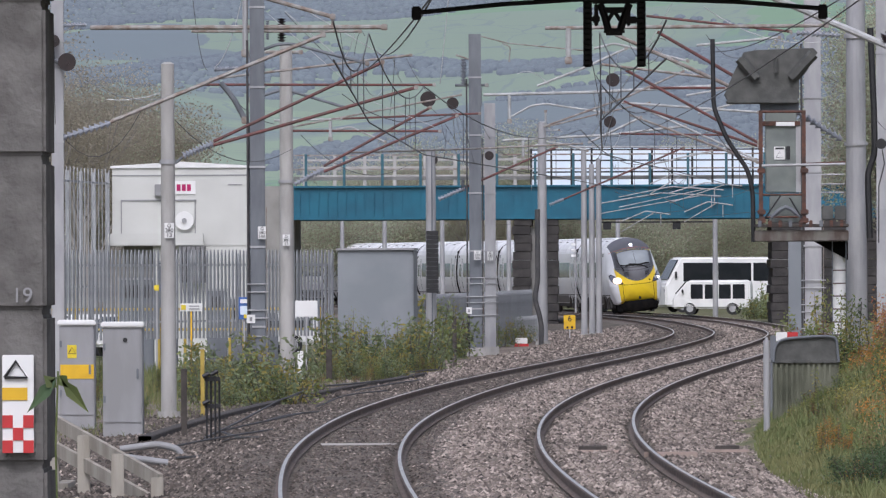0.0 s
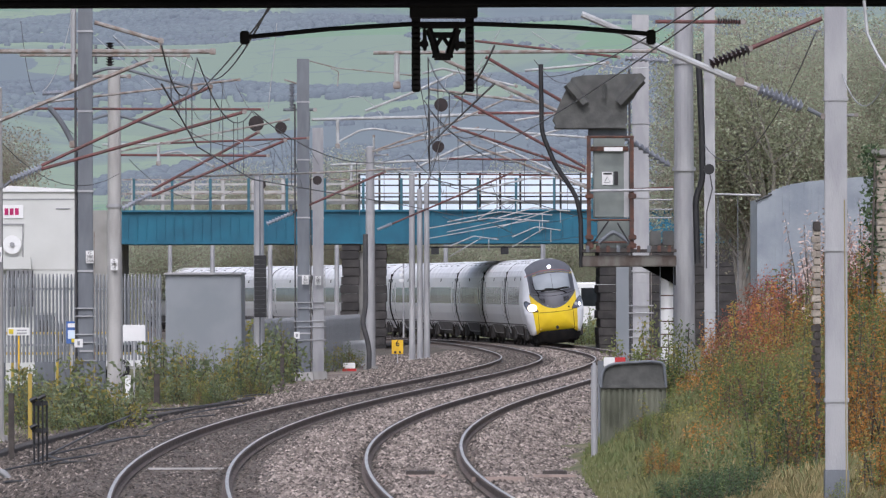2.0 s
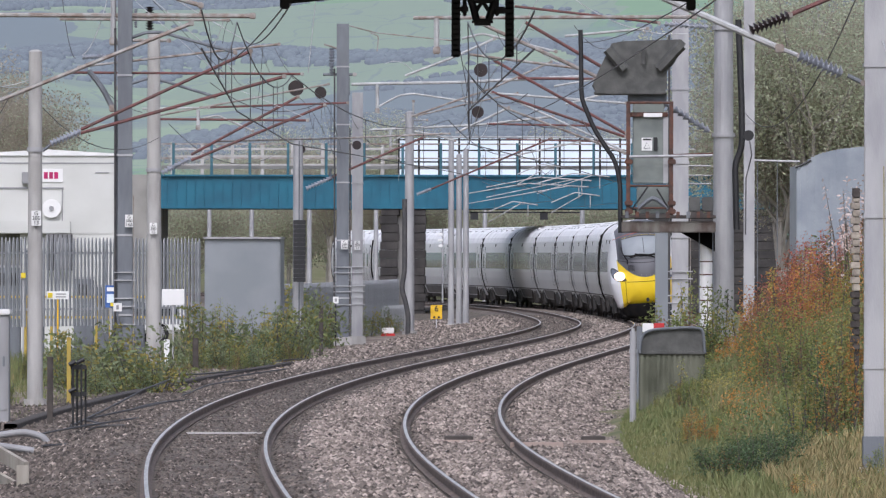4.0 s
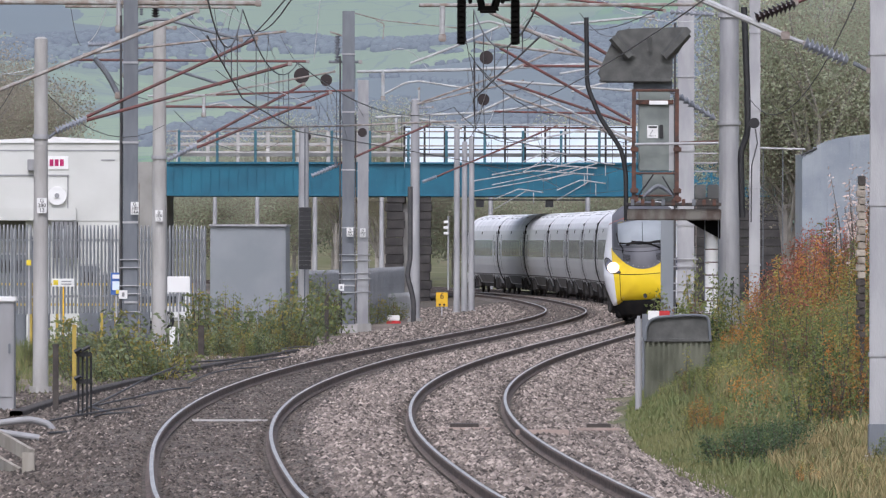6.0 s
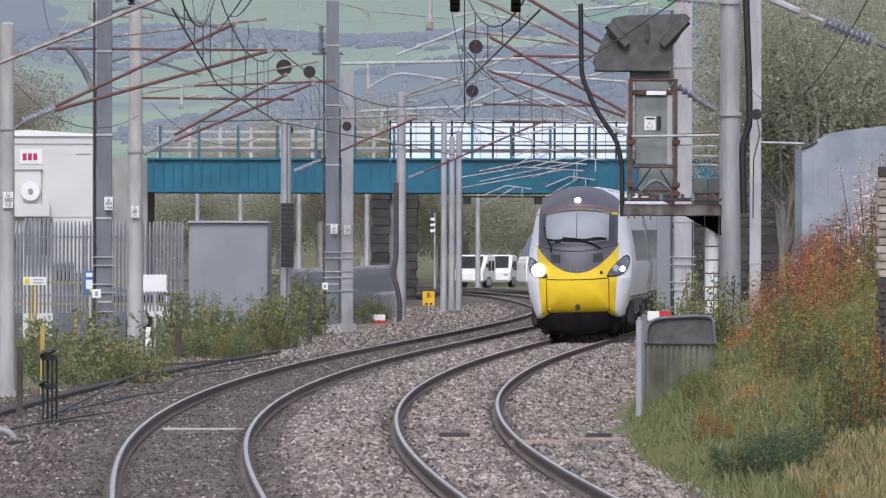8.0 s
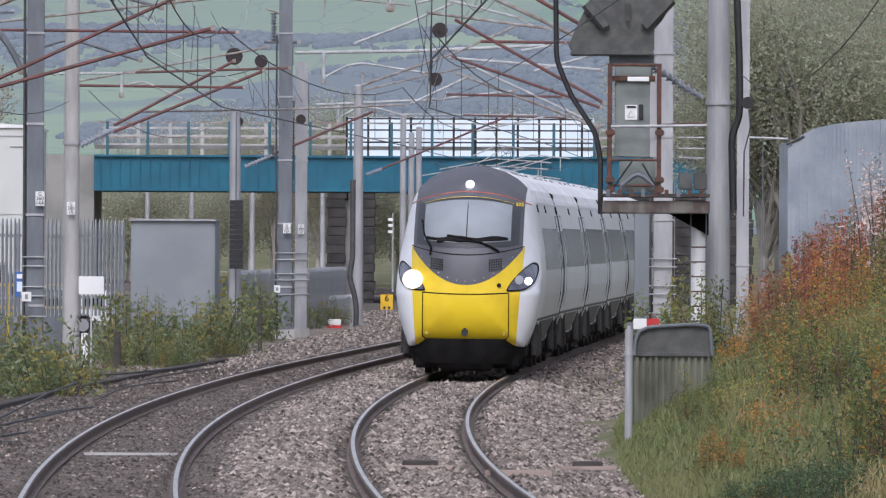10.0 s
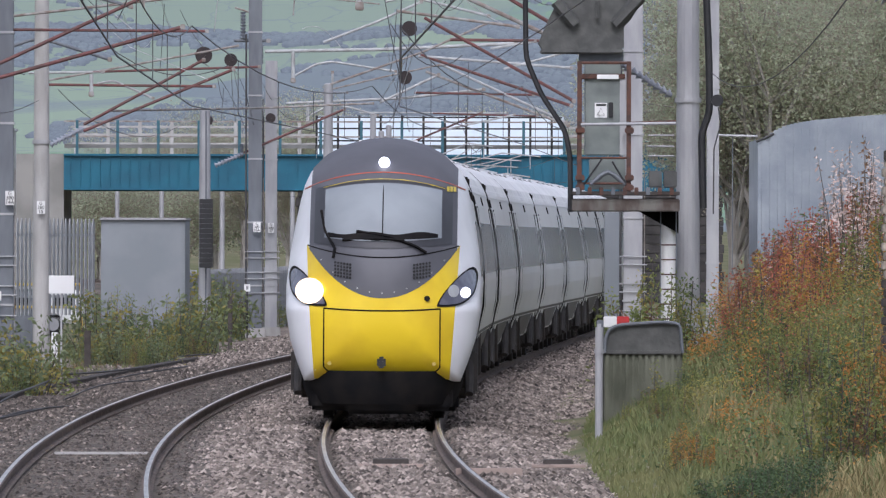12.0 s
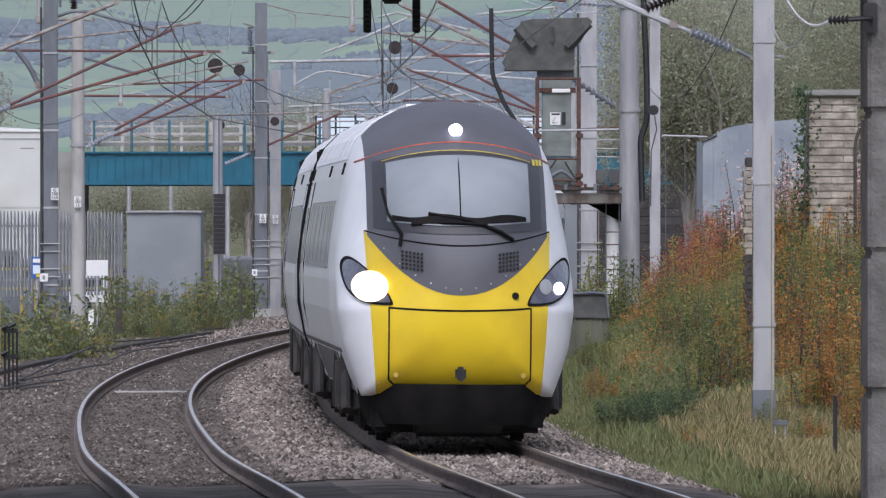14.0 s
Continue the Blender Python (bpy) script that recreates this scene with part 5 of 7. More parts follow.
cantilever("grey cantilever arms on a slender far mast", [
    (TL, 0.05, [(-3.02, 336, 7.18), (0.97, 336, 7.37), (3.76, 336, 7.68)]),
    (TL, 0.06, [(-2.27, 336, 7.18), (-2.27, 336, 6.51)]),
    (TL, 0.035, [(-2.18, 336, 6.78), (-1.51, 336, 7.14), (-0.82, 336, 7.05), (0.13, 336, 6.78)]),
    (RD, 0.035, [(-0.76, 336, 4.99), (3.70, 336, 6.88)]),
    (TL, 0.04, [(-1.43, 336, 7.77), (-1.43, 336, 8.25)]),
    (TL, 0.03, [(-1.87, 336, 7.51), (-0.92, 336, 7.56)]),
    (T, 0.03, [(-1.66, 336, 7.62), (0.34, 336, 8.10), (2.44, 336, 8.56)]),
], [((-1.30, 336, 4.78), (-0.76, 336, 4.99), 0.08, "porcelain"), ((-1.76, 336, 7.56), (-1.13, 336, 7.56), 0.07, "porcelain")], wires=[sag((-1.97, 336, 6.46), (-1.76, 336, 5.62), 0.3), sag((-1.83, 336, 6.67), (-1.97, 336, 5.31), -0.4)])
cantilever("long grey and rusty red arms reaching over the tracks", [
    (T, 0.05, [(-0.96, 225, 8.46), (6.03, 225, 8.49)]),
    (TL, 0.075, [(-0.38, 225, 8.45), (-0.38, 225, 7.65)]),
    (RD, 0.034, [(1.56, 225, 8.75), (5.15, 225, 8.34)]),
    (TL, 0.035, [(2.81, 225, 8.01), (4.87, 225, 8.20)]),
    (RD, 0.04, [(1.67, 205, 7.84), (4.77, 205, 6.03)]),
    (T, 0.045, [(0.73, 205, 7.78), (4.77, 205, 5.93)]),
    (T, 0.035, [(0.44, 225, 7.55), (3.11, 225, 7.21)]),
    (RD, 0.038, [(1.05, 225, 7.40), (4.35, 225, 5.57)]),
    (RD, 0.038, [(1.75, 240, 7.25), (3.94, 240, 7.23)]),
    (RD, 0.038, [(1.05, 240, 6.89), (4.63, 240, 5.69)]),
    (TL, 0.035, [(1.00, 240, 6.86), (4.63, 240, 6.59)]),
    (TL, 0.035, [(1.72, 260, 7.04), (4.94, 260, 5.56)]),
    (T, 0.035, [(1.30, 260, 6.87), (4.99, 260, 5.48)]),
    (RD, 0.032, [(1.01, 260, 6.32), (4.09, 260, 6.27)]),
    (TL, 0.03, [(3.02, 240, 6.56), (4.67, 240, 7.01)]),
    (TL, 0.03, [(2.71, 240, 7.04), (3.77, 240, 7.22)]),
    (TL, 0.035, [(0.11, 260, 6.06), (1.64, 260, 6.79)]),
    (T, 0.03, [(-1.17, 260, 6.53), (1.24, 260, 7.38), (2.86, 260, 8.11)]),
    (TL, 0.03, [(2.17, 300, 5.86), (4.24, 300, 6.31)]),
    (TL, 0.03, [(-0.57, 380, 7.49), (5.25, 380, 7.49)]),
    (RD, 0.03, [(1.98, 330, 6.77), (5.49, 330, 6.68)]),
], [((5.29, 225, 8.31), (6.38, 225, 8.24), 0.085, "porcelain"), ((4.79, 205, 6.03), (5.84, 205, 5.37), 0.1, "porcelain")], [((0.72, 225, 7.16), 0.17), ((0.69, 240, 6.35), 0.16)],
    [sag((0.72, 225, 6.95), (0.69, 240, 6.53), 0.1), sag((0.86, 225, 6.88), (0.10, 260, 6.24), 0.7), sag((0.69, 240, 6.19), (0.91, 260, 5.43), 0.5), sag((0.44, 225, 7.58), (0.32, 240, 6.48), 0.3), sag((0.24, 240, 7.16), (1.07, 260, 6.40), 0.9), sag((1.07, 225, 8.21), (1.98, 225, 7.93), 0.5),
     sag((0.69, 240, 6.26), (0.10, 260, 5.59), 0.4), sag((0.86, 225, 7.86), (0.72, 225, 7.30), 0.1), sag((2.05, 225, 8.14), (1.49, 225, 7.72), -0.2), sag((3.04, 225, 8.28), (4.30, 225, 7.93), 0.4), [(2.33, 225, 9.27), (1.35, 225, 7.58), (0.10, 260, 6.08)], sag((2.19, 240, 6.71), (3.11, 330, 5.57), 0.1), sag((0.57, 240, 7.01), (0.58, 330, 6.19), 0.4)])
cantilever("pale tubular arm with ribbed insulators on the bank mast", [
    (TL, 0.045, [(2.14, 114, 6.05), (4.13, 114, 5.19)]),
    ("galv", 0.03, [(4.13, 114, 5.19), (4.39, 114, 5.09)]),
    (GD, 0.03, [(4.99, 114, 4.85), (5.19, 114, 4.75)]),
    (RD, 0.03, [(5.17, 114, 5.99), (4.26, 114, 5.61)]),
    (RD, 0.03, [(3.77, 140, 6.72), (5.13, 140, 6.71)]),
    ("galv", 0.02, [(5.39, 114, 4.77), (5.60, 114, 4.77)]),
], [((4.37, 114, 5.10), (4.92, 114, 4.87), 0.095, "porcelain"), ((3.76, 114, 5.41), (4.26, 114, 5.61), 0.085, "porcelain_brown"), ((4.73, 140, 6.73), (5.09, 140, 6.71), 0.06, "porcelain_brown")],
    wires=[sag((5.10, 114, 5.83), (6.61, 205, 5.85), 0.9, 12), sag((5.42, 114, 5.30), (5.35, 100, 5.19), 0.5, 10)])
# far brackets under and beyond the road bridge
for py, px0, px1, z in ((345, 845, 1030, 439.8), (322, 900, 985, 439.8), (372, 960, 1045, 439.8), (356, 813, 1025, 438.6), (338, 935, 1062, 437.9), (388, 850, 935, 438.2)):
    cantilever("thin pale bracket arm near the road bridge", [
        (TL, 0.03, [((px0 - 784) * z / 16000, z, 2.6 + (474 - py - 12) * z / 16000), ((px0 + px1 - 1568) / 2 * z / 16000, z, 2.6 + (474 - py + 6) * z / 16000), ((px1 - 784) * z / 16000, z, 2.6 + (474 - py) * z / 16000)]),
        (TL, 0.024, [((px0 - 784) * z / 16000, z, 2.6 + (474 - py - 30) * z / 16000), ((px1 - 784 - 30) * z / 16000, z, 2.6 + (474 - py + 2) * z / 16000)]),
        (TL, 0.024, [((px1 - 800) * z / 16000, z, 2.6 + (474 - py) * z / 16000), ((px1 - 800) * z / 16000, z, 2.6 + (474 - py - 20) * z / 16000)])])
far_boom = thing("catenary_boom", "dark horizontal boom with insulators below the bridge", "catenary bracket")
part("arm", box(B(), 0.62, 470, 4.69, 6.70, 470.1, 4.77), "black", far_boom)
for px in (817, 940):
    part("hanger", box(B(), (px - 784) * 470 / 16000, 470, 4.35, (px - 770) * 470 / 16000, 470.1, 4.75), "black", far_boom)

cd = thing("cable_bundle", "thick black cable bundle curving down beside a mast", "cable")
part("cable", bent(B(), [(-1.74, 334, 4.6), (-1.74, 334, 1.9), (-1.86, 334, 1.3), (-1.70, 334, 0.8), (-1.60, 334, 0.3), (-1.62, 334, -0.45)], 0.10), "cable", cd)

# bridge arm: twin black insulators on a long tube under the deck
arm = thing("bridge_arm", "black twin-insulator support arm under the bridge deck", "catenary bracket")
part("tube", bent(B(), [(-1.42, 77, 4.74), (-0.69, 77, 4.81), (0.00, 77, 4.85), (0.56, 77, 4.85), (1.33, 77, 4.82), (2.03, 77, 4.76)], 0.021), "black", arm)
for px in (488, 1207):
    part("end_clamp", box(B(), (px - 784) * 77 / 16000 - 0.04, 76.96, 2.6 + (474 - 42 if px < 600 else 474 - 44) * 77 / 16000, (px - 784) * 77 / 16000 + 0.04, 77.04, 2.6 + (474 - 18) * 77 / 16000, 0.01), "black", arm)
for px in (791, 886):
    x = (px - 784) * 77 / 16000
    part("insulator", insulator(B(), (x, 77, 4.27), (x, 77, 4.98), 0.046, 16), "black", arm)
    part("hanger", box(B(), x - 0.037, 76.97, 4.27, x + 0.037, 77.03, 5.0, 0.01), "black", arm)
part("yoke", box(B(), 0.07, 76.97, 4.65, 0.14, 77.03, 4.71, 0.01), "black", arm)
part("yoke", box(B(), 0.38, 76.97, 4.64, 0.46, 77.03, 4.70, 0.01), "black", arm)
part("yoke", box(B(), 0.07, 76.97, 4.81, 0.46, 77.03, 4.85, 0.01), "black", arm)
part("yoke_plate", box(B(), 0.15, 76.975, 4.73, 0.37, 77.025, 4.78, 0.01), "black", arm)
for px in (807, 864):
    part("yoke_bolt", box(B(), (px - 784) * 77 / 16000 - 0.02, 76.95, 4.62, (px - 784) * 77 / 16000 + 0.015, 77.05, 4.81, 0.008), "black", arm)
bm = B()
bent(bm, [(0.14, 77, 4.81), (0.18, 77, 4.71), (0.21, 77, 4.58)], 0.034)
bent(bm, [(0.39, 77, 4.81), (0.35, 77, 4.71), (0.31, 77, 4.58)], 0.034)
bent(bm, [(0.21, 77, 4.67), (0.26, 77, 4.75), (0.31, 77, 4.67)], 0.018)
part("yoke_links", bm, "black", arm)
part("mount", box(B(), -0.02, 76.9, 4.9, 0.56, 77.2, 5.08, 0.01), "black", arm)
part("clevis", box(B(), 0.17, 76.93, 4.54, 0.35, 77.07, 4.60, 0.02), "black", arm)

# bracket on the near abutment, with a pale cable slung from the deck
wb2 = thing("wall_bracket", "black bracket and insulator fixed to the stone abutment", "bracket")
part("plate", box(B(), 4.38, 71.94, 4.15, 4.50, 72.0, 4.42, 0.01), "black", wb2)
part("arm", bent(B(), [(4.44, 71.97, 4.28), (4.44, 71.75, 4.28), (4.22, 71.75, 4.27)], 0.022), "black", wb2)
part("insulator", insulator(B(), (4.24, 71.75, 4.27), (4.06, 71.75, 4.26), 0.045, 5), "black", wb2)
part("cable", wire(B(), [Vector((4.08, 71.75, 4.26)), *sag((4.04, 71.75, 4.24), (3.62, 71.9, 4.62), 0.16, 10), Vector((3.60, 71.95, 4.88))], 0.014, 6), "tube_light", wb2, "pale slack cable")

# contact and carrier wires over both tracks
for c in (-1.75, 1.75):
    lw = thing("overhead_wire", "thin contact and carrier wires over the track", "overhead wire", group="overhead wires")
    spans = [95, 137, 178, 237, 297, 368, 440, 520]
    for k, (a, b) in enumerate(zip(spans, spans[1:])):
        pa, pb = side(c + (0.2 if k % 2 else -0.2), a), side(c + (-0.2 if k % 2 else 0.2), b)
        ya, yb = (5.15 if a == 95 else 6.1), 6.1
        part("contact_wire", wire(B(), [Vector((*pa, 4.75)).lerp(Vector((*pb, 4.75)), i / 6) for i in range(7)], 0.011, 4), "cable", lw)
        cat = sag((*pa, ya), (*pb, yb), 0.55, 10)
        part("carrier_wire", wire(B(), cat, 0.011, 4), "cable", lw)
        for i in (2, 4, 6, 8):
            p = cat[i]
            part("dropper", tube(B(), p, (p.x, p.y, 4.75), 0.007, n=4), "cable", lw)
feeder = thing("feeder_cable", "twisted dark feeder cable hanging from the bridge", "cable")
part("wire", wire(B(), sag((-1.15, 77, 5.07), (-5.43, 215, 7.09), 0.15, 10), 0.010, 5), "cable", feeder)
part("wire", wire(B(), sag((-1.18, 77, 5.07), (-4.96, 215, 7.69), 0.35, 10), 0.010, 5), "cable", feeder)
part("wire", wire(B(), sag((2.48, 77, 5.03), (3.04, 215, 7.63), 0.2, 10), 0.008, 5), "cable", feeder)
part("wire", wire(B(), sag((2.63, 77, 5.03), (0.68, 300, 6.80), 0.4, 10), 0.008, 5), "cable", feeder)

for pts, mm in (([(-7.44, 225, 8.91), (-5.33, 225, 7.08)], TL), ([(-6.88, 225, 8.91), (-4.84, 225, 7.71)], TL), ([(-3.36, 225, 9.2), (-3.58, 225, 7.08)], TL), (sag((-8.05, 215.1, 9.3), (-8.79, 215, 7.3), 0.4), TL),
                (sag((-6.1, 228, 6.9), (-3.3, 228, 6.4), 0.45), "cable"), (sag((-2.2, 300, 8.9), (-1.0, 300, 8.3), -0.3), TL), (sag((1.6, 226, 8.2), (3.2, 226, 7.2), 0.2), TL),
                (sag((0.3, 226, 7.3), (1.9, 226, 6.6), 0.55), "cable"), (sag((0.1, 226, 8.3), (0.5, 226, 6.2), 0.1), "cable"), (sag((3.0, 226, 9.0), (5.9, 226, 8.1), 0.3), TL)):
    sw = thing("jumper_wire", "thin wire slung between overhead line brackets", "wire", group="jumper wires")
    part("wire", wire(B(), pts, 0.011, 5), mm, sw)

# ---- the signal on its platform ----
sg = thing("railway_signal", "rusty platform signal seen from behind with grey cabinet", "railway signal")
Y = 203
bm = B()
v = [bm.verts.new(p) for p in ((3.16, 203, 6.38), (3.36, 203, 6.84), (3.59, 203, 7.32), (3.88, 203, 7.37), (5.15, 203, 7.41), (5.25, 203, 7.31), (4.97, 203, 6.84), (4.83, 203, 6.69), (4.83, 203, 6.29), (4.71, 203, 6.19), (3.27, 203, 6.18))]
g = bmesh.ops.extrude_face_region(bm, geom=[bm.faces.new(v)])
bmesh.ops.translate(bm, vec=(0, 0.9, 0), verts=[q for q in g["geom"] if isinstance(q, bmesh.types.BMVert)])
bmesh.ops.recalc_face_normals(bm, faces=bm.faces)
hood = part("signal_head", bm, "tarp", sg, "dark grey signal head back plate")
for a, b, w in (((3.50, 202.9, 7.19), (3.88, 202.9, 6.73), 0.13), ((5.15, 202.9, 7.28), (4.64, 202.9, 6.73), 0.13), ((4.31, 202.9, 7.19), (4.31, 202.9, 6.86), 0.06)):
    part("lamp_housing", tube(B(), a, b, w, w * 0.9, 6), "tarp", hood)
part("rim", box(B(), 3.20, Y - 0.1, 6.17, 4.82, Y + 0.95, 6.25, 0.02), "tarp", hood)
part("neck", box(B(), 3.96, Y + 0.2, 6.00, 4.83, Y + 0.7, 6.20, 0.02), "galv_dark", sg)
cab = part("cabinet", box(B(), 4.07, Y, 4.17, 4.77, Y + 0.55, 6.01, 0.02), "box_green", sg, "grey-green equipment cabinet")
part("cabinet_side", box(B(), 4.75, Y - 0.05, 4.17, 4.86, Y + 0.5, 5.76, 0.01), "galv", cab)
part("cabinet_cap", box(B(), 4.01, Y - 0.08, 5.67, 4.85, Y + 0.6, 5.77, 0.01), "rust", cab)
part("warning_sign", box(B(), 4.26, Y - 0.02, 4.91, 4.50, Y, 5.20), "white_paint", cab, "white warning sign with a triangle")
bm = B()
wire(bm, [(4.31, 202.96, 4.96), (4.38, 202.96, 5.09), (4.45, 202.96, 4.96), (4.31, 202.96, 4.96)], 0.006)
part("triangle", bm, "black", cab)
part("caption", box(B(), 4.29, Y - 0.03, 5.14, 4.48, Y - 0.02, 5.18), "black", cab)
part("lock", box(B(), 4.53, Y - 0.05, 4.91, 4.62, Y, 5.21, 0.01), "black", cab)
part("lower_box", box(B(), 4.16, Y, 3.50, 4.87, Y + 0.4, 4.10, 0.02), "box_green", sg)
bm = B()
bent(bm, [(4.18, 202.8, 3.60), (4.51, 202.8, 3.89), (4.87, 202.8, 3.60)], 0.05)
part("brace", bm, "galv_dark", sg)
for px in (1096, 1172):
    part("post", box(B(), (px - 784) * 203 / 16000 - 0.045, Y - 0.25, 3.39, (px - 784) * 203 / 16000 + 0.045, Y - 0.16, 6.01, 0.01), "rust", sg, "rusty steel post")
    for py in (312, 385, 400):
        part("bolt_plate", box(B(), (px - 790) * 203 / 16000, Y - 0.3, 2.6 + (474 - py) * 203 / 16000 - 0.06, (px - 776) * 203 / 16000, Y - 0.14, 2.6 + (474 - py) * 203 / 16000 + 0.06, 0.02), "rust", sg)
for z, r in ((3.62, 0.022), (4.12, 0.025), (5.98, 0.03)):
    part("frame_bar", tube(B(), (3.93, 202.78, z), (4.97, 202.78, z), r), "rust", sg, "rusty frame bar")
for a, b in (((3.98, 202.76, 3.50), (4.40, 202.76, 4.10)), ((4.93, 202.76, 3.50), (4.60, 202.76, 4.05))):
    part("stay", tube(B(), a, b, 0.018, n=6), "black", sg)
part("white_patch", box(B(), 4.30, 202.71, 5.66, 4.72, 202.74, 5.75, 0.004), "white_paint", sg, "flaking white paint patch")
part("handrail", tube(B(), (3.98, 202.7, 4.77), (5.85, 202.7, 4.80), 0.03), "galv", sg)
part("handrail", tube(B(), (4.99, 203.6, 4.81), (5.88, 203.6, 4.85), 0.03), "rust", sg)
for py in (318, 335, 350):
    part("handrail", tube(B(), (5.34, 204.2, 2.6 + (474 - py) * 203 / 16000), (5.86, 204.2, 2.6 + (474 - py) * 203 / 16000), 0.018), "galv", sg)
part("platform", box(B(), 3.81, Y - 0.6, 3.07, 5.91, Y + 0.9, 3.32, 0.02), "platform", sg, "rust-streaked steel platform beam")
part("deck", box(B(), 3.81, Y - 0.7, 3.39, 5.91, Y + 1.0, 3.46, 0.01), "wood_dark", sg)
for i in range(9):
    px = 1090 + i * 18
    part("clamp", box(B(), (px - 784) * 203 / 16000, Y - 0.74, 3.39, (px - 778) * 203 / 16000, Y - 0.6, 3.54, 0.01), "rust" if i % 3 else "galv_dark", sg)
for px in (1203, 1226):
    part("junction_box", box(B(), (px - 784) * 203 / 16000, Y - 0.4, 3.54, (px - 764) * 203 / 16000, Y - 0.1, 3.87, 0.02), "tarp", sg)
bm = B()
v = [bm.verts.new(p) for p in ((5.15, 203, 3.07), (5.91, 203, 3.07), (5.91, 203, 2.65), (5.56, 203, 2.84))]
g = bmesh.ops.extrude_face_region(bm, geom=[bm.faces.new(v)])
bmesh.ops.translate(bm, vec=(0, 0.4, 0), verts=[q for q in g["geom"] if isinstance(q, bmesh.types.BMVert)])
bmesh.ops.recalc_face_normals(bm, faces=bm.faces)
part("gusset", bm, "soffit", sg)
part("pole", tube(B(), (5.71, Y + 0.2, -0.3), (5.71, Y + 0.2, 3.03), 0.15, n=18), "white_paint", sg, "white painted signal pole")
for px in (1222, 1246):
    part("ladder_stile", tube(B(), ((px - 784) * 203 / 16000, Y - 0.1, -0.2), ((px - 784) * 203 / 16000, Y - 0.1, 3.16), 0.014, n=6), "galv_dark", sg)
for i in range(9):
    z = 0.1 + i * 0.29
    part("rung", tube(B(), (5.56, Y - 0.1, z), (5.86, Y - 0.1, z), 0.014, n=6), "rust", sg)
part("conduit", bent(B(), [(2.89, 203, 7.62), (2.91, 203, 6.08), (3.20, 203, 5.38), (3.68, 203, 4.66), (3.78, 203, 4.17), (3.79, 203, 3.06)], 0.055), "black", sg, "black flexible conduit")
part("conduit", bent(B(), [(6.46, 204, 7.88), (6.54, 204, 5.97), (6.55, 204, 5.01), (6.39, 204, 4.63), (6.43, 204, 3.14)], 0.075), "black", sg, "black flexible conduit")
part("coil", disc(B(), (6.68, 203.5, 5.26), 0.12, 0.08, 'Y', 16), "black", sg)
part("back_panel", box(B(), 5.32, 236, -0.4, 5.71, 236.4, 3.16), "grey_sheet", sg, "plain blue-grey steel panel")
part("sheath", wire(B(), [(6.72, 204, 5.14), (6.77, 204, 4.82), (6.64, 204, 4.31), (6.63, 204, 3.03)], 0.015), "cable", sg)

# marker, trough cover and post at the foot of the bank
mk = thing("track_marker", "small white and red marker block on a stub post", "marker")
part("block", box(B(), 3.59, 170, 1.12, 3.80, 170.12, 1.29, 0.01), "white_paint", mk)
part("block", box(B(), 3.80, 170, 1.12, 4.00, 170.12, 1.29, 0.01), "red", mk)
part("stub", box(B(), 3.48, 170.02, -0.4, 3.59, 170.12, 1.23, 0.01), "galv_dark", mk)
cv = thing("equipment_cover", "dark moulded hood on grey-green corrugated sheet", "equipment cover")
bm = B()
ring = [(3.27, 157, 0.87), (3.28, 157, 1.09), (3.34, 157, 1.22), (3.49, 157, 1.28), (4.08, 157, 1.32), (4.36, 157, 1.30), (4.40, 157, 0.87)]
v = [bm.verts.new(p) for p in ring]
g = bmesh.ops.extrude_face_region(bm, geom=[bm.faces.new(v)])
bmesh.ops.translate(bm, vec=(0, 1.0, 0), verts=[q for q in g["geom"] if isinstance(q, bmesh.types.BMVert)])
bmesh.ops.bevel(bm, geom=list(bm.edges), offset=0.03, segments=2, affect='EDGES')
bmesh.ops.recalc_face_normals(bm, faces=bm.faces)
part("hood", bm, "tarp", cv, "dark grey moulded hood")
part("rim", bent(B(), [(x, 156.96, z) for x, _, z in ring], 0.026), "galv_dark", cv, "raised hood rim")
part("lip", box(B(), 3.25, 156.95, 0.85, 4.40, 158, 0.91, 0.01), "tarp", cv)
part("sheet", box(B(), 3.27, 157.02, -0.5, 4.40, 157.9, 0.87), "sheet_green", cv)
for i in range(12):
    x = 3.29 + i * 0.094
    part("rib", box(B(), x, 156.97, -0.5, x + 0.045, 157.02, 0.85, 0.01), "sheet_green", cv)
pp = thing("steel_post", "grey steel tube post with collar by the track", "post")
part("tube", tube(B(), (3.01, 150, -0.5), (3.01, 150, 1.31), 0.055, n=14), "galv", pp)
part("collar", tube(B(), (3.01, 150, 0.95), (3.01, 150, 1.01), 0.068, n=14), "galv", pp)
part("knob", tube(B(), (3.01, 150, 1.31), (3.01, 150, 1.36), 0.03, n=10), "galv", pp)

# ---- right bank: shed, brick pillar, toothed wall end ----
sh = thing("sheeted_shed", "translucent pale blue corrugated shed behind the bank", "shed")
Y = 262
part("wall", box(B(), 10.02, Y, 0.5, 13.53, Y + 6, 5.15), "poly_sheet", sh)
for i in range(34):
    x = 9.99 + i * 0.105
    z = 5.02 + 0.55 * (1 - math.exp(-i * 0.25)) + 0.008 * i
    part("sheet", box(B(), x, Y - 0.05 - 0.03 * (i % 2), 0.5, x + 0.105, Y, z, 0.008), "poly_sheet", sh)
part("eave", tube(B(), (9.95, 261.9, 5.09), (10.41, 261.9, 5.30), 0.03), "black", sh)
rl = thing("guard_rail", "thin pale guard rail beyond the bank", "railing")
part("rail", tube(B(), (9.51, 285, 5.54), (10.97, 285, 5.50), 0.035), "galv", rl)
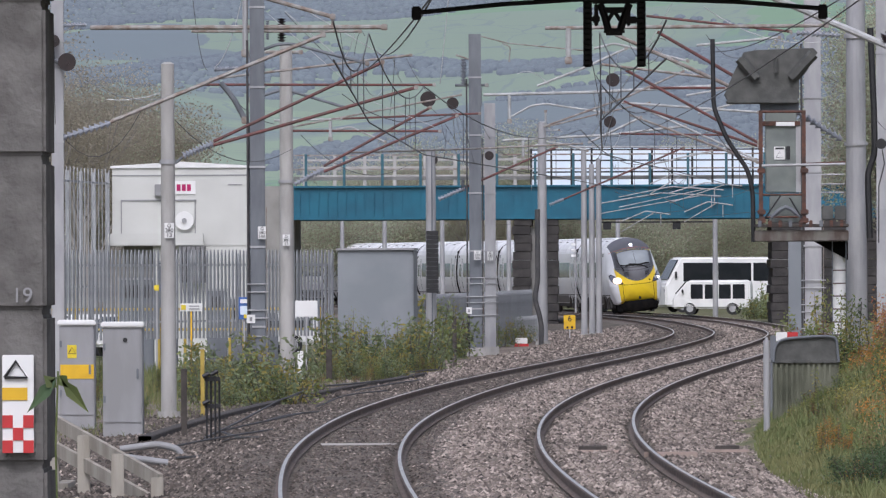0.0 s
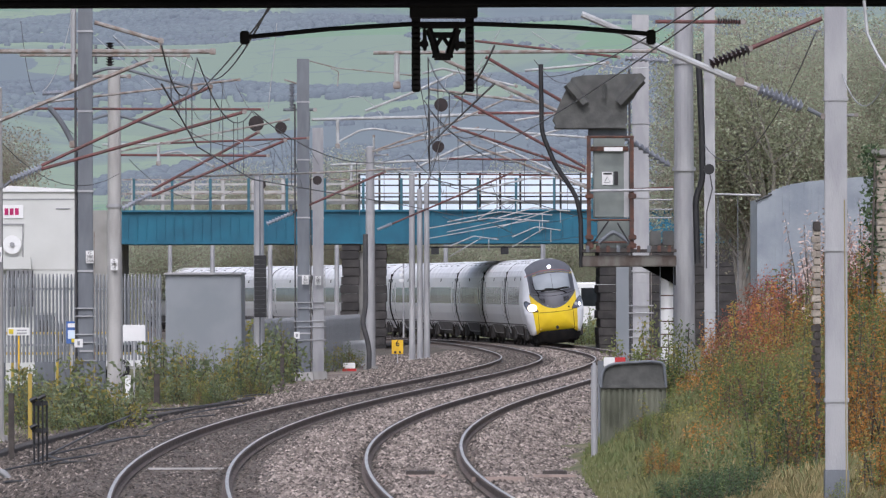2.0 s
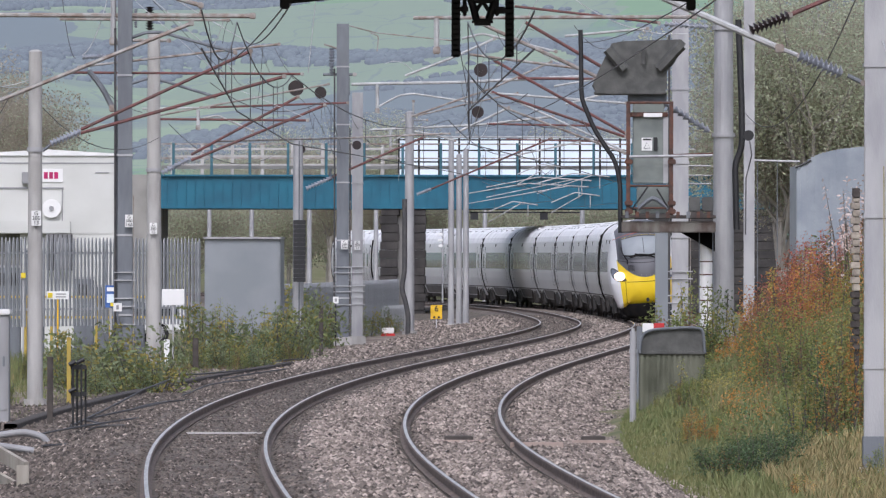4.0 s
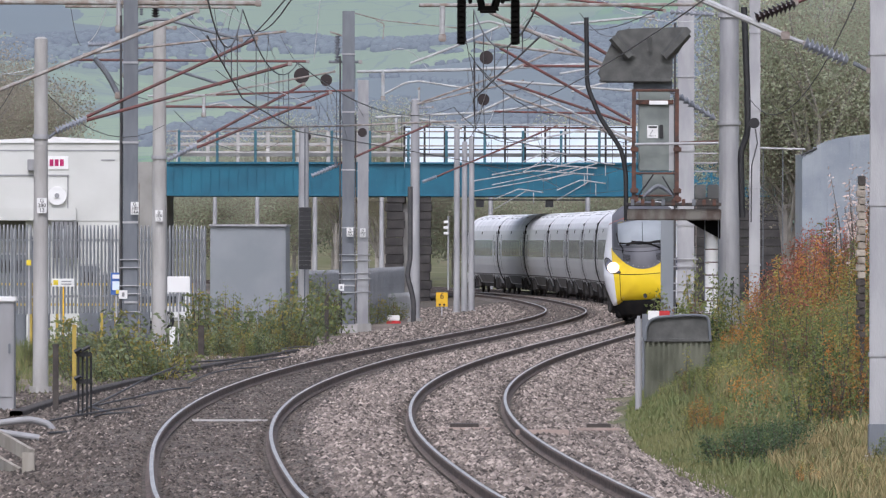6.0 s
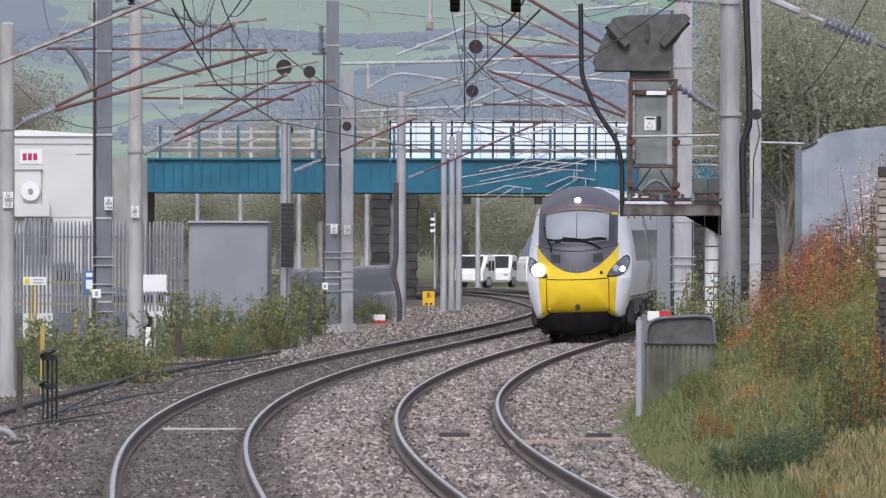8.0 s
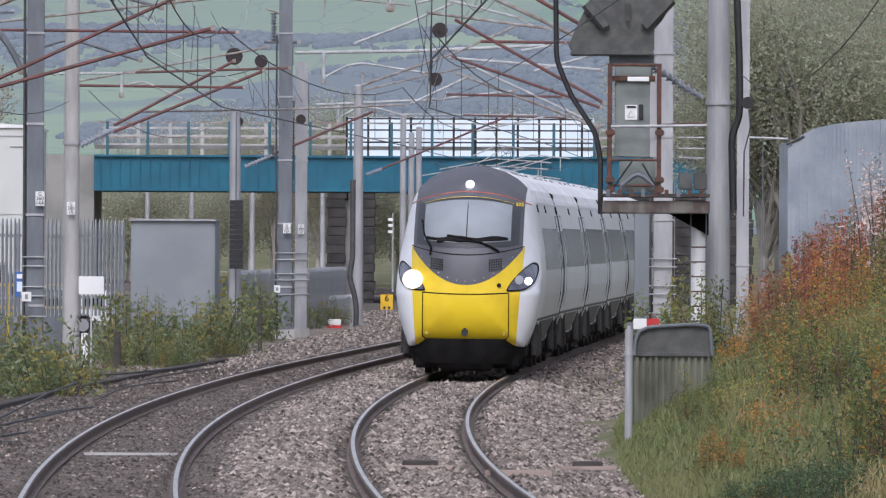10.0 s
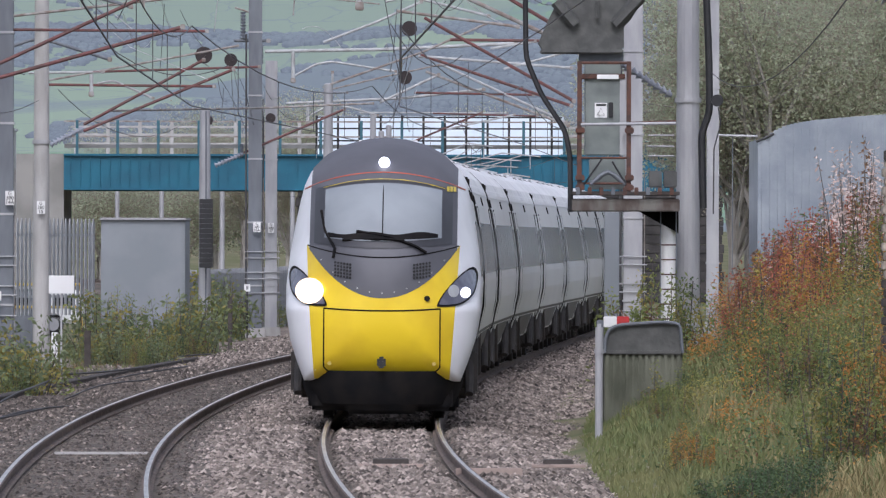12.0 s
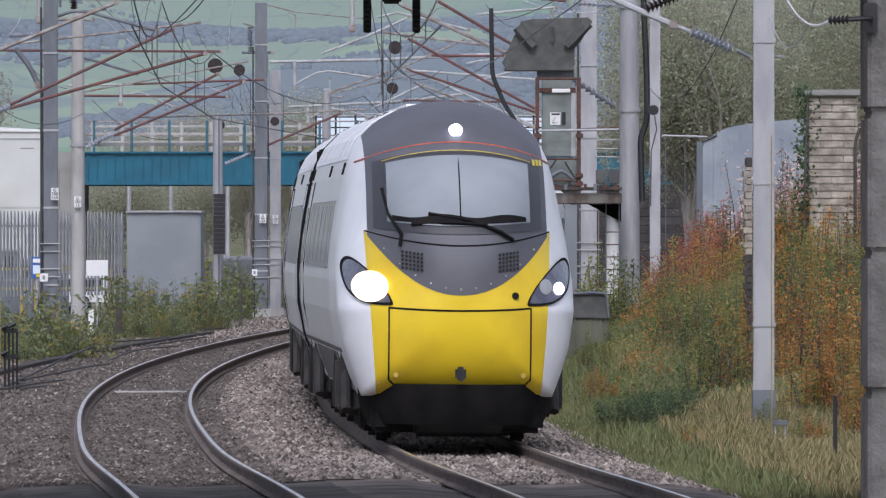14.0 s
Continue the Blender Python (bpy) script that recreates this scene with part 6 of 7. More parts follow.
for px in (1325, 1360, 1395):
    part("post", tube(B(), ((px - 784) * 285 / 16000, 285, 1.5), ((px - 784) * 285 / 16000, 285, 5.55), 0.014), "galv_dark", rl)
bp = thing("brick_pillar", "weathered buff brick pillar with stone cap and ivy", "pillar")
z, k = 1.0, 0
rnd = random.Random(4)
while z < 4.79:
    off = 0.0 if k % 2 else 0.2
    for i in range(3):
        a = max(7.70 + (i - 0.5 if k % 2 else i) * 0.4, 7.70)
        b = min(7.70 + (i + 0.5 if k % 2 else i + 1) * 0.4, 8.55)
        if b - a > 0.05:
            d = rnd.uniform(-0.012, 0.012)
            part("brick", box(B(), a + 0.006, 150 + d, z + 0.006, b - 0.006, 150.9, z + 0.119, 0.006), "brick", bp)
    z += 0.125
    k += 1
part("cap", box(B(), 7.62, 149.9, 4.78, 8.63, 151, 4.89, 0.02), "deck", bp)
part("core", box(B(), 7.72, 150.05, 0.5, 8.53, 150.88, 4.78), "deck", bp)
part("pipe", bent(B(), [(8.5, 149.95, 1.79), (8.5, 149.95, 3.95), (8.58, 149.95, 4.23)], 0.03), "wood_dark", bp)
te = thing("toothed_wall_end", "narrow stack of protruding buff stones on the bank", "masonry")
for i in range(21):
    w = 0.075 if i % 2 else 0.05
    zz = 1.23 + i * 0.105
    part("stone", box(B(), 5.73 - w, 128, zz + 0.006, 5.73 + 0.05, 128.3, zz + 0.10, 0.01), "brick" if i > 7 else "wood_dark", te)
part("cap", box(B(), 5.68, 127.98, 3.39, 5.78, 128.32, 3.53, 0.01), "wood_dark", te)
part("core", box(B(), 5.71, 128.05, 0.3, 5.77, 128.28, 3.39), "wood_dark", te)
gw = thing("mast_stay", "thin stay wire with a low bracket beside the mast", "stay wire")
part("wire", tube(B(), (5.40, 113, 3.69), (5.18, 108, -0.28), 0.008, n=5), "straw", gw)
part("bracket", box(B(), 5.19, 108, -0.05, 5.39, 108.1, 0.01, 0.005), "galv_dark", gw)
for px in (1558, 1576):
    part("leg", tube(B(), ((px - 784) * 108 / 16000, 108.05, -0.68), ((px - 784) * 108 / 16000, 108.05, -0.05), 0.015), "galv", gw)
part("mast_shoe", box(B(), 5.34 - 0.155, 113.84, -0.4, 5.34 + 0.155, 114.16, 0.30, 0.01), "galv_dark", gw)
ps = thing("black_post", "thin black post in the long grass", "post")
part("post", box(B(), 5.45, 98, -0.3, 5.50, 98.05, 0.51, 0.005), "black", ps)

# ---- left verge: cabinets, posts, signs, timber ramp ----
def trackside_cabinet(px0, px1, y, py0, label, band):
    x0, x1, z1 = (px0 - 784) * y / 16000, (px1 - 784) * y / 16000, 2.6 + (474 - py0) * y / 16000
    ob = thing("trackside_cabinet", label, "equipment cabinet", group="trackside cabinets")
    b = part("body", box(B(), x0, y, -0.4, x1, y + 0.6, z1, 0.015), "cabinet", ob)
    part("lid", box(B(), x0 - 0.03, y - 0.05, z1, x1 + 0.03, y + 0.65, z1 + 0.10, 0.02), "white_paint", ob, "white rain lid")
    part("door", box(B(), x0 + 0.04, y - 0.02, -0.15, x1 - 0.03, y, z1 - 0.06, 0.008), "cabinet", ob)
    part("handle", box(B(), x1 - 0.10, y - 0.06, z1 - 0.9, x1 - 0.06, y - 0.02, z1 - 0.72, 0.01), "galv_dark", ob)
    for z in (0.2, z1 - 0.4):
        part("hinge", box(B(), x0 + 0.01, y - 0.04, z, x0 + 0.05, y - 0.02, z + 0.12), "galv_dark", ob)
    if band:
        part("band", box(B(), x0 + 0.02, y - 0.03, z1 - 0.98, x1 - 0.01, y - 0.02, z1 - 0.72), "yellow", ob, "yellow band")
        part("warning_sign", box(B(), x0 + 0.15, y - 0.03, z1 - 0.60, x0 + 0.32, y - 0.02, z1 - 0.36), "line_yellow", ob, "yellow electric warning sign")
        bm = B()
        wire(bm, [(x0 + 0.17, y - 0.035, z1 - 0.52), (x0 + 0.235, y - 0.035, z1 - 0.40), (x0 + 0.30, y - 0.035, z1 - 0.52), (x0 + 0.17, y - 0.035, z1 - 0.52)], 0.008)
        part("triangle", bm, "black", ob)
    else:
        part("lock", disc(B(), ((x0 + x1) / 2 + 0.05, y - 0.03, z1 - 0.22), 0.04, 0.03), "black", ob)
    return ob


trackside_cabinet(-147, -85, 166, 580, "grey steel lineside cabinet with yellow band and warning sign", True)
trackside_cabinet(-70, 0, 158, 584, "plain grey steel lineside cabinet with white lid", False)


def stake(x, y, z0, z1, w, material, name, label):
    ob = thing(name, label, "post")
    part("post", box(B(), x - w / 2, y - w / 2, z0, x + w / 2, y + w / 2, z1, w * 0.12), material, ob)
    part("top", box(B(), x - w * 0.55, y - w * 0.55, z1 - 0.03, x + w * 0.55, y + w * 0.55, z1 + 0.02, w * 0.1), material, ob)
    return ob


stake(-6.88, 155, -0.4, 0.80, 0.10, "wood_dark", "timber_post", "dark weathered timber post on the verge")
stake(-7.62, 180, -0.4, 0.90, 0.08, "yellow_dull", "yellow_post", "yellow painted marker post in weeds")
stake(-3.78, 262, -0.4, 1.06, 0.12, "wood_dark", "timber_post", "dark weathered timber post on the verge")
stake(-6.57, 232, -0.5, 0.40, 0.15, "wood_dark", "timber_stub", "short dark timber stub post beside a mast")
stake(-7.18, 228, -0.5, 0.40, 0.14, "white_paint", "white_stub", "short white marker stub in the grass")
rk = thing("rod_rack", "black frame of upright rods beside the ballast", "rack")
for i, px in enumerate((114, 121, 129, 136)):
    part("rod", tube(B(), ((px - 784) * 150 / 16000, 150 + 0.1 * (i % 2), -0.35), ((px - 784) * 150 / 16000, 150 + 0.1 * (i % 2), 0.82 - 0.03 * i), 0.018, n=8), "black", rk)
for py in (672, 720):
    part("crossbar", box(B(), -6.32, 150, 2.6 + (474 - py - 8) * 150 / 16000, -6.06, 150.1, 2.6 + (474 - py) * 150 / 16000, 0.01), "black", rk)
for px, py in ((113, 672), (128, 668), (113, 720)):
    part("cup", tube(B(), ((px - 790) * 150 / 16000, 149.95, 2.6 + (474 - py) * 150 / 16000), ((px - 778) * 150 / 16000, 149.95, 2.6 + (474 - py + 6) * 150 / 16000), 0.035), "black", rk)


def post_sign(px, py, w, h, y, material, label, post="galv", bars=()):
    x, z = (px - 784) * y / 16000, 2.6 + (474 - py) * y / 16000
    ob = thing("sign", label, "sign")
    part("panel", box(B(), x - w / 2, y - 0.03, z - h / 2, x + w / 2, y, z + h / 2, 0.006), material, ob)
    part("post", box(B(), x - 0.02, y, -0.4, x + 0.02, y + 0.04, z + h / 2), post, ob)
    for dx, dz, bw, bh, mm in bars:
        part("printing", box(B(), x + dx - bw / 2, y - 0.04, z + dz - bh / 2, x + dx + bw / 2, y - 0.03, z + dz + bh / 2), mm, ob)
    return ob


post_sign(291, 552, 0.56, 0.40, 226, "white_paint", "blank white board on a galvanised post", "galv")
post_sign(87, 549, 0.55, 0.2, 227, "white_paint", "white warning board with yellow symbol on yellow rail", "yellow", [(-0.19, 0, 0.12, 0.12, "line_yellow"), (0.08, 0.03, 0.25, 0.03, "cabinet"), (0.08, -0.04, 0.25, 0.03, "cabinet")])
post_sign(181, 551, 0.28, 0.56, 227.2, "blue", "blue notice board on the palisade fence", "galv", [(0, 0.18, 0.2, 0.1, "white_paint"), (0, -0.05, 0.2, 0.22, "pale_panel"), (0.04, -0.2, 0.1, 0.1, "line_yellow")])
post_sign(26, 514, 0.12, 0.14, 227.2, "line_yellow", "small yellow hazard sign on the fence", "galv")
post_sign(193, 570, 0.2, 0.2, 214.5, "white_paint", "small white plate on the dark mast", "galv_dark", [(0, 0, 0.06, 0.1, "cabinet")])
post_sign(579, 557, 0.18, 0.22, 292, "white_paint", "small white plate on a black stake", "black", [(0, 0, 0.07, 0.1, "cabinet")])
six = post_sign(757, 578, 0.46, 0.56, 358, "yellow", "yellow speed board with a black figure and two dots", "galv")
flat_text("figure", "6", 0.34, Matrix.Translation((-0.60, 357.95, 0.41)) @ Euler((radians(90), 0, 0)).to_matrix().to_4x4(), "black", six)
for dx in (-0.09, 0.09):
    part("dot", disc(B(), (-0.60 + dx, 357.95, 0.07), 0.045, 0.02), "black", six)
rw = thing("red_white_block", "small red and white stop block beside the track", "marker")
part("block", box(B(), -2.54, 330, -0.33, -2.10, 330.3, -0.12, 0.02), "white_paint", rw)
part("stripe", box(B(), -2.58, 329.95, -0.49, -2.06, 330.35, -0.33, 0.02), "red", rw)
for px in (661, 672, 683):
    part("leg", tube(B(), ((px - 784) * 330 / 16000, 330.1, -0.4), ((px - 784) * 330 / 16000, 330.1, -0.41), 0.03), "red", rw)
yr = thing("yellow_guard_rail", "yellow painted guard rails inside the compound", "railing")
for py in (552, 588):
    part("rail", tube(B(), (-14.57, 247, 2.6 + (474 - py) * 247 / 16000), (-7.19, 247, 2.6 + (474 - py) * 247 / 16000), 0.035), "yellow_dull", yr)
for px in (-120, -40, 30, 76, 155, 180, 318):
    part("post", tube(B(), ((px - 784) * 247 / 16000, 247, -0.4), ((px - 784) * 247 / 16000, 247, 1.43), 0.04), "yellow_dull", yr)
wl = thing("weight_stack", "black stack of balance weights hung on the mast", "balance weights")
for i in range(14):
    part("weight", box(B(), -4.57, 261, 1.77 + i * 0.128, -4.22, 261.3, 1.77 + i * 0.128 + 0.122, 0.01), "black", wl)
part("rod", tube(B(), (-4.41, 261.4, 5.85), (-4.41, 261.4, -0.28), 0.02), "galv_dark", wl)

# timber ramp, sign and pipes beside the abutment
rp = thing("timber_ramp", "weathered grey timber handrail ramp by the abutment", "ramp")
for a, b in (((-7.29, 118, 0.77), (-5.36, 114, -0.12)), ((-7.29, 118, 0.42), (-5.51, 114, -0.36))):
    a, b = Vector(a), Vector(b)
    m = Matrix.Translation((a + b) / 2) @ (b - a).to_track_quat('X', 'Z').to_matrix().to_4x4()
    bm = B()
    bmesh.ops.create_cube(bm, size=1, matrix=m @ Matrix.Diagonal(((b - a).length, 0.06, 0.17, 1)))
    part("rail", bm, "wood", rp)
for px, y, py in ((-200, 118, 722), (-160, 117, 745), (-105, 116, 775), (-45, 114, 808), (25, 112, 850)):
    part("post", box(B(), (px - 795) * y / 16000, y + 0.03, -0.5, (px - 773) * y / 16000, y + 0.14, 2.6 + (474 - py) * y / 16000, 0.008), "wood", rp)
for i in range(8):
    x = -7.36 + i * 0.2
    part("board", box(B(), x, 118.2, 0.35 - i * 0.1 - 0.5, x + 0.19, 120, 0.40 - i * 0.1 - 0.45, 0.006), "wood", rp)
ws = thing("warning_board", "white board with orange triangle and red checks", "sign")
sx = -4.64
part("panel", box(B(), sx, 71.92, 1.11, sx + 0.25, 71.96, 1.89, 0.005), "white_paint", ws)
bm = B()
wire(bm, [(sx + 0.02, 71.90, 1.71), (sx + 0.11, 71.90, 1.84), (sx + 0.20, 71.90, 1.71), (sx + 0.02, 71.90, 1.71)], 0.014)
part("triangle", bm, "black", ws)
part("orange_field", box(B(), sx + 0.0, 71.91, 1.53, sx + 0.20, 71.92, 1.63), "yellow", ws)
for i in range(3):
    for j in range(3):
        if (i + j) % 2 == 0:
            part("check", box(B(), sx + i * 0.083, 71.91, 1.11 + j * 0.10, sx + (i + 1) * 0.083, 71.92, 1.11 + (j + 1) * 0.10), "red", ws)
flat_text("painted_number", "19", 0.17, Matrix.Translation((-4.48, 71.96, 2.36)) @ Euler((radians(90), 0, 0)).to_matrix().to_4x4(), "cabinet", bpy.data.objects["abutment_left"])
for pts, r, lab in (([(-7.21, 140, -0.25), (-6.60, 140, -0.17), (-6.32, 140, -0.25), (-6.25, 140, -0.36)], 0.055, "ribbed grey cable pipe end"), ([(-6.80, 132, -0.19), (-6.22, 132, -0.27), (-6.10, 132, -0.29)], 0.05, "pale grey cable pipe end")):
    pi = thing("cable_pipe", lab + " lying on the verge", "pipe")
    part("pipe", bent(B(), pts, r, 12), "cabinet", pi)
for pts in ([(-6.11, 135, -0.28), (-5.11, 140, -0.25), (-4.35, 150, -0.17)], [(-6.32, 150, -0.27), (-6.05, 178, -0.08), (-5.90, 195, -0.03), (-4.66, 205, -0.04)], [(-6.12, 152, -0.21), (-4.58, 140, -0.25), (-3.59, 142, -0.20)], [(-3.08, 300, -0.44), (-0.48, 320, -0.36), (0.33, 330, -0.37)]):
    cb = thing("ground_cable", "thin dark cable lying across the ballast shoulder", "cable")
    part("cable", wire(B(), [p for a, b in zip(pts, pts[1:]) for p in sag(a, b, 0.02, 4)], 0.02, 5), "cable", cb)
# two dark blocks fill in for dark recesses; the pink one is a plank
for px, py, y, w, d in ((797, 790, 131, 0.42, 0.5), (935, 800, 127, 0.75, 0.1), (1035, 800, 131, 0.35, 0.3)):
    tb = thing("timber_block", "short block between the rails, a plank or a dark recess filler", "timber")
    part("block", box(B(), (px - 784) * y / 16000 - w / 2, y, -0.14, (px - 784) * y / 16000 + w / 2, y + d, -0.05, 0.01), "wood_pink" if w > 0.6 else "wood_dark", tb)
    if w < 0.6:
        part("plank", box(B(), (px - 784) * y / 16000 - w * 0.9, y - 0.25, -0.14, (px - 784) * y / 16000 + w * 0.9, y - 0.1, -0.10, 0.005), "wood_pink", tb, "pinkish plank")
for x, y, dx, dy in ((-6.5, 143, 1.3, 9), (-6.3, 156, 1.1, 12), (-6.0, 166, 1.5, 6), (-5.9, 148, 1.0, -4), (-5.6, 184, 1.2, 14), (-5.2, 206, 1.3, 10), (-4.9, 228, 1.0, 9), (4.35, 140, -0.9, 6), (4.2, 146, -0.7, -4)):
    cb = thing("ground_cable", "thin dark cable end lying loose on the ballast", "cable")
    h = -0.30 if x < 0 else -0.27
    part("cable", wire(B(), [(x + dx * t + 0.12 * math.sin(t * 5 + y), y + dy * t, h + 0.13 * t + 0.05 * math.sin(t * 3.14)) for t in [i / 10 for i in range(11)]], 0.017, 5), "cable", cb)
rod = thing("signal_rod", "pale pinkish rods crossing under the rails", "rods")
for k in range(3):
    part("rod", tube(B(), (-4.01, 136 + k * 0.45, -0.115), (-2.86, 136.1 + k * 0.4, -0.115), 0.007, n=6), "conc", rod)


# ---- parked vehicles beyond the line ----
def vehicle(name, x, y, length, h, w, label, category, screens, glass_from, glass_to, ang=0.0, material="white_paint"):
    """Side-on vehicle of rounded body, glazing, wheels and lamps; origin on the ground at the middle."""
    ob = thing(name, label, category, Matrix.Translation((x, y, -0.32)) @ Matrix.Rotation(radians(ang), 4, 'Z'))
    l = length / 2
    bm = B()
    prof = [(-l, 0.35), (l, 0.35), (l, h * 0.92), (l - 0.15, h), (-l + 0.9, h), (-l + 0.25, h * 0.62), (-l, h * 0.5)]
    v = [bm.verts.new((px, -w / 2, pz)) for px, pz in prof]
    g = bmesh.ops.extrude_face_region(bm, geom=[bm.faces.new(v)])
    bmesh.ops.translate(bm, vec=(0, w, 0), verts=[q for q in g["geom"] if isinstance(q, bmesh.types.BMVert)])
    bmesh.ops.bevel(bm, geom=list(bm.edges), offset=0.1, segments=3, affect='EDGES')
    bmesh.ops.recalc_face_normals(bm, faces=bm.faces)
    part("body", bm, material, ob)
    n = screens
    a = -l + 1.0
    step = (l - 0.25 - a) / n
    for i in range(n):
        part("side_window", box(B(), a + i * step + 0.05, -w / 2 - 0.012, h * glass_from, a + (i + 1) * step - 0.05, -w / 2 + 0.02, h * glass_to, 0.02), "glass_dark", ob)
    bm = B()
    v = [bm.verts.new(p) for p in ((-l + 0.20, -w / 2 + 0.15, h * 0.60), (-l + 0.20, w / 2 - 0.15, h * 0.60), (-l + 0.80, w / 2 - 0.2, h * 0.95), (-l + 0.80, -w / 2 + 0.2, h * 0.95))]
    bm.faces.new(v)
    g = bmesh.ops.extrude_face_region(bm, geom=bm.faces[:])
    bmesh.ops.translate(bm, vec=(-0.06, 0, 0.02), verts=[q for q in g["geom"] if isinstance(q, bmesh.types.BMVert)])
    bmesh.ops.recalc_face_normals(bm, faces=bm.faces)
    part("windscreen", bm, "glass_dark", ob)
    for wx in (-l + 1.0, l - 1.0):
        for s in (-1, 1):
            wh = part("wheel", disc(B(), (wx, s * (w / 2 - 0.12), 0.34), 0.34, 0.24, 'Y', 20), "black", ob)
            part("rim", disc(B(), (wx, s * (w / 2 - 0.0), 0.34), 0.19, 0.03, 'Y', 16), "galv", wh)
    for s in (-1, 1):
        part("headlight", box(B(), -l - 0.02, s * w * 0.36 - 0.12, h * 0.36, -l + 0.05, s * w * 0.36 + 0.12, h * 0.43, 0.02), "tube_light", ob)
    part("mirror", box(B(), -l + 0.55, -w / 2 - 0.2, h * 0.62, -l + 0.65, -w / 2 - 0.02, h * 0.74, 0.03), "black", ob)
    return ob


vehicle("touring_coach", 8.23, 535, 7.6, 3.25, 2.5, "white touring coach with dark side glass parked", "coach", 3, 0.56, 0.90, 12)
vehicle("minibus", 7.18, 508, 4.4, 1.95, 1.9, "white minibus with dark windows parked beside a coach", "van", 4, 0.46, 0.88, -6)
vehicle("van", 1.84, 545, 2.4, 1.95, 1.8, "white van parked beyond the curve", "van", 2, 0.52, 0.82, 70)
vehicle("van", 3.31, 552, 2.6, 1.95, 1.8, "white van parked beyond the curve", "van", 2, 0.52, 0.82, 80)
for px, y in ((-20, 285), (95, 288), (225, 290), (-110, 290)):
    vehicle("car", (px - 784) * y / 16000, y, 2.9, 1.35, 1.7, "white car parked behind the palisade fence", "car", 2, 0.60, 0.88, 25)
lamp = thing("floodlight_pole", "slim pole with small white floodlights", "lamp post")
part("pole", tube(B(), (-0.48, 480, -0.3), (-0.48, 480, 3.92), 0.05), "galv", lamp)
for dz in (0.1, 0.4, 0.7):
    part("floodlight", box(B(), -0.72, 479.9, 3.62 - dz, -0.48, 480, 3.62 - dz + 0.15, 0.02), "white_paint", lamp)


# ---- plants ----
def leaf_mesh(name, n, shape, size, material, seed, droop=0.3, slim=0.3):
    """Many small leaves spread by shape(rnd) -> (x, y, z)."""
    rnd = random.Random(seed)
    vs, fs = [], []
    for _ in range(n):
        x, y, z = shape(rnd)
        s = size * rnd.uniform(0.6, 1.4)
        d = Vector((rnd.gauss(0, 1), rnd.gauss(0, 1), rnd.gauss(-droop, 0.7) if droop >= 0 else rnd.gauss(-droop, 0.8))).normalized()
        e = d.cross(Vector((rnd.gauss(0, 1), rnd.gauss(0, 1), rnd.gauss(0, 1)))).normalized()
        p = Vector((x, y, z))
        k = len(vs)
        vs += [p, p + d * s * 0.5 + e * s * slim, p + d * s, p + d * s * 0.5 - e * s * slim]
        fs.append((k, k + 1, k + 2, k + 3))
    me = bpy.data.meshes.new(name)
    me.from_pydata([tuple(v) for v in vs], [], fs)
    me.materials.append(M[material])
    return me


def shrub(h, r, leaves, size, mats, seed, label, stems=14, upright=1.0, tight=0.07, slim=0.2):
    """A clump of upright stems, each with its own leaf colour."""
    rnd = random.Random(seed)
    ob = thing("shrub", label, "shrub")
    bm = B()
    tips = []
    names = [m for m, share in mats for _ in range(max(int(share * stems), 1))]
    for i in range(stems):
        a = rnd.uniform(0, 6.28)
        q = r * math.sqrt(rnd.random())
        base = Vector((math.cos(a) * q * upright, math.sin(a) * q * upright, -0.15))
        tip = Vector((math.cos(a) * q + rnd.gauss(0, 0.10), math.sin(a) * q + rnd.gauss(0, 0.10), h * rnd.uniform(0.5, 1.0) * (1 - 0.35 * (q / r) ** 2)))
        tips.append((base, tip, names[i % len(names)]))
        m1 = base.lerp(tip, 0.6) + Vector((rnd.gauss(0, 0.03), rnd.gauss(0, 0.03), 0))
        tube(bm, base, m1, 0.012, 0.008, 4)
        tube(bm, m1, tip, 0.008, 0.002, 4)
    part("stem", bm, "twig", ob)
    for j, mm in enumerate(sorted({n for _, _, n in tips})):
        own = [(b, t) for b, t, n in tips if n == mm]

        def shape(q):
            b, t = q.choice(own)
            k = q.random() ** 0.75
            s = tight * (1.5 - k)
            p = b.lerp(t, 0.12 + 0.88 * k)
            return (p.x + q.gauss(0, s), p.y + q.gauss(0, s), max(p.z + q.gauss(0, 0.05), -0.05))
        o = new("foliage", leaf_mesh("foliage", int(leaves * len(own) / stems), shape, size, mm, seed * 7 + j, 0.3, slim))
        o.parent = ob
    return ob


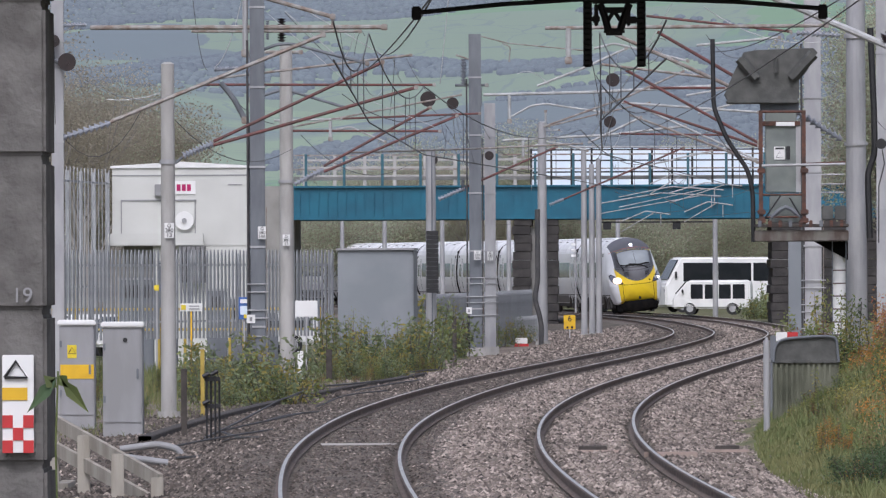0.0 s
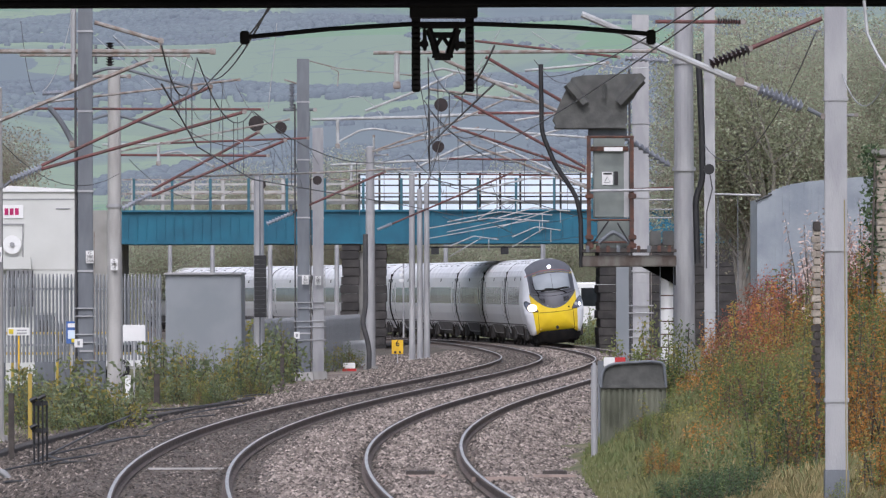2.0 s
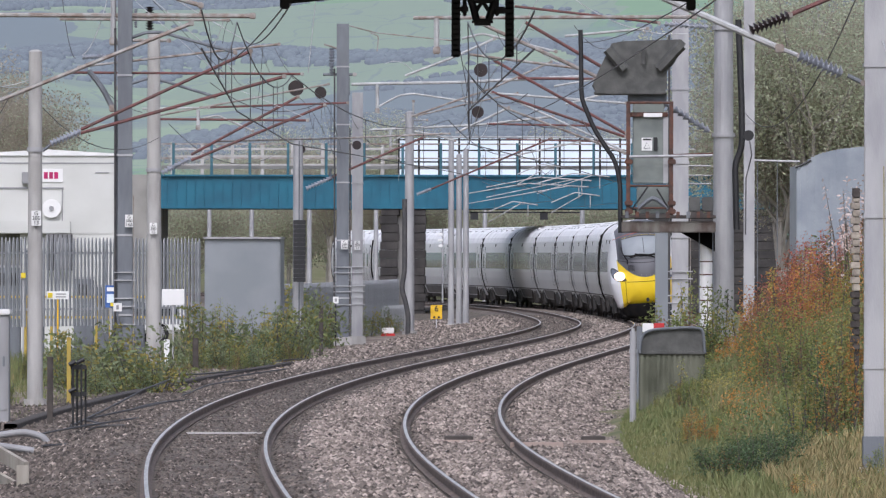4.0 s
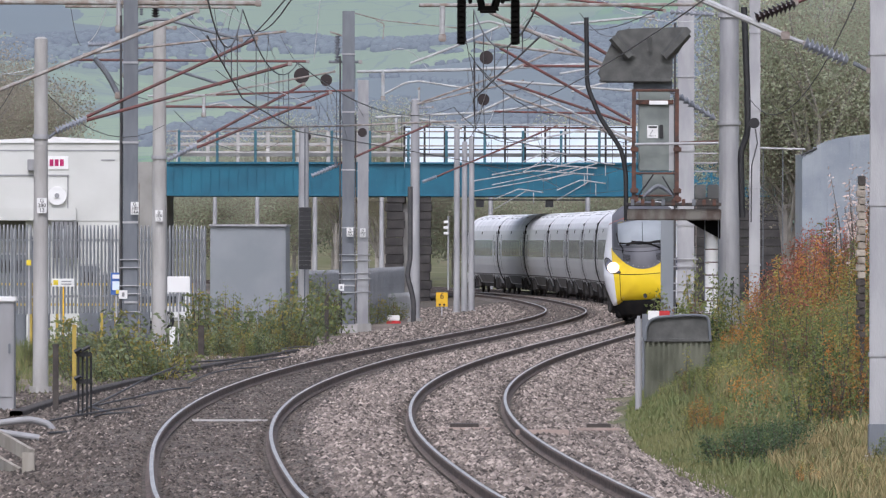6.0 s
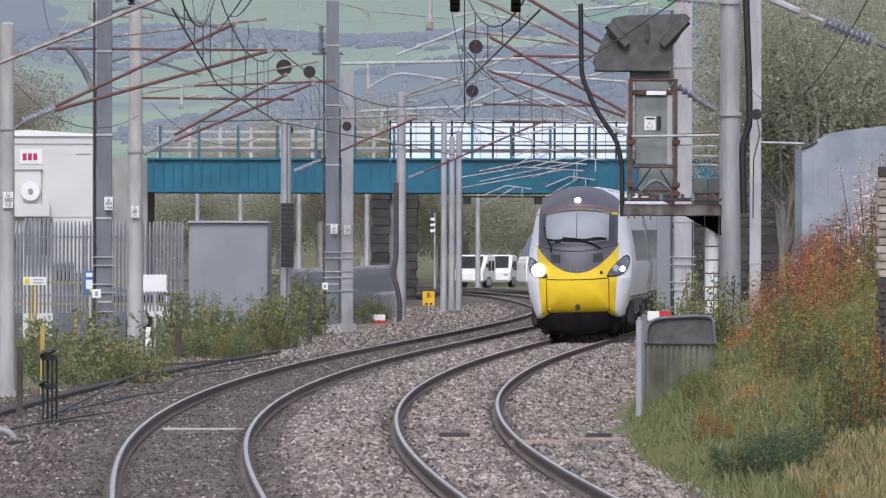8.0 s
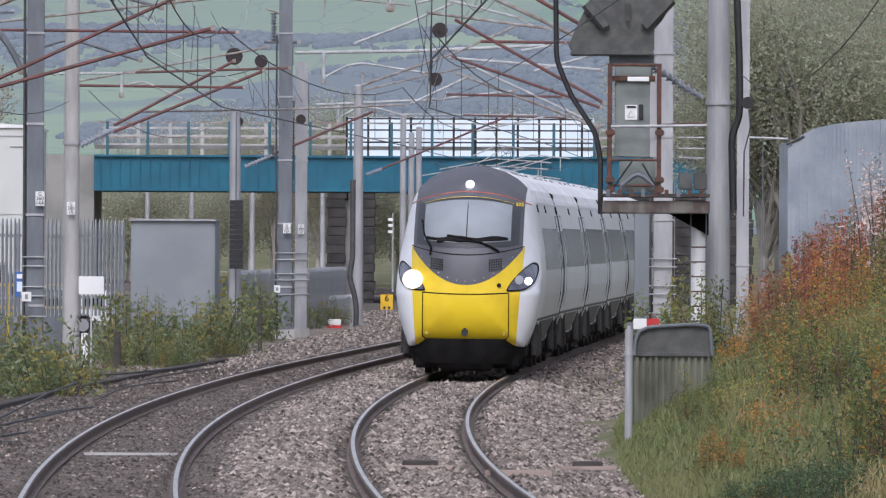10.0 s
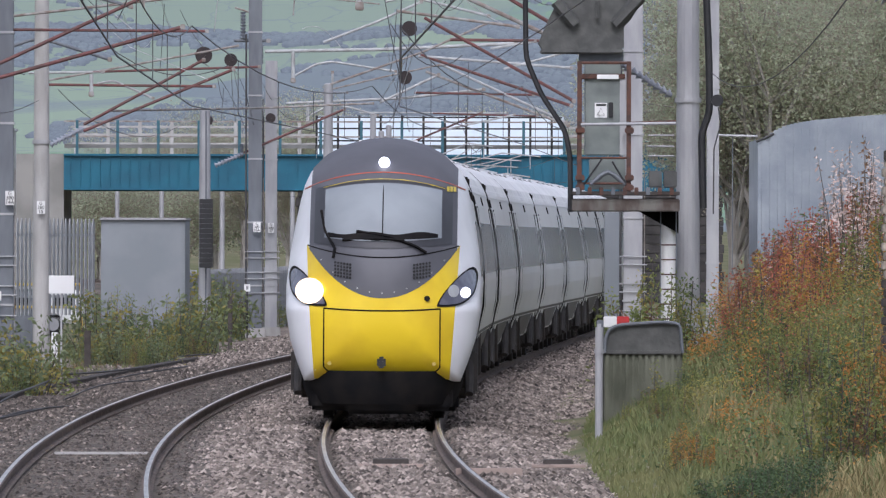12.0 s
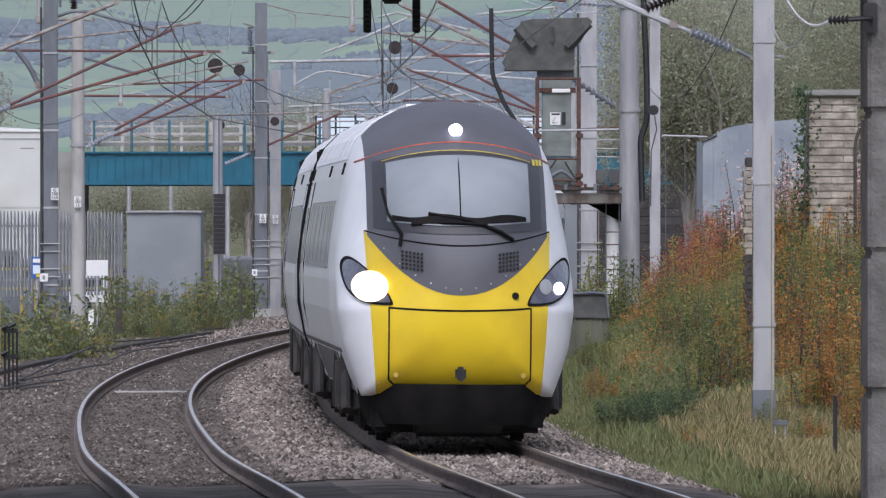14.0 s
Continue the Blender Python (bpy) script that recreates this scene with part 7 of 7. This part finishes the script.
KINDS = {
    "red": [shrub(1.6, 0.45, 2600, 0.055, [("leaf_red", 0.6), ("leaf_brown", 0.2), ("seed", 0.1), ("leaf_green", 0.1)], 20 + i, "autumn-red willowherb clump on the bank", 22, 1.0, 0.05) for i in range(3)],
    "orange": [shrub(1.4, 0.55, 2900, 0.052, [("leaf_orange", 0.55), ("leaf_yellow", 0.25), ("leaf_brown", 0.1), ("leaf_green", 0.1)], 30 + i, "orange autumn shrub on the bank", 22, 1.0, 0.055) for i in range(3)],
    "mixed": [shrub(1.3, 0.6, 3200, 0.05, [("leaf_green", 0.5), ("leaf_brown", 0.15), ("leaf_yellow", 0.2), ("leaf_dark", 0.15)], 40 + i, "green and yellowing bramble shrub", 22) for i in range(3)],
    "dark": [shrub(0.8, 0.75, 3600, 0.05, [("leaf_dark", 0.85), ("leaf_green", 0.15)], 50, "dense dark green bush on the bank", 30, 0.5, 0.13)],
    "seed": [shrub(1.9, 0.5, 1100, 0.06, [("seed", 0.75), ("leaf_brown", 0.25)], 60 + i, "tall pale dry seed-head stems", 24, 1.0, 0.025) for i in range(2)],
    "brown": [shrub(0.9, 0.6, 1300, 0.05, [("leaf_brown", 0.75), ("leaf_orange", 0.1), ("leaf_green", 0.15)], 70, "withered brown dock plants", 18)],
    "verge": [shrub(1.3, 0.75, 1150, 0.10, [("leaf_grey", 0.55), ("leaf_green", 0.2), ("leaf_yellow", 0.25)], 80 + i, "leafy green buddleia shrub on the verge", 18, 0.5, 0.15, 0.22) for i in range(3)],
}
used = set()


def plant(kind, px, y, z, s=1.0, seed=0):
    r = random.Random(seed * 31 + int(px * 7) + int(y))
    src = r.choice(KINDS[kind])
    m = Matrix.Translation((px, y, z)) @ Matrix.Rotation(r.uniform(0, 6.28), 4, 'Z') @ Matrix.Diagonal((s, s, s * r.uniform(0.85, 1.15), 1))
    if src.name in used:
        copy_thing(src, m)
    else:
        used.add(src.name)
        src.matrix_basis = m


rnd = random.Random(77)
for i in range(108):
    y = rnd.uniform(126, 232)
    u = bank_edge(y) + rnd.uniform(2.2 if y > 146 else 2.6, 7.6)
    x, yy = side(u, y)
    v = u - bank_edge(y)
    b = noise.noise((u * 0.30, y * 0.05, 1.5)) + rnd.gauss(0, 0.12)
    k = "red" if (y > 165 and b > -0.06) else "orange" if b > -0.08 else "mixed"
    if v > 4.4 and y > 150 and rnd.random() < 0.6:
        k = "seed"
    low = 0.45 if x < yy * 0.0318 else 1.0  # kept low beside the masts
    plant(k if low == 1.0 else "mixed", x, yy, bank(u, y) - 0.05, (rnd.uniform(0.7, 1.05) if u < 7.5 else rnd.uniform(0.9, 1.3)) * low, i)
for i in range(6):
    y = 117 + i * 1.2
    x = 3.66 + i * 0.13 + 0.12 * (i % 3)
    plant("dark", x, y, max(bank(x - side(0, y)[0], y), -0.3) - 0.02, 0.78 + 0.08 * (i % 3), i)
for i in range(30):
    y = rnd.uniform(106, 140)
    u = bank_edge(y) + rnd.uniform(0.8, 2.4) + (0.6 if y < 116 else 0)
    x, yy = side(u, y)
    plant(("mixed", "mixed", "brown", "orange", "mixed")[i % 5], x, yy, bank(u, y) - 0.06, rnd.uniform(0.22, 0.42), i + 800)
for i in range(24):
    y = rnd.uniform(108, 128)
    u = bank_edge(y) + rnd.uniform(3.6, 6.0)
    x, yy = side(u, y)
    plant(("orange", "brown", "mixed", "orange")[i % 4], x, yy, bank(u, y) - 0.06, rnd.uniform(0.5, 1.0), i + 850)
for i in range(20):
    y = rnd.uniform(138, 182)
    u = bank_edge(y) + rnd.uniform(0.5, 1.6)
    x, yy = side(u, y)
    plant(("mixed", "brown", "mixed", "dark", "mixed", "mixed")[i % 6], x, yy, bank(u, y) - 0.1, rnd.uniform(0.3, 0.55), i + 300)
for i in range(8):
    plant("mixed", 5.12 + rnd.uniform(-0.35, 0.35), 198 + rnd.uniform(-2, 2), -0.3, rnd.uniform(1.2, 1.8), i + 400)
for i in range(7):
    plant("mixed" if i % 3 else "brown", 3.95 + 0.10 * i, 154.6 + 0.35 * (i % 4), -0.35, 0.55 + 0.10 * i, i + 420)
# left verge
for i in range(15):
    y = rnd.uniform(228, 258)
    x = rnd.uniform(-6.65, -4.44)
    plant("verge" if rnd.random() < 0.6 else "mixed", x, y, -0.4, rnd.uniform(0.7, 1.3), i + 500)
for i in range(24):
    plant("brown", rnd.uniform(-7.11, -4.28), rnd.uniform(222, 246), -0.38, rnd.uniform(0.5, 0.9), i + 550)
for i in range(17):
    y = rnd.uniform(188, 224)
    x = rnd.uniform((70 - 784) * y / 16000, (250 - 784) * y / 16000)
    plant("verge" if rnd.random() < 0.7 else "brown", x, y, -0.4, rnd.uniform(0.55, 1.0), i + 600)
for i in range(20):
    y = rnd.uniform(192, 222)
    px = rnd.uniform(110, 255)
    plant("verge" if i % 3 else "dark", (px - 784) * y / 16000, y, -0.42, rnd.uniform(0.5, 0.95), i + 620)
for i in range(12):
    y = rnd.uniform(170, 225)
    plant("mixed", rnd.uniform((-160 - 784) * y / 16000, (40 - 784) * y / 16000), y, -0.4, rnd.uniform(0.5, 1.0), i + 650)
for i in range(20):
    y = rnd.uniform(275, 345)
    c = 545 + (y - 275) / 70 * 150
    plant(("mixed", "verge", "brown", "verge")[i % 4], (c + rnd.uniform(-75, -15) - 784) * y / 16000, y, -0.45, rnd.uniform(0.8, 1.5) * (0.6 if i % 4 == 2 else 1.0), i + 700)
for i in range(10):
    y = rnd.uniform(470, 500)
    plant("verge", (rnd.uniform(1088, 1135) - 784) * y / 16000, y, -0.4, rnd.uniform(0.9, 1.4), i + 760)


def undergrowth(name, material, n, u0, u1, y0, y1, h, size, label, seed, gate):
    """Loose leaves filling the gaps between the shrubs of the bank; gate picks the patches."""
    def spot(q):
        while True:
            y, v = q.uniform(y0, y1), q.uniform(u0, u1)
            g = noise.noise((v * 0.8, y * 0.11, seed * 3.7))
            if g + gate > q.random() * 0.5:
                x, yy = side(bank_edge(y) + v, y)
                return x, yy, bank(bank_edge(y) + v, y) + h * q.random() ** 1.3 * (0.6 + g) * (0.3 if x < yy * 0.0318 else 1.0)
    tagged(new(name, leaf_mesh(name, n, spot, size, material, seed, 0.3, 0.2)), label, "undergrowth", kind="stuff")


undergrowth("bank_undergrowth", "leaf_green", 34000, 1.0, 8, 128, 230, 1.0, 0.045, "tangled green undergrowth on the bank", 1, 0.15)
undergrowth("bank_undergrowth", "leaf_brown", 11000, 1.4, 8, 128, 230, 1.0, 0.05, "withered brown undergrowth on the bank", 2, 0.05)
undergrowth("bank_undergrowth", "leaf_orange", 24000, 1.6, 8, 124, 215, 1.4, 0.05, "orange autumn undergrowth on the bank", 3, 0.0)
undergrowth("bank_undergrowth", "leaf_red", 22000, 2.0, 8, 150, 235, 1.6, 0.05, "red autumn undergrowth on the bank", 4, 0.0)
undergrowth("bank_undergrowth", "leaf_dark", 2500, 0.6, 3.2, 124, 180, 0.6, 0.06, "dark low growth at the foot of the bank", 5, 0.1)
undergrowth("bank_undergrowth", "leaf_yellow", 14000, 1.4, 7, 124, 190, 0.9, 0.05, "yellowing undergrowth on the bank", 9, 0.0)
undergrowth("bank_seed_heads", "seed", 9000, 4.0, 8.0, 150, 235, 2.3, 0.08, "pale dry seed heads along the top of the bank", 12, 0.1)
# ivy on the pillar
iv = thing("ivy", "dark green ivy hanging on the brick pillar", "ivy")
o = new("foliage", leaf_mesh("foliage", 900, lambda q: (7.66 + q.gauss(0, 0.10), 149.85 + q.uniform(-0.1, 0.8), q.uniform(2.4, 4.95)), 0.08, "leaf_dark", 91))
o.parent = iv
part("stem", wire(B(), [(7.66, 149.95, 1.0), (7.62, 149.93, 3.0), (7.68, 149.93, 4.9)], 0.02), "twig", iv)
cr = thing("creeper", "dark creeper climbing the foot of the tubular mast", "creeper")
o = new("foliage", leaf_mesh("foliage", 380, lambda q: (6.20 + q.gauss(0, 0.09) * (1 + q.random()), 204.74 + q.uniform(-0.06, 0.0), -0.1 + 1.9 * q.random() ** 1.6), 0.07, "leaf_dark", 95))
o.parent = cr
part("stem", wire(B(), [(6.12, 204.75, -0.3), (6.20, 204.75, 0.7), (6.26, 204.75, 1.7)], 0.012), "twig", cr)
# sprig near the abutment
sp = thing("weed", "broad-leaved green weed beside the abutment", "weed")
part("stem", bent(B(), [(-3.85, 66, 0.43), (-3.87, 66, 1.26), (-3.85, 66, 1.83)], 0.008), "leaf_green", sp)
for i, (a, b) in enumerate((((-150, 670), (-205, 735)), ((-150, 668), (-130, 690)), ((-145, 672), (-95, 735)), ((-152, 690), (-175, 668)))):
    pa, pb = Vector(((a[0] - 784) * 66 / 16000, 66, 2.6 + (474 - a[1]) * 66 / 16000)), Vector(((b[0] - 784) * 66 / 16000, 66, 2.6 + (474 - b[1]) * 66 / 16000))
    bm = B()
    d = (pb - pa)
    e = Vector((d.z, 0, -d.x)).normalized() * 0.05
    v = [bm.verts.new(q) for q in (pa, pa.lerp(pb, 0.4) + e, pb, pa.lerp(pb, 0.4) - e + Vector((0, -0.03, 0)))]
    bm.faces.new(v)
    part("leaf", bm, "leaf_green" if i else "leaf_dark", sp)


def blades(name, n, place, h, material, label, seed):
    """Grass blades as narrow leaning triangles."""
    r = random.Random(seed)
    vs, fs = [], []
    for _ in range(n):
        x, y, z = place(r)
        hh = h * r.uniform(0.5, 1.3)
        w = r.uniform(0.008, 0.018)
        lx, ly = r.gauss(0, 0.3) * hh, r.gauss(0, 0.3) * hh
        k = len(vs)
        vs += [(x - w, y, z - 0.03), (x + w, y, z - 0.03), (x + w * 0.6 + lx * 0.4, y + ly * 0.4, z + hh * 0.6), (x - w * 0.6 + lx * 0.4, y + ly * 0.4, z + hh * 0.6), (x + lx, y + ly, z + hh)]
        fs += [(k, k + 1, k + 2, k + 3), (k + 3, k + 2, k + 4)]
    me = bpy.data.meshes.new(name)
    me.from_pydata(vs, [], fs)
    me.materials.append(M[material])
    tagged(new(name, me), label, "grass", kind="stuff")


def bank_spot(v0, v1, y0, y1):
    def place(r):
        v, y = r.uniform(v0, v1), r.uniform(y0, y1)
        u = bank_edge(y) + v
        x, yy = side(u, y)
        return x, yy, bank(u, y)
    return place


def verge_spot(u0, u1, y0, y1):
    def place(r):
        while True:
            u, y = r.uniform(u0, u1), r.uniform(y0, y1)
            if noise.noise((u * 0.6, y * 0.12, 2.0)) > r.uniform(-0.4, 0.3):
                x, yy = side(u, y)
                return x, yy, min(bank(u, y), -0.36)
    return place


blades("edge_grass", 9000, bank_spot(0.05, 1.2, 80, 180), 0.10, "grass", "short green grass at the edge of the ballast", 5)
blades("bank_grass", 26000, bank_spot(0.7, 5.5, 80, 178), 0.20, "grass", "rough green grass covering the bank", 1)
blades("dry_grass", 21000, bank_spot(1.4, 6.0, 80, 124), 0.24, "straw", "long dry straw-coloured grass on the bank", 2)
blades("dry_grass", 3000, bank_spot(1.5, 6.0, 119, 150), 0.22, "straw", "dry straw-coloured grass between bushes", 6)
blades("verge_grass", 13000, verge_spot(-16, -6.2, 150, 262), 0.24, "grass", "patchy green grass on the verge", 3)
blades("verge_dry_grass", 2200, verge_spot(-12, -5.2, 140, 290), 0.18, "straw", "dry grass tufts on the verge", 4)


# ---- trees ----
def tree(h, crown, n, size, mats, seed, label, bark="twig", bare=0.0):
    rnd = random.Random(seed)
    ob = thing("tree", label, "tree")
    bm = B()
    tips = []
    tube(bm, (0, 0, -0.5), (0, 0, h * 0.45), h * 0.02, h * 0.013, 7)
    for i in range(13):
        a = rnd.uniform(0, 6.28)
        z0 = h * rnd.uniform(0.2, 0.5)
        e = Vector((math.cos(a) * crown * rnd.uniform(0.3, 0.8), math.sin(a) * crown * rnd.uniform(0.3, 0.8), h * rnd.uniform(0.5, 0.98)))
        s = Vector((0, 0, z0))
        m1 = s.lerp(e, 0.5) + Vector((rnd.gauss(0, 0.3), rnd.gauss(0, 0.3), 0.3))
        tube(bm, s, m1, h * 0.008, h * 0.005, 5)
        tube(bm, m1, e, h * 0.005, h * 0.0015, 5)
        tips.append((e, crown * 0.3))
        for j in range(3):
            e2 = m1.lerp(e, rnd.random()) + Vector((rnd.gauss(0, 1), rnd.gauss(0, 1), rnd.uniform(0, 1))) * crown * 0.3
            tube(bm, m1, e2, h * 0.003, h * 0.001, 4)
            tips.append((e2, crown * 0.24))
    part("trunk", bm, bark, ob)

    def shape(q):
        t, s = q.choice(tips)
        w = Vector((q.gauss(0, 1), q.gauss(0, 1), q.gauss(0, 0.8)))
        w *= min(1.0, 1.35 / max(w.length, 0.01)) * s
        return (t.x + w.x, t.y + w.y, max(t.z + w.z, 0.2))
    vs = None
    for j, (mm, share) in enumerate(mats):
        o = new("crown", leaf_mesh("crown", int(n * share), shape, size, mm, seed * 5 + j))
        o.parent = ob
    return ob


# all take the pale bark, lightened like the leaves for haze
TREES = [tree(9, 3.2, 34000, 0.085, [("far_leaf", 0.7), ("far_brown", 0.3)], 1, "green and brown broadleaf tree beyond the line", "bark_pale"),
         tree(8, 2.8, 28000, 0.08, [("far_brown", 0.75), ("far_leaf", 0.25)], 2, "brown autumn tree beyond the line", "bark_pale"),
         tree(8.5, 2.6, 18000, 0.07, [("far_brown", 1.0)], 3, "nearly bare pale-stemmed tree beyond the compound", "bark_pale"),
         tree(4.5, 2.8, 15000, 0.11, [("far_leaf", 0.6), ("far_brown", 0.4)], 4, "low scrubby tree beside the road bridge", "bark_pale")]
first = [True] * 4


def grow(i, x, y, s, turn):
    m = Matrix.Translation((x, y, -0.3)) @ Matrix.Rotation(turn, 4, 'Z') @ Matrix.Diagonal((s, s, s, 1))
    if first[i]:
        first[i] = False
        TREES[i].matrix_basis = m
    else:
        copy_thing(TREES[i], m)


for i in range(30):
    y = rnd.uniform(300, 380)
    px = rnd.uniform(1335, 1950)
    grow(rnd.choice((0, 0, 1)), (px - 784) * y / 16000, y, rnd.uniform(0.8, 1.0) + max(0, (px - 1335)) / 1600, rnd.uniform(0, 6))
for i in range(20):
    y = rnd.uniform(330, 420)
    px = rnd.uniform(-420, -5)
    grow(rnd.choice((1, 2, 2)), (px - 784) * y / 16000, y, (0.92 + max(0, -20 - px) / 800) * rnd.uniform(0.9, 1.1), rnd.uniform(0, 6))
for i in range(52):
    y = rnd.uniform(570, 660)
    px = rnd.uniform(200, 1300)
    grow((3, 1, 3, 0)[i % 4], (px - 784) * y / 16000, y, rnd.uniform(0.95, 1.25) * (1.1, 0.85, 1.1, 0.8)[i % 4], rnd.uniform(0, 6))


# woods and hedges on the far hills: rounded crowns standing close together
def hill_woods():
    r = random.Random(8)
    vs, fs = [], []
    made = 0
    while made < 24000:
        y = r.uniform(900, 3100)
        x = r.uniform(-0.075, 0.085) * y
        n1 = noise.noise((x * 0.0055, y * 0.0022, 5.0)) + 0.25 * noise.noise((x * 0.02, y * 0.008, 2.0))
        line = abs(noise.noise((x * 0.010, y * 0.0038, 11.0)))
        if not (n1 > 0.11 or line < 0.012):
            continue
        made += 1
        q = r.uniform(0.7, 1.3) * (y / 2000) ** 0.5 * (1.15 if n1 > 0.11 else 0.8)
        z = hill(x, y) - q * 0.2
        k = len(vs)
        t = r.uniform(0, 6.28)
        for ring, (w, h) in enumerate(((1.0, 0.0), (1.05, 0.55), (0.62, 0.98))):
            for i in range(7):
                a = t + i * 6.2832 / 7 + ring * 0.4
                g = q * w * r.uniform(0.8, 1.2)
                vs.append((x + math.cos(a) * g, y + math.sin(a) * g, z + q * h * r.uniform(0.9, 1.1)))
        vs.append((x, y, z + q * 1.15))
        for ring in range(2):
            for i in range(7):
                fs.append((k + ring * 7 + i, k + ring * 7 + (i + 1) % 7, k + ring * 7 + 7 + (i + 1) % 7, k + ring * 7 + 7 + i))
        for i in range(7):
            fs.append((k + 14 + i, k + 14 + (i + 1) % 7, k + 21))
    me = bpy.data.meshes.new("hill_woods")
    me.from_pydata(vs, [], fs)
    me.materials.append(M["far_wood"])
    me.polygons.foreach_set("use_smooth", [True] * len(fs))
    tagged(new("hill_woods", me), "woods and hedges on the distant hills, blue-grey with haze", "woods", kind="stuff")


hill_woods()


# ---- what moves: the train along the right-hand track ----
NOSE = [(0, 469.6), (1, 439.5), (2, 409), (3, 378), (4, 350), (5, 322), (6, 294), (7, 266.5), (8, 241), (9, 217), (9.5, 205.5), (10, 193.8), (10.5, 183.3), (11, 173), (11.5, 162.3), (12, 150), (12.5, 137), (13, 124.5), (13.5, 110.8), (14, 94.5)]


def motions():
    ny, nz = np.array([a for a, b in NOSE], float), np.array([b for a, b in NOSE], float)
    m = natural_spline(ny, nz)

    def nose_at(t):
        i = min(max(int(np.searchsorted(ny, t)) - 1, 0), len(ny) - 2)
        h = ny[i + 1] - ny[i]
        a, b = (ny[i + 1] - t) / h, (t - ny[i]) / h
        return float(a * nz[i] + b * nz[i + 1] + ((a ** 3 - a) * m[i] + (b ** 3 - b) * m[i + 1]) * h * h / 6)

    # distance run along the right-hand track
    ys = np.arange(40, 800, 1.0)
    pts = np.array([side(1.75, float(y)) for y in ys])
    run = np.concatenate([[0], np.cumsum(np.hypot(*np.diff(pts, axis=0).T))])

    def on_track(d):
        return float(np.interp(d, run, pts[:, 0])), float(np.interp(d, run, pts[:, 1]))

    def lean(y):
        """Degrees by which the tilting train leans into the curve at y."""
        return float(np.interp(y, [90, 160, 206, 264, 320, 351, 380, 470], [-0.5, -0.2, -0.5, 2.8, 3.2, 4.5, 6, 6]))

    def placed(d0, d1, at):
        """A pose with bogies at the distances d0 (front) and d1, its origin at the distance at."""
        a, b = Vector(on_track(d0)), Vector(on_track(d1))
        f = (a - b).normalized()
        o = a + f * (d0 - at)
        return Matrix.Translation((o.x, o.y, 0)) @ Matrix.Rotation(math.atan2(-f.x, f.y), 4, 'Z') @ Matrix.Rotation(radians(lean(o.y)), 4, 'Y')

    times = [i * 0.5 for i in range(29)]
    rows = [[] for _ in range(1 + len(coaches))]
    for t in times:
        d = float(np.interp(nose_at(t), pts[:, 1], run))
        rows[0].append((t, placed(d + 4.3, d + 14.9, d)))
        for i in range(len(coaches)):
            c = d + 17.9 + (COACH + 0.3) * i + COACH / 2
            rows[i + 1].append((t, placed(c - 5.5, c + 5.5, c)))
    walk(train_front, rows[0])
    for ob, r in zip(coaches, rows[1:]):
        walk(ob, r)


motions()
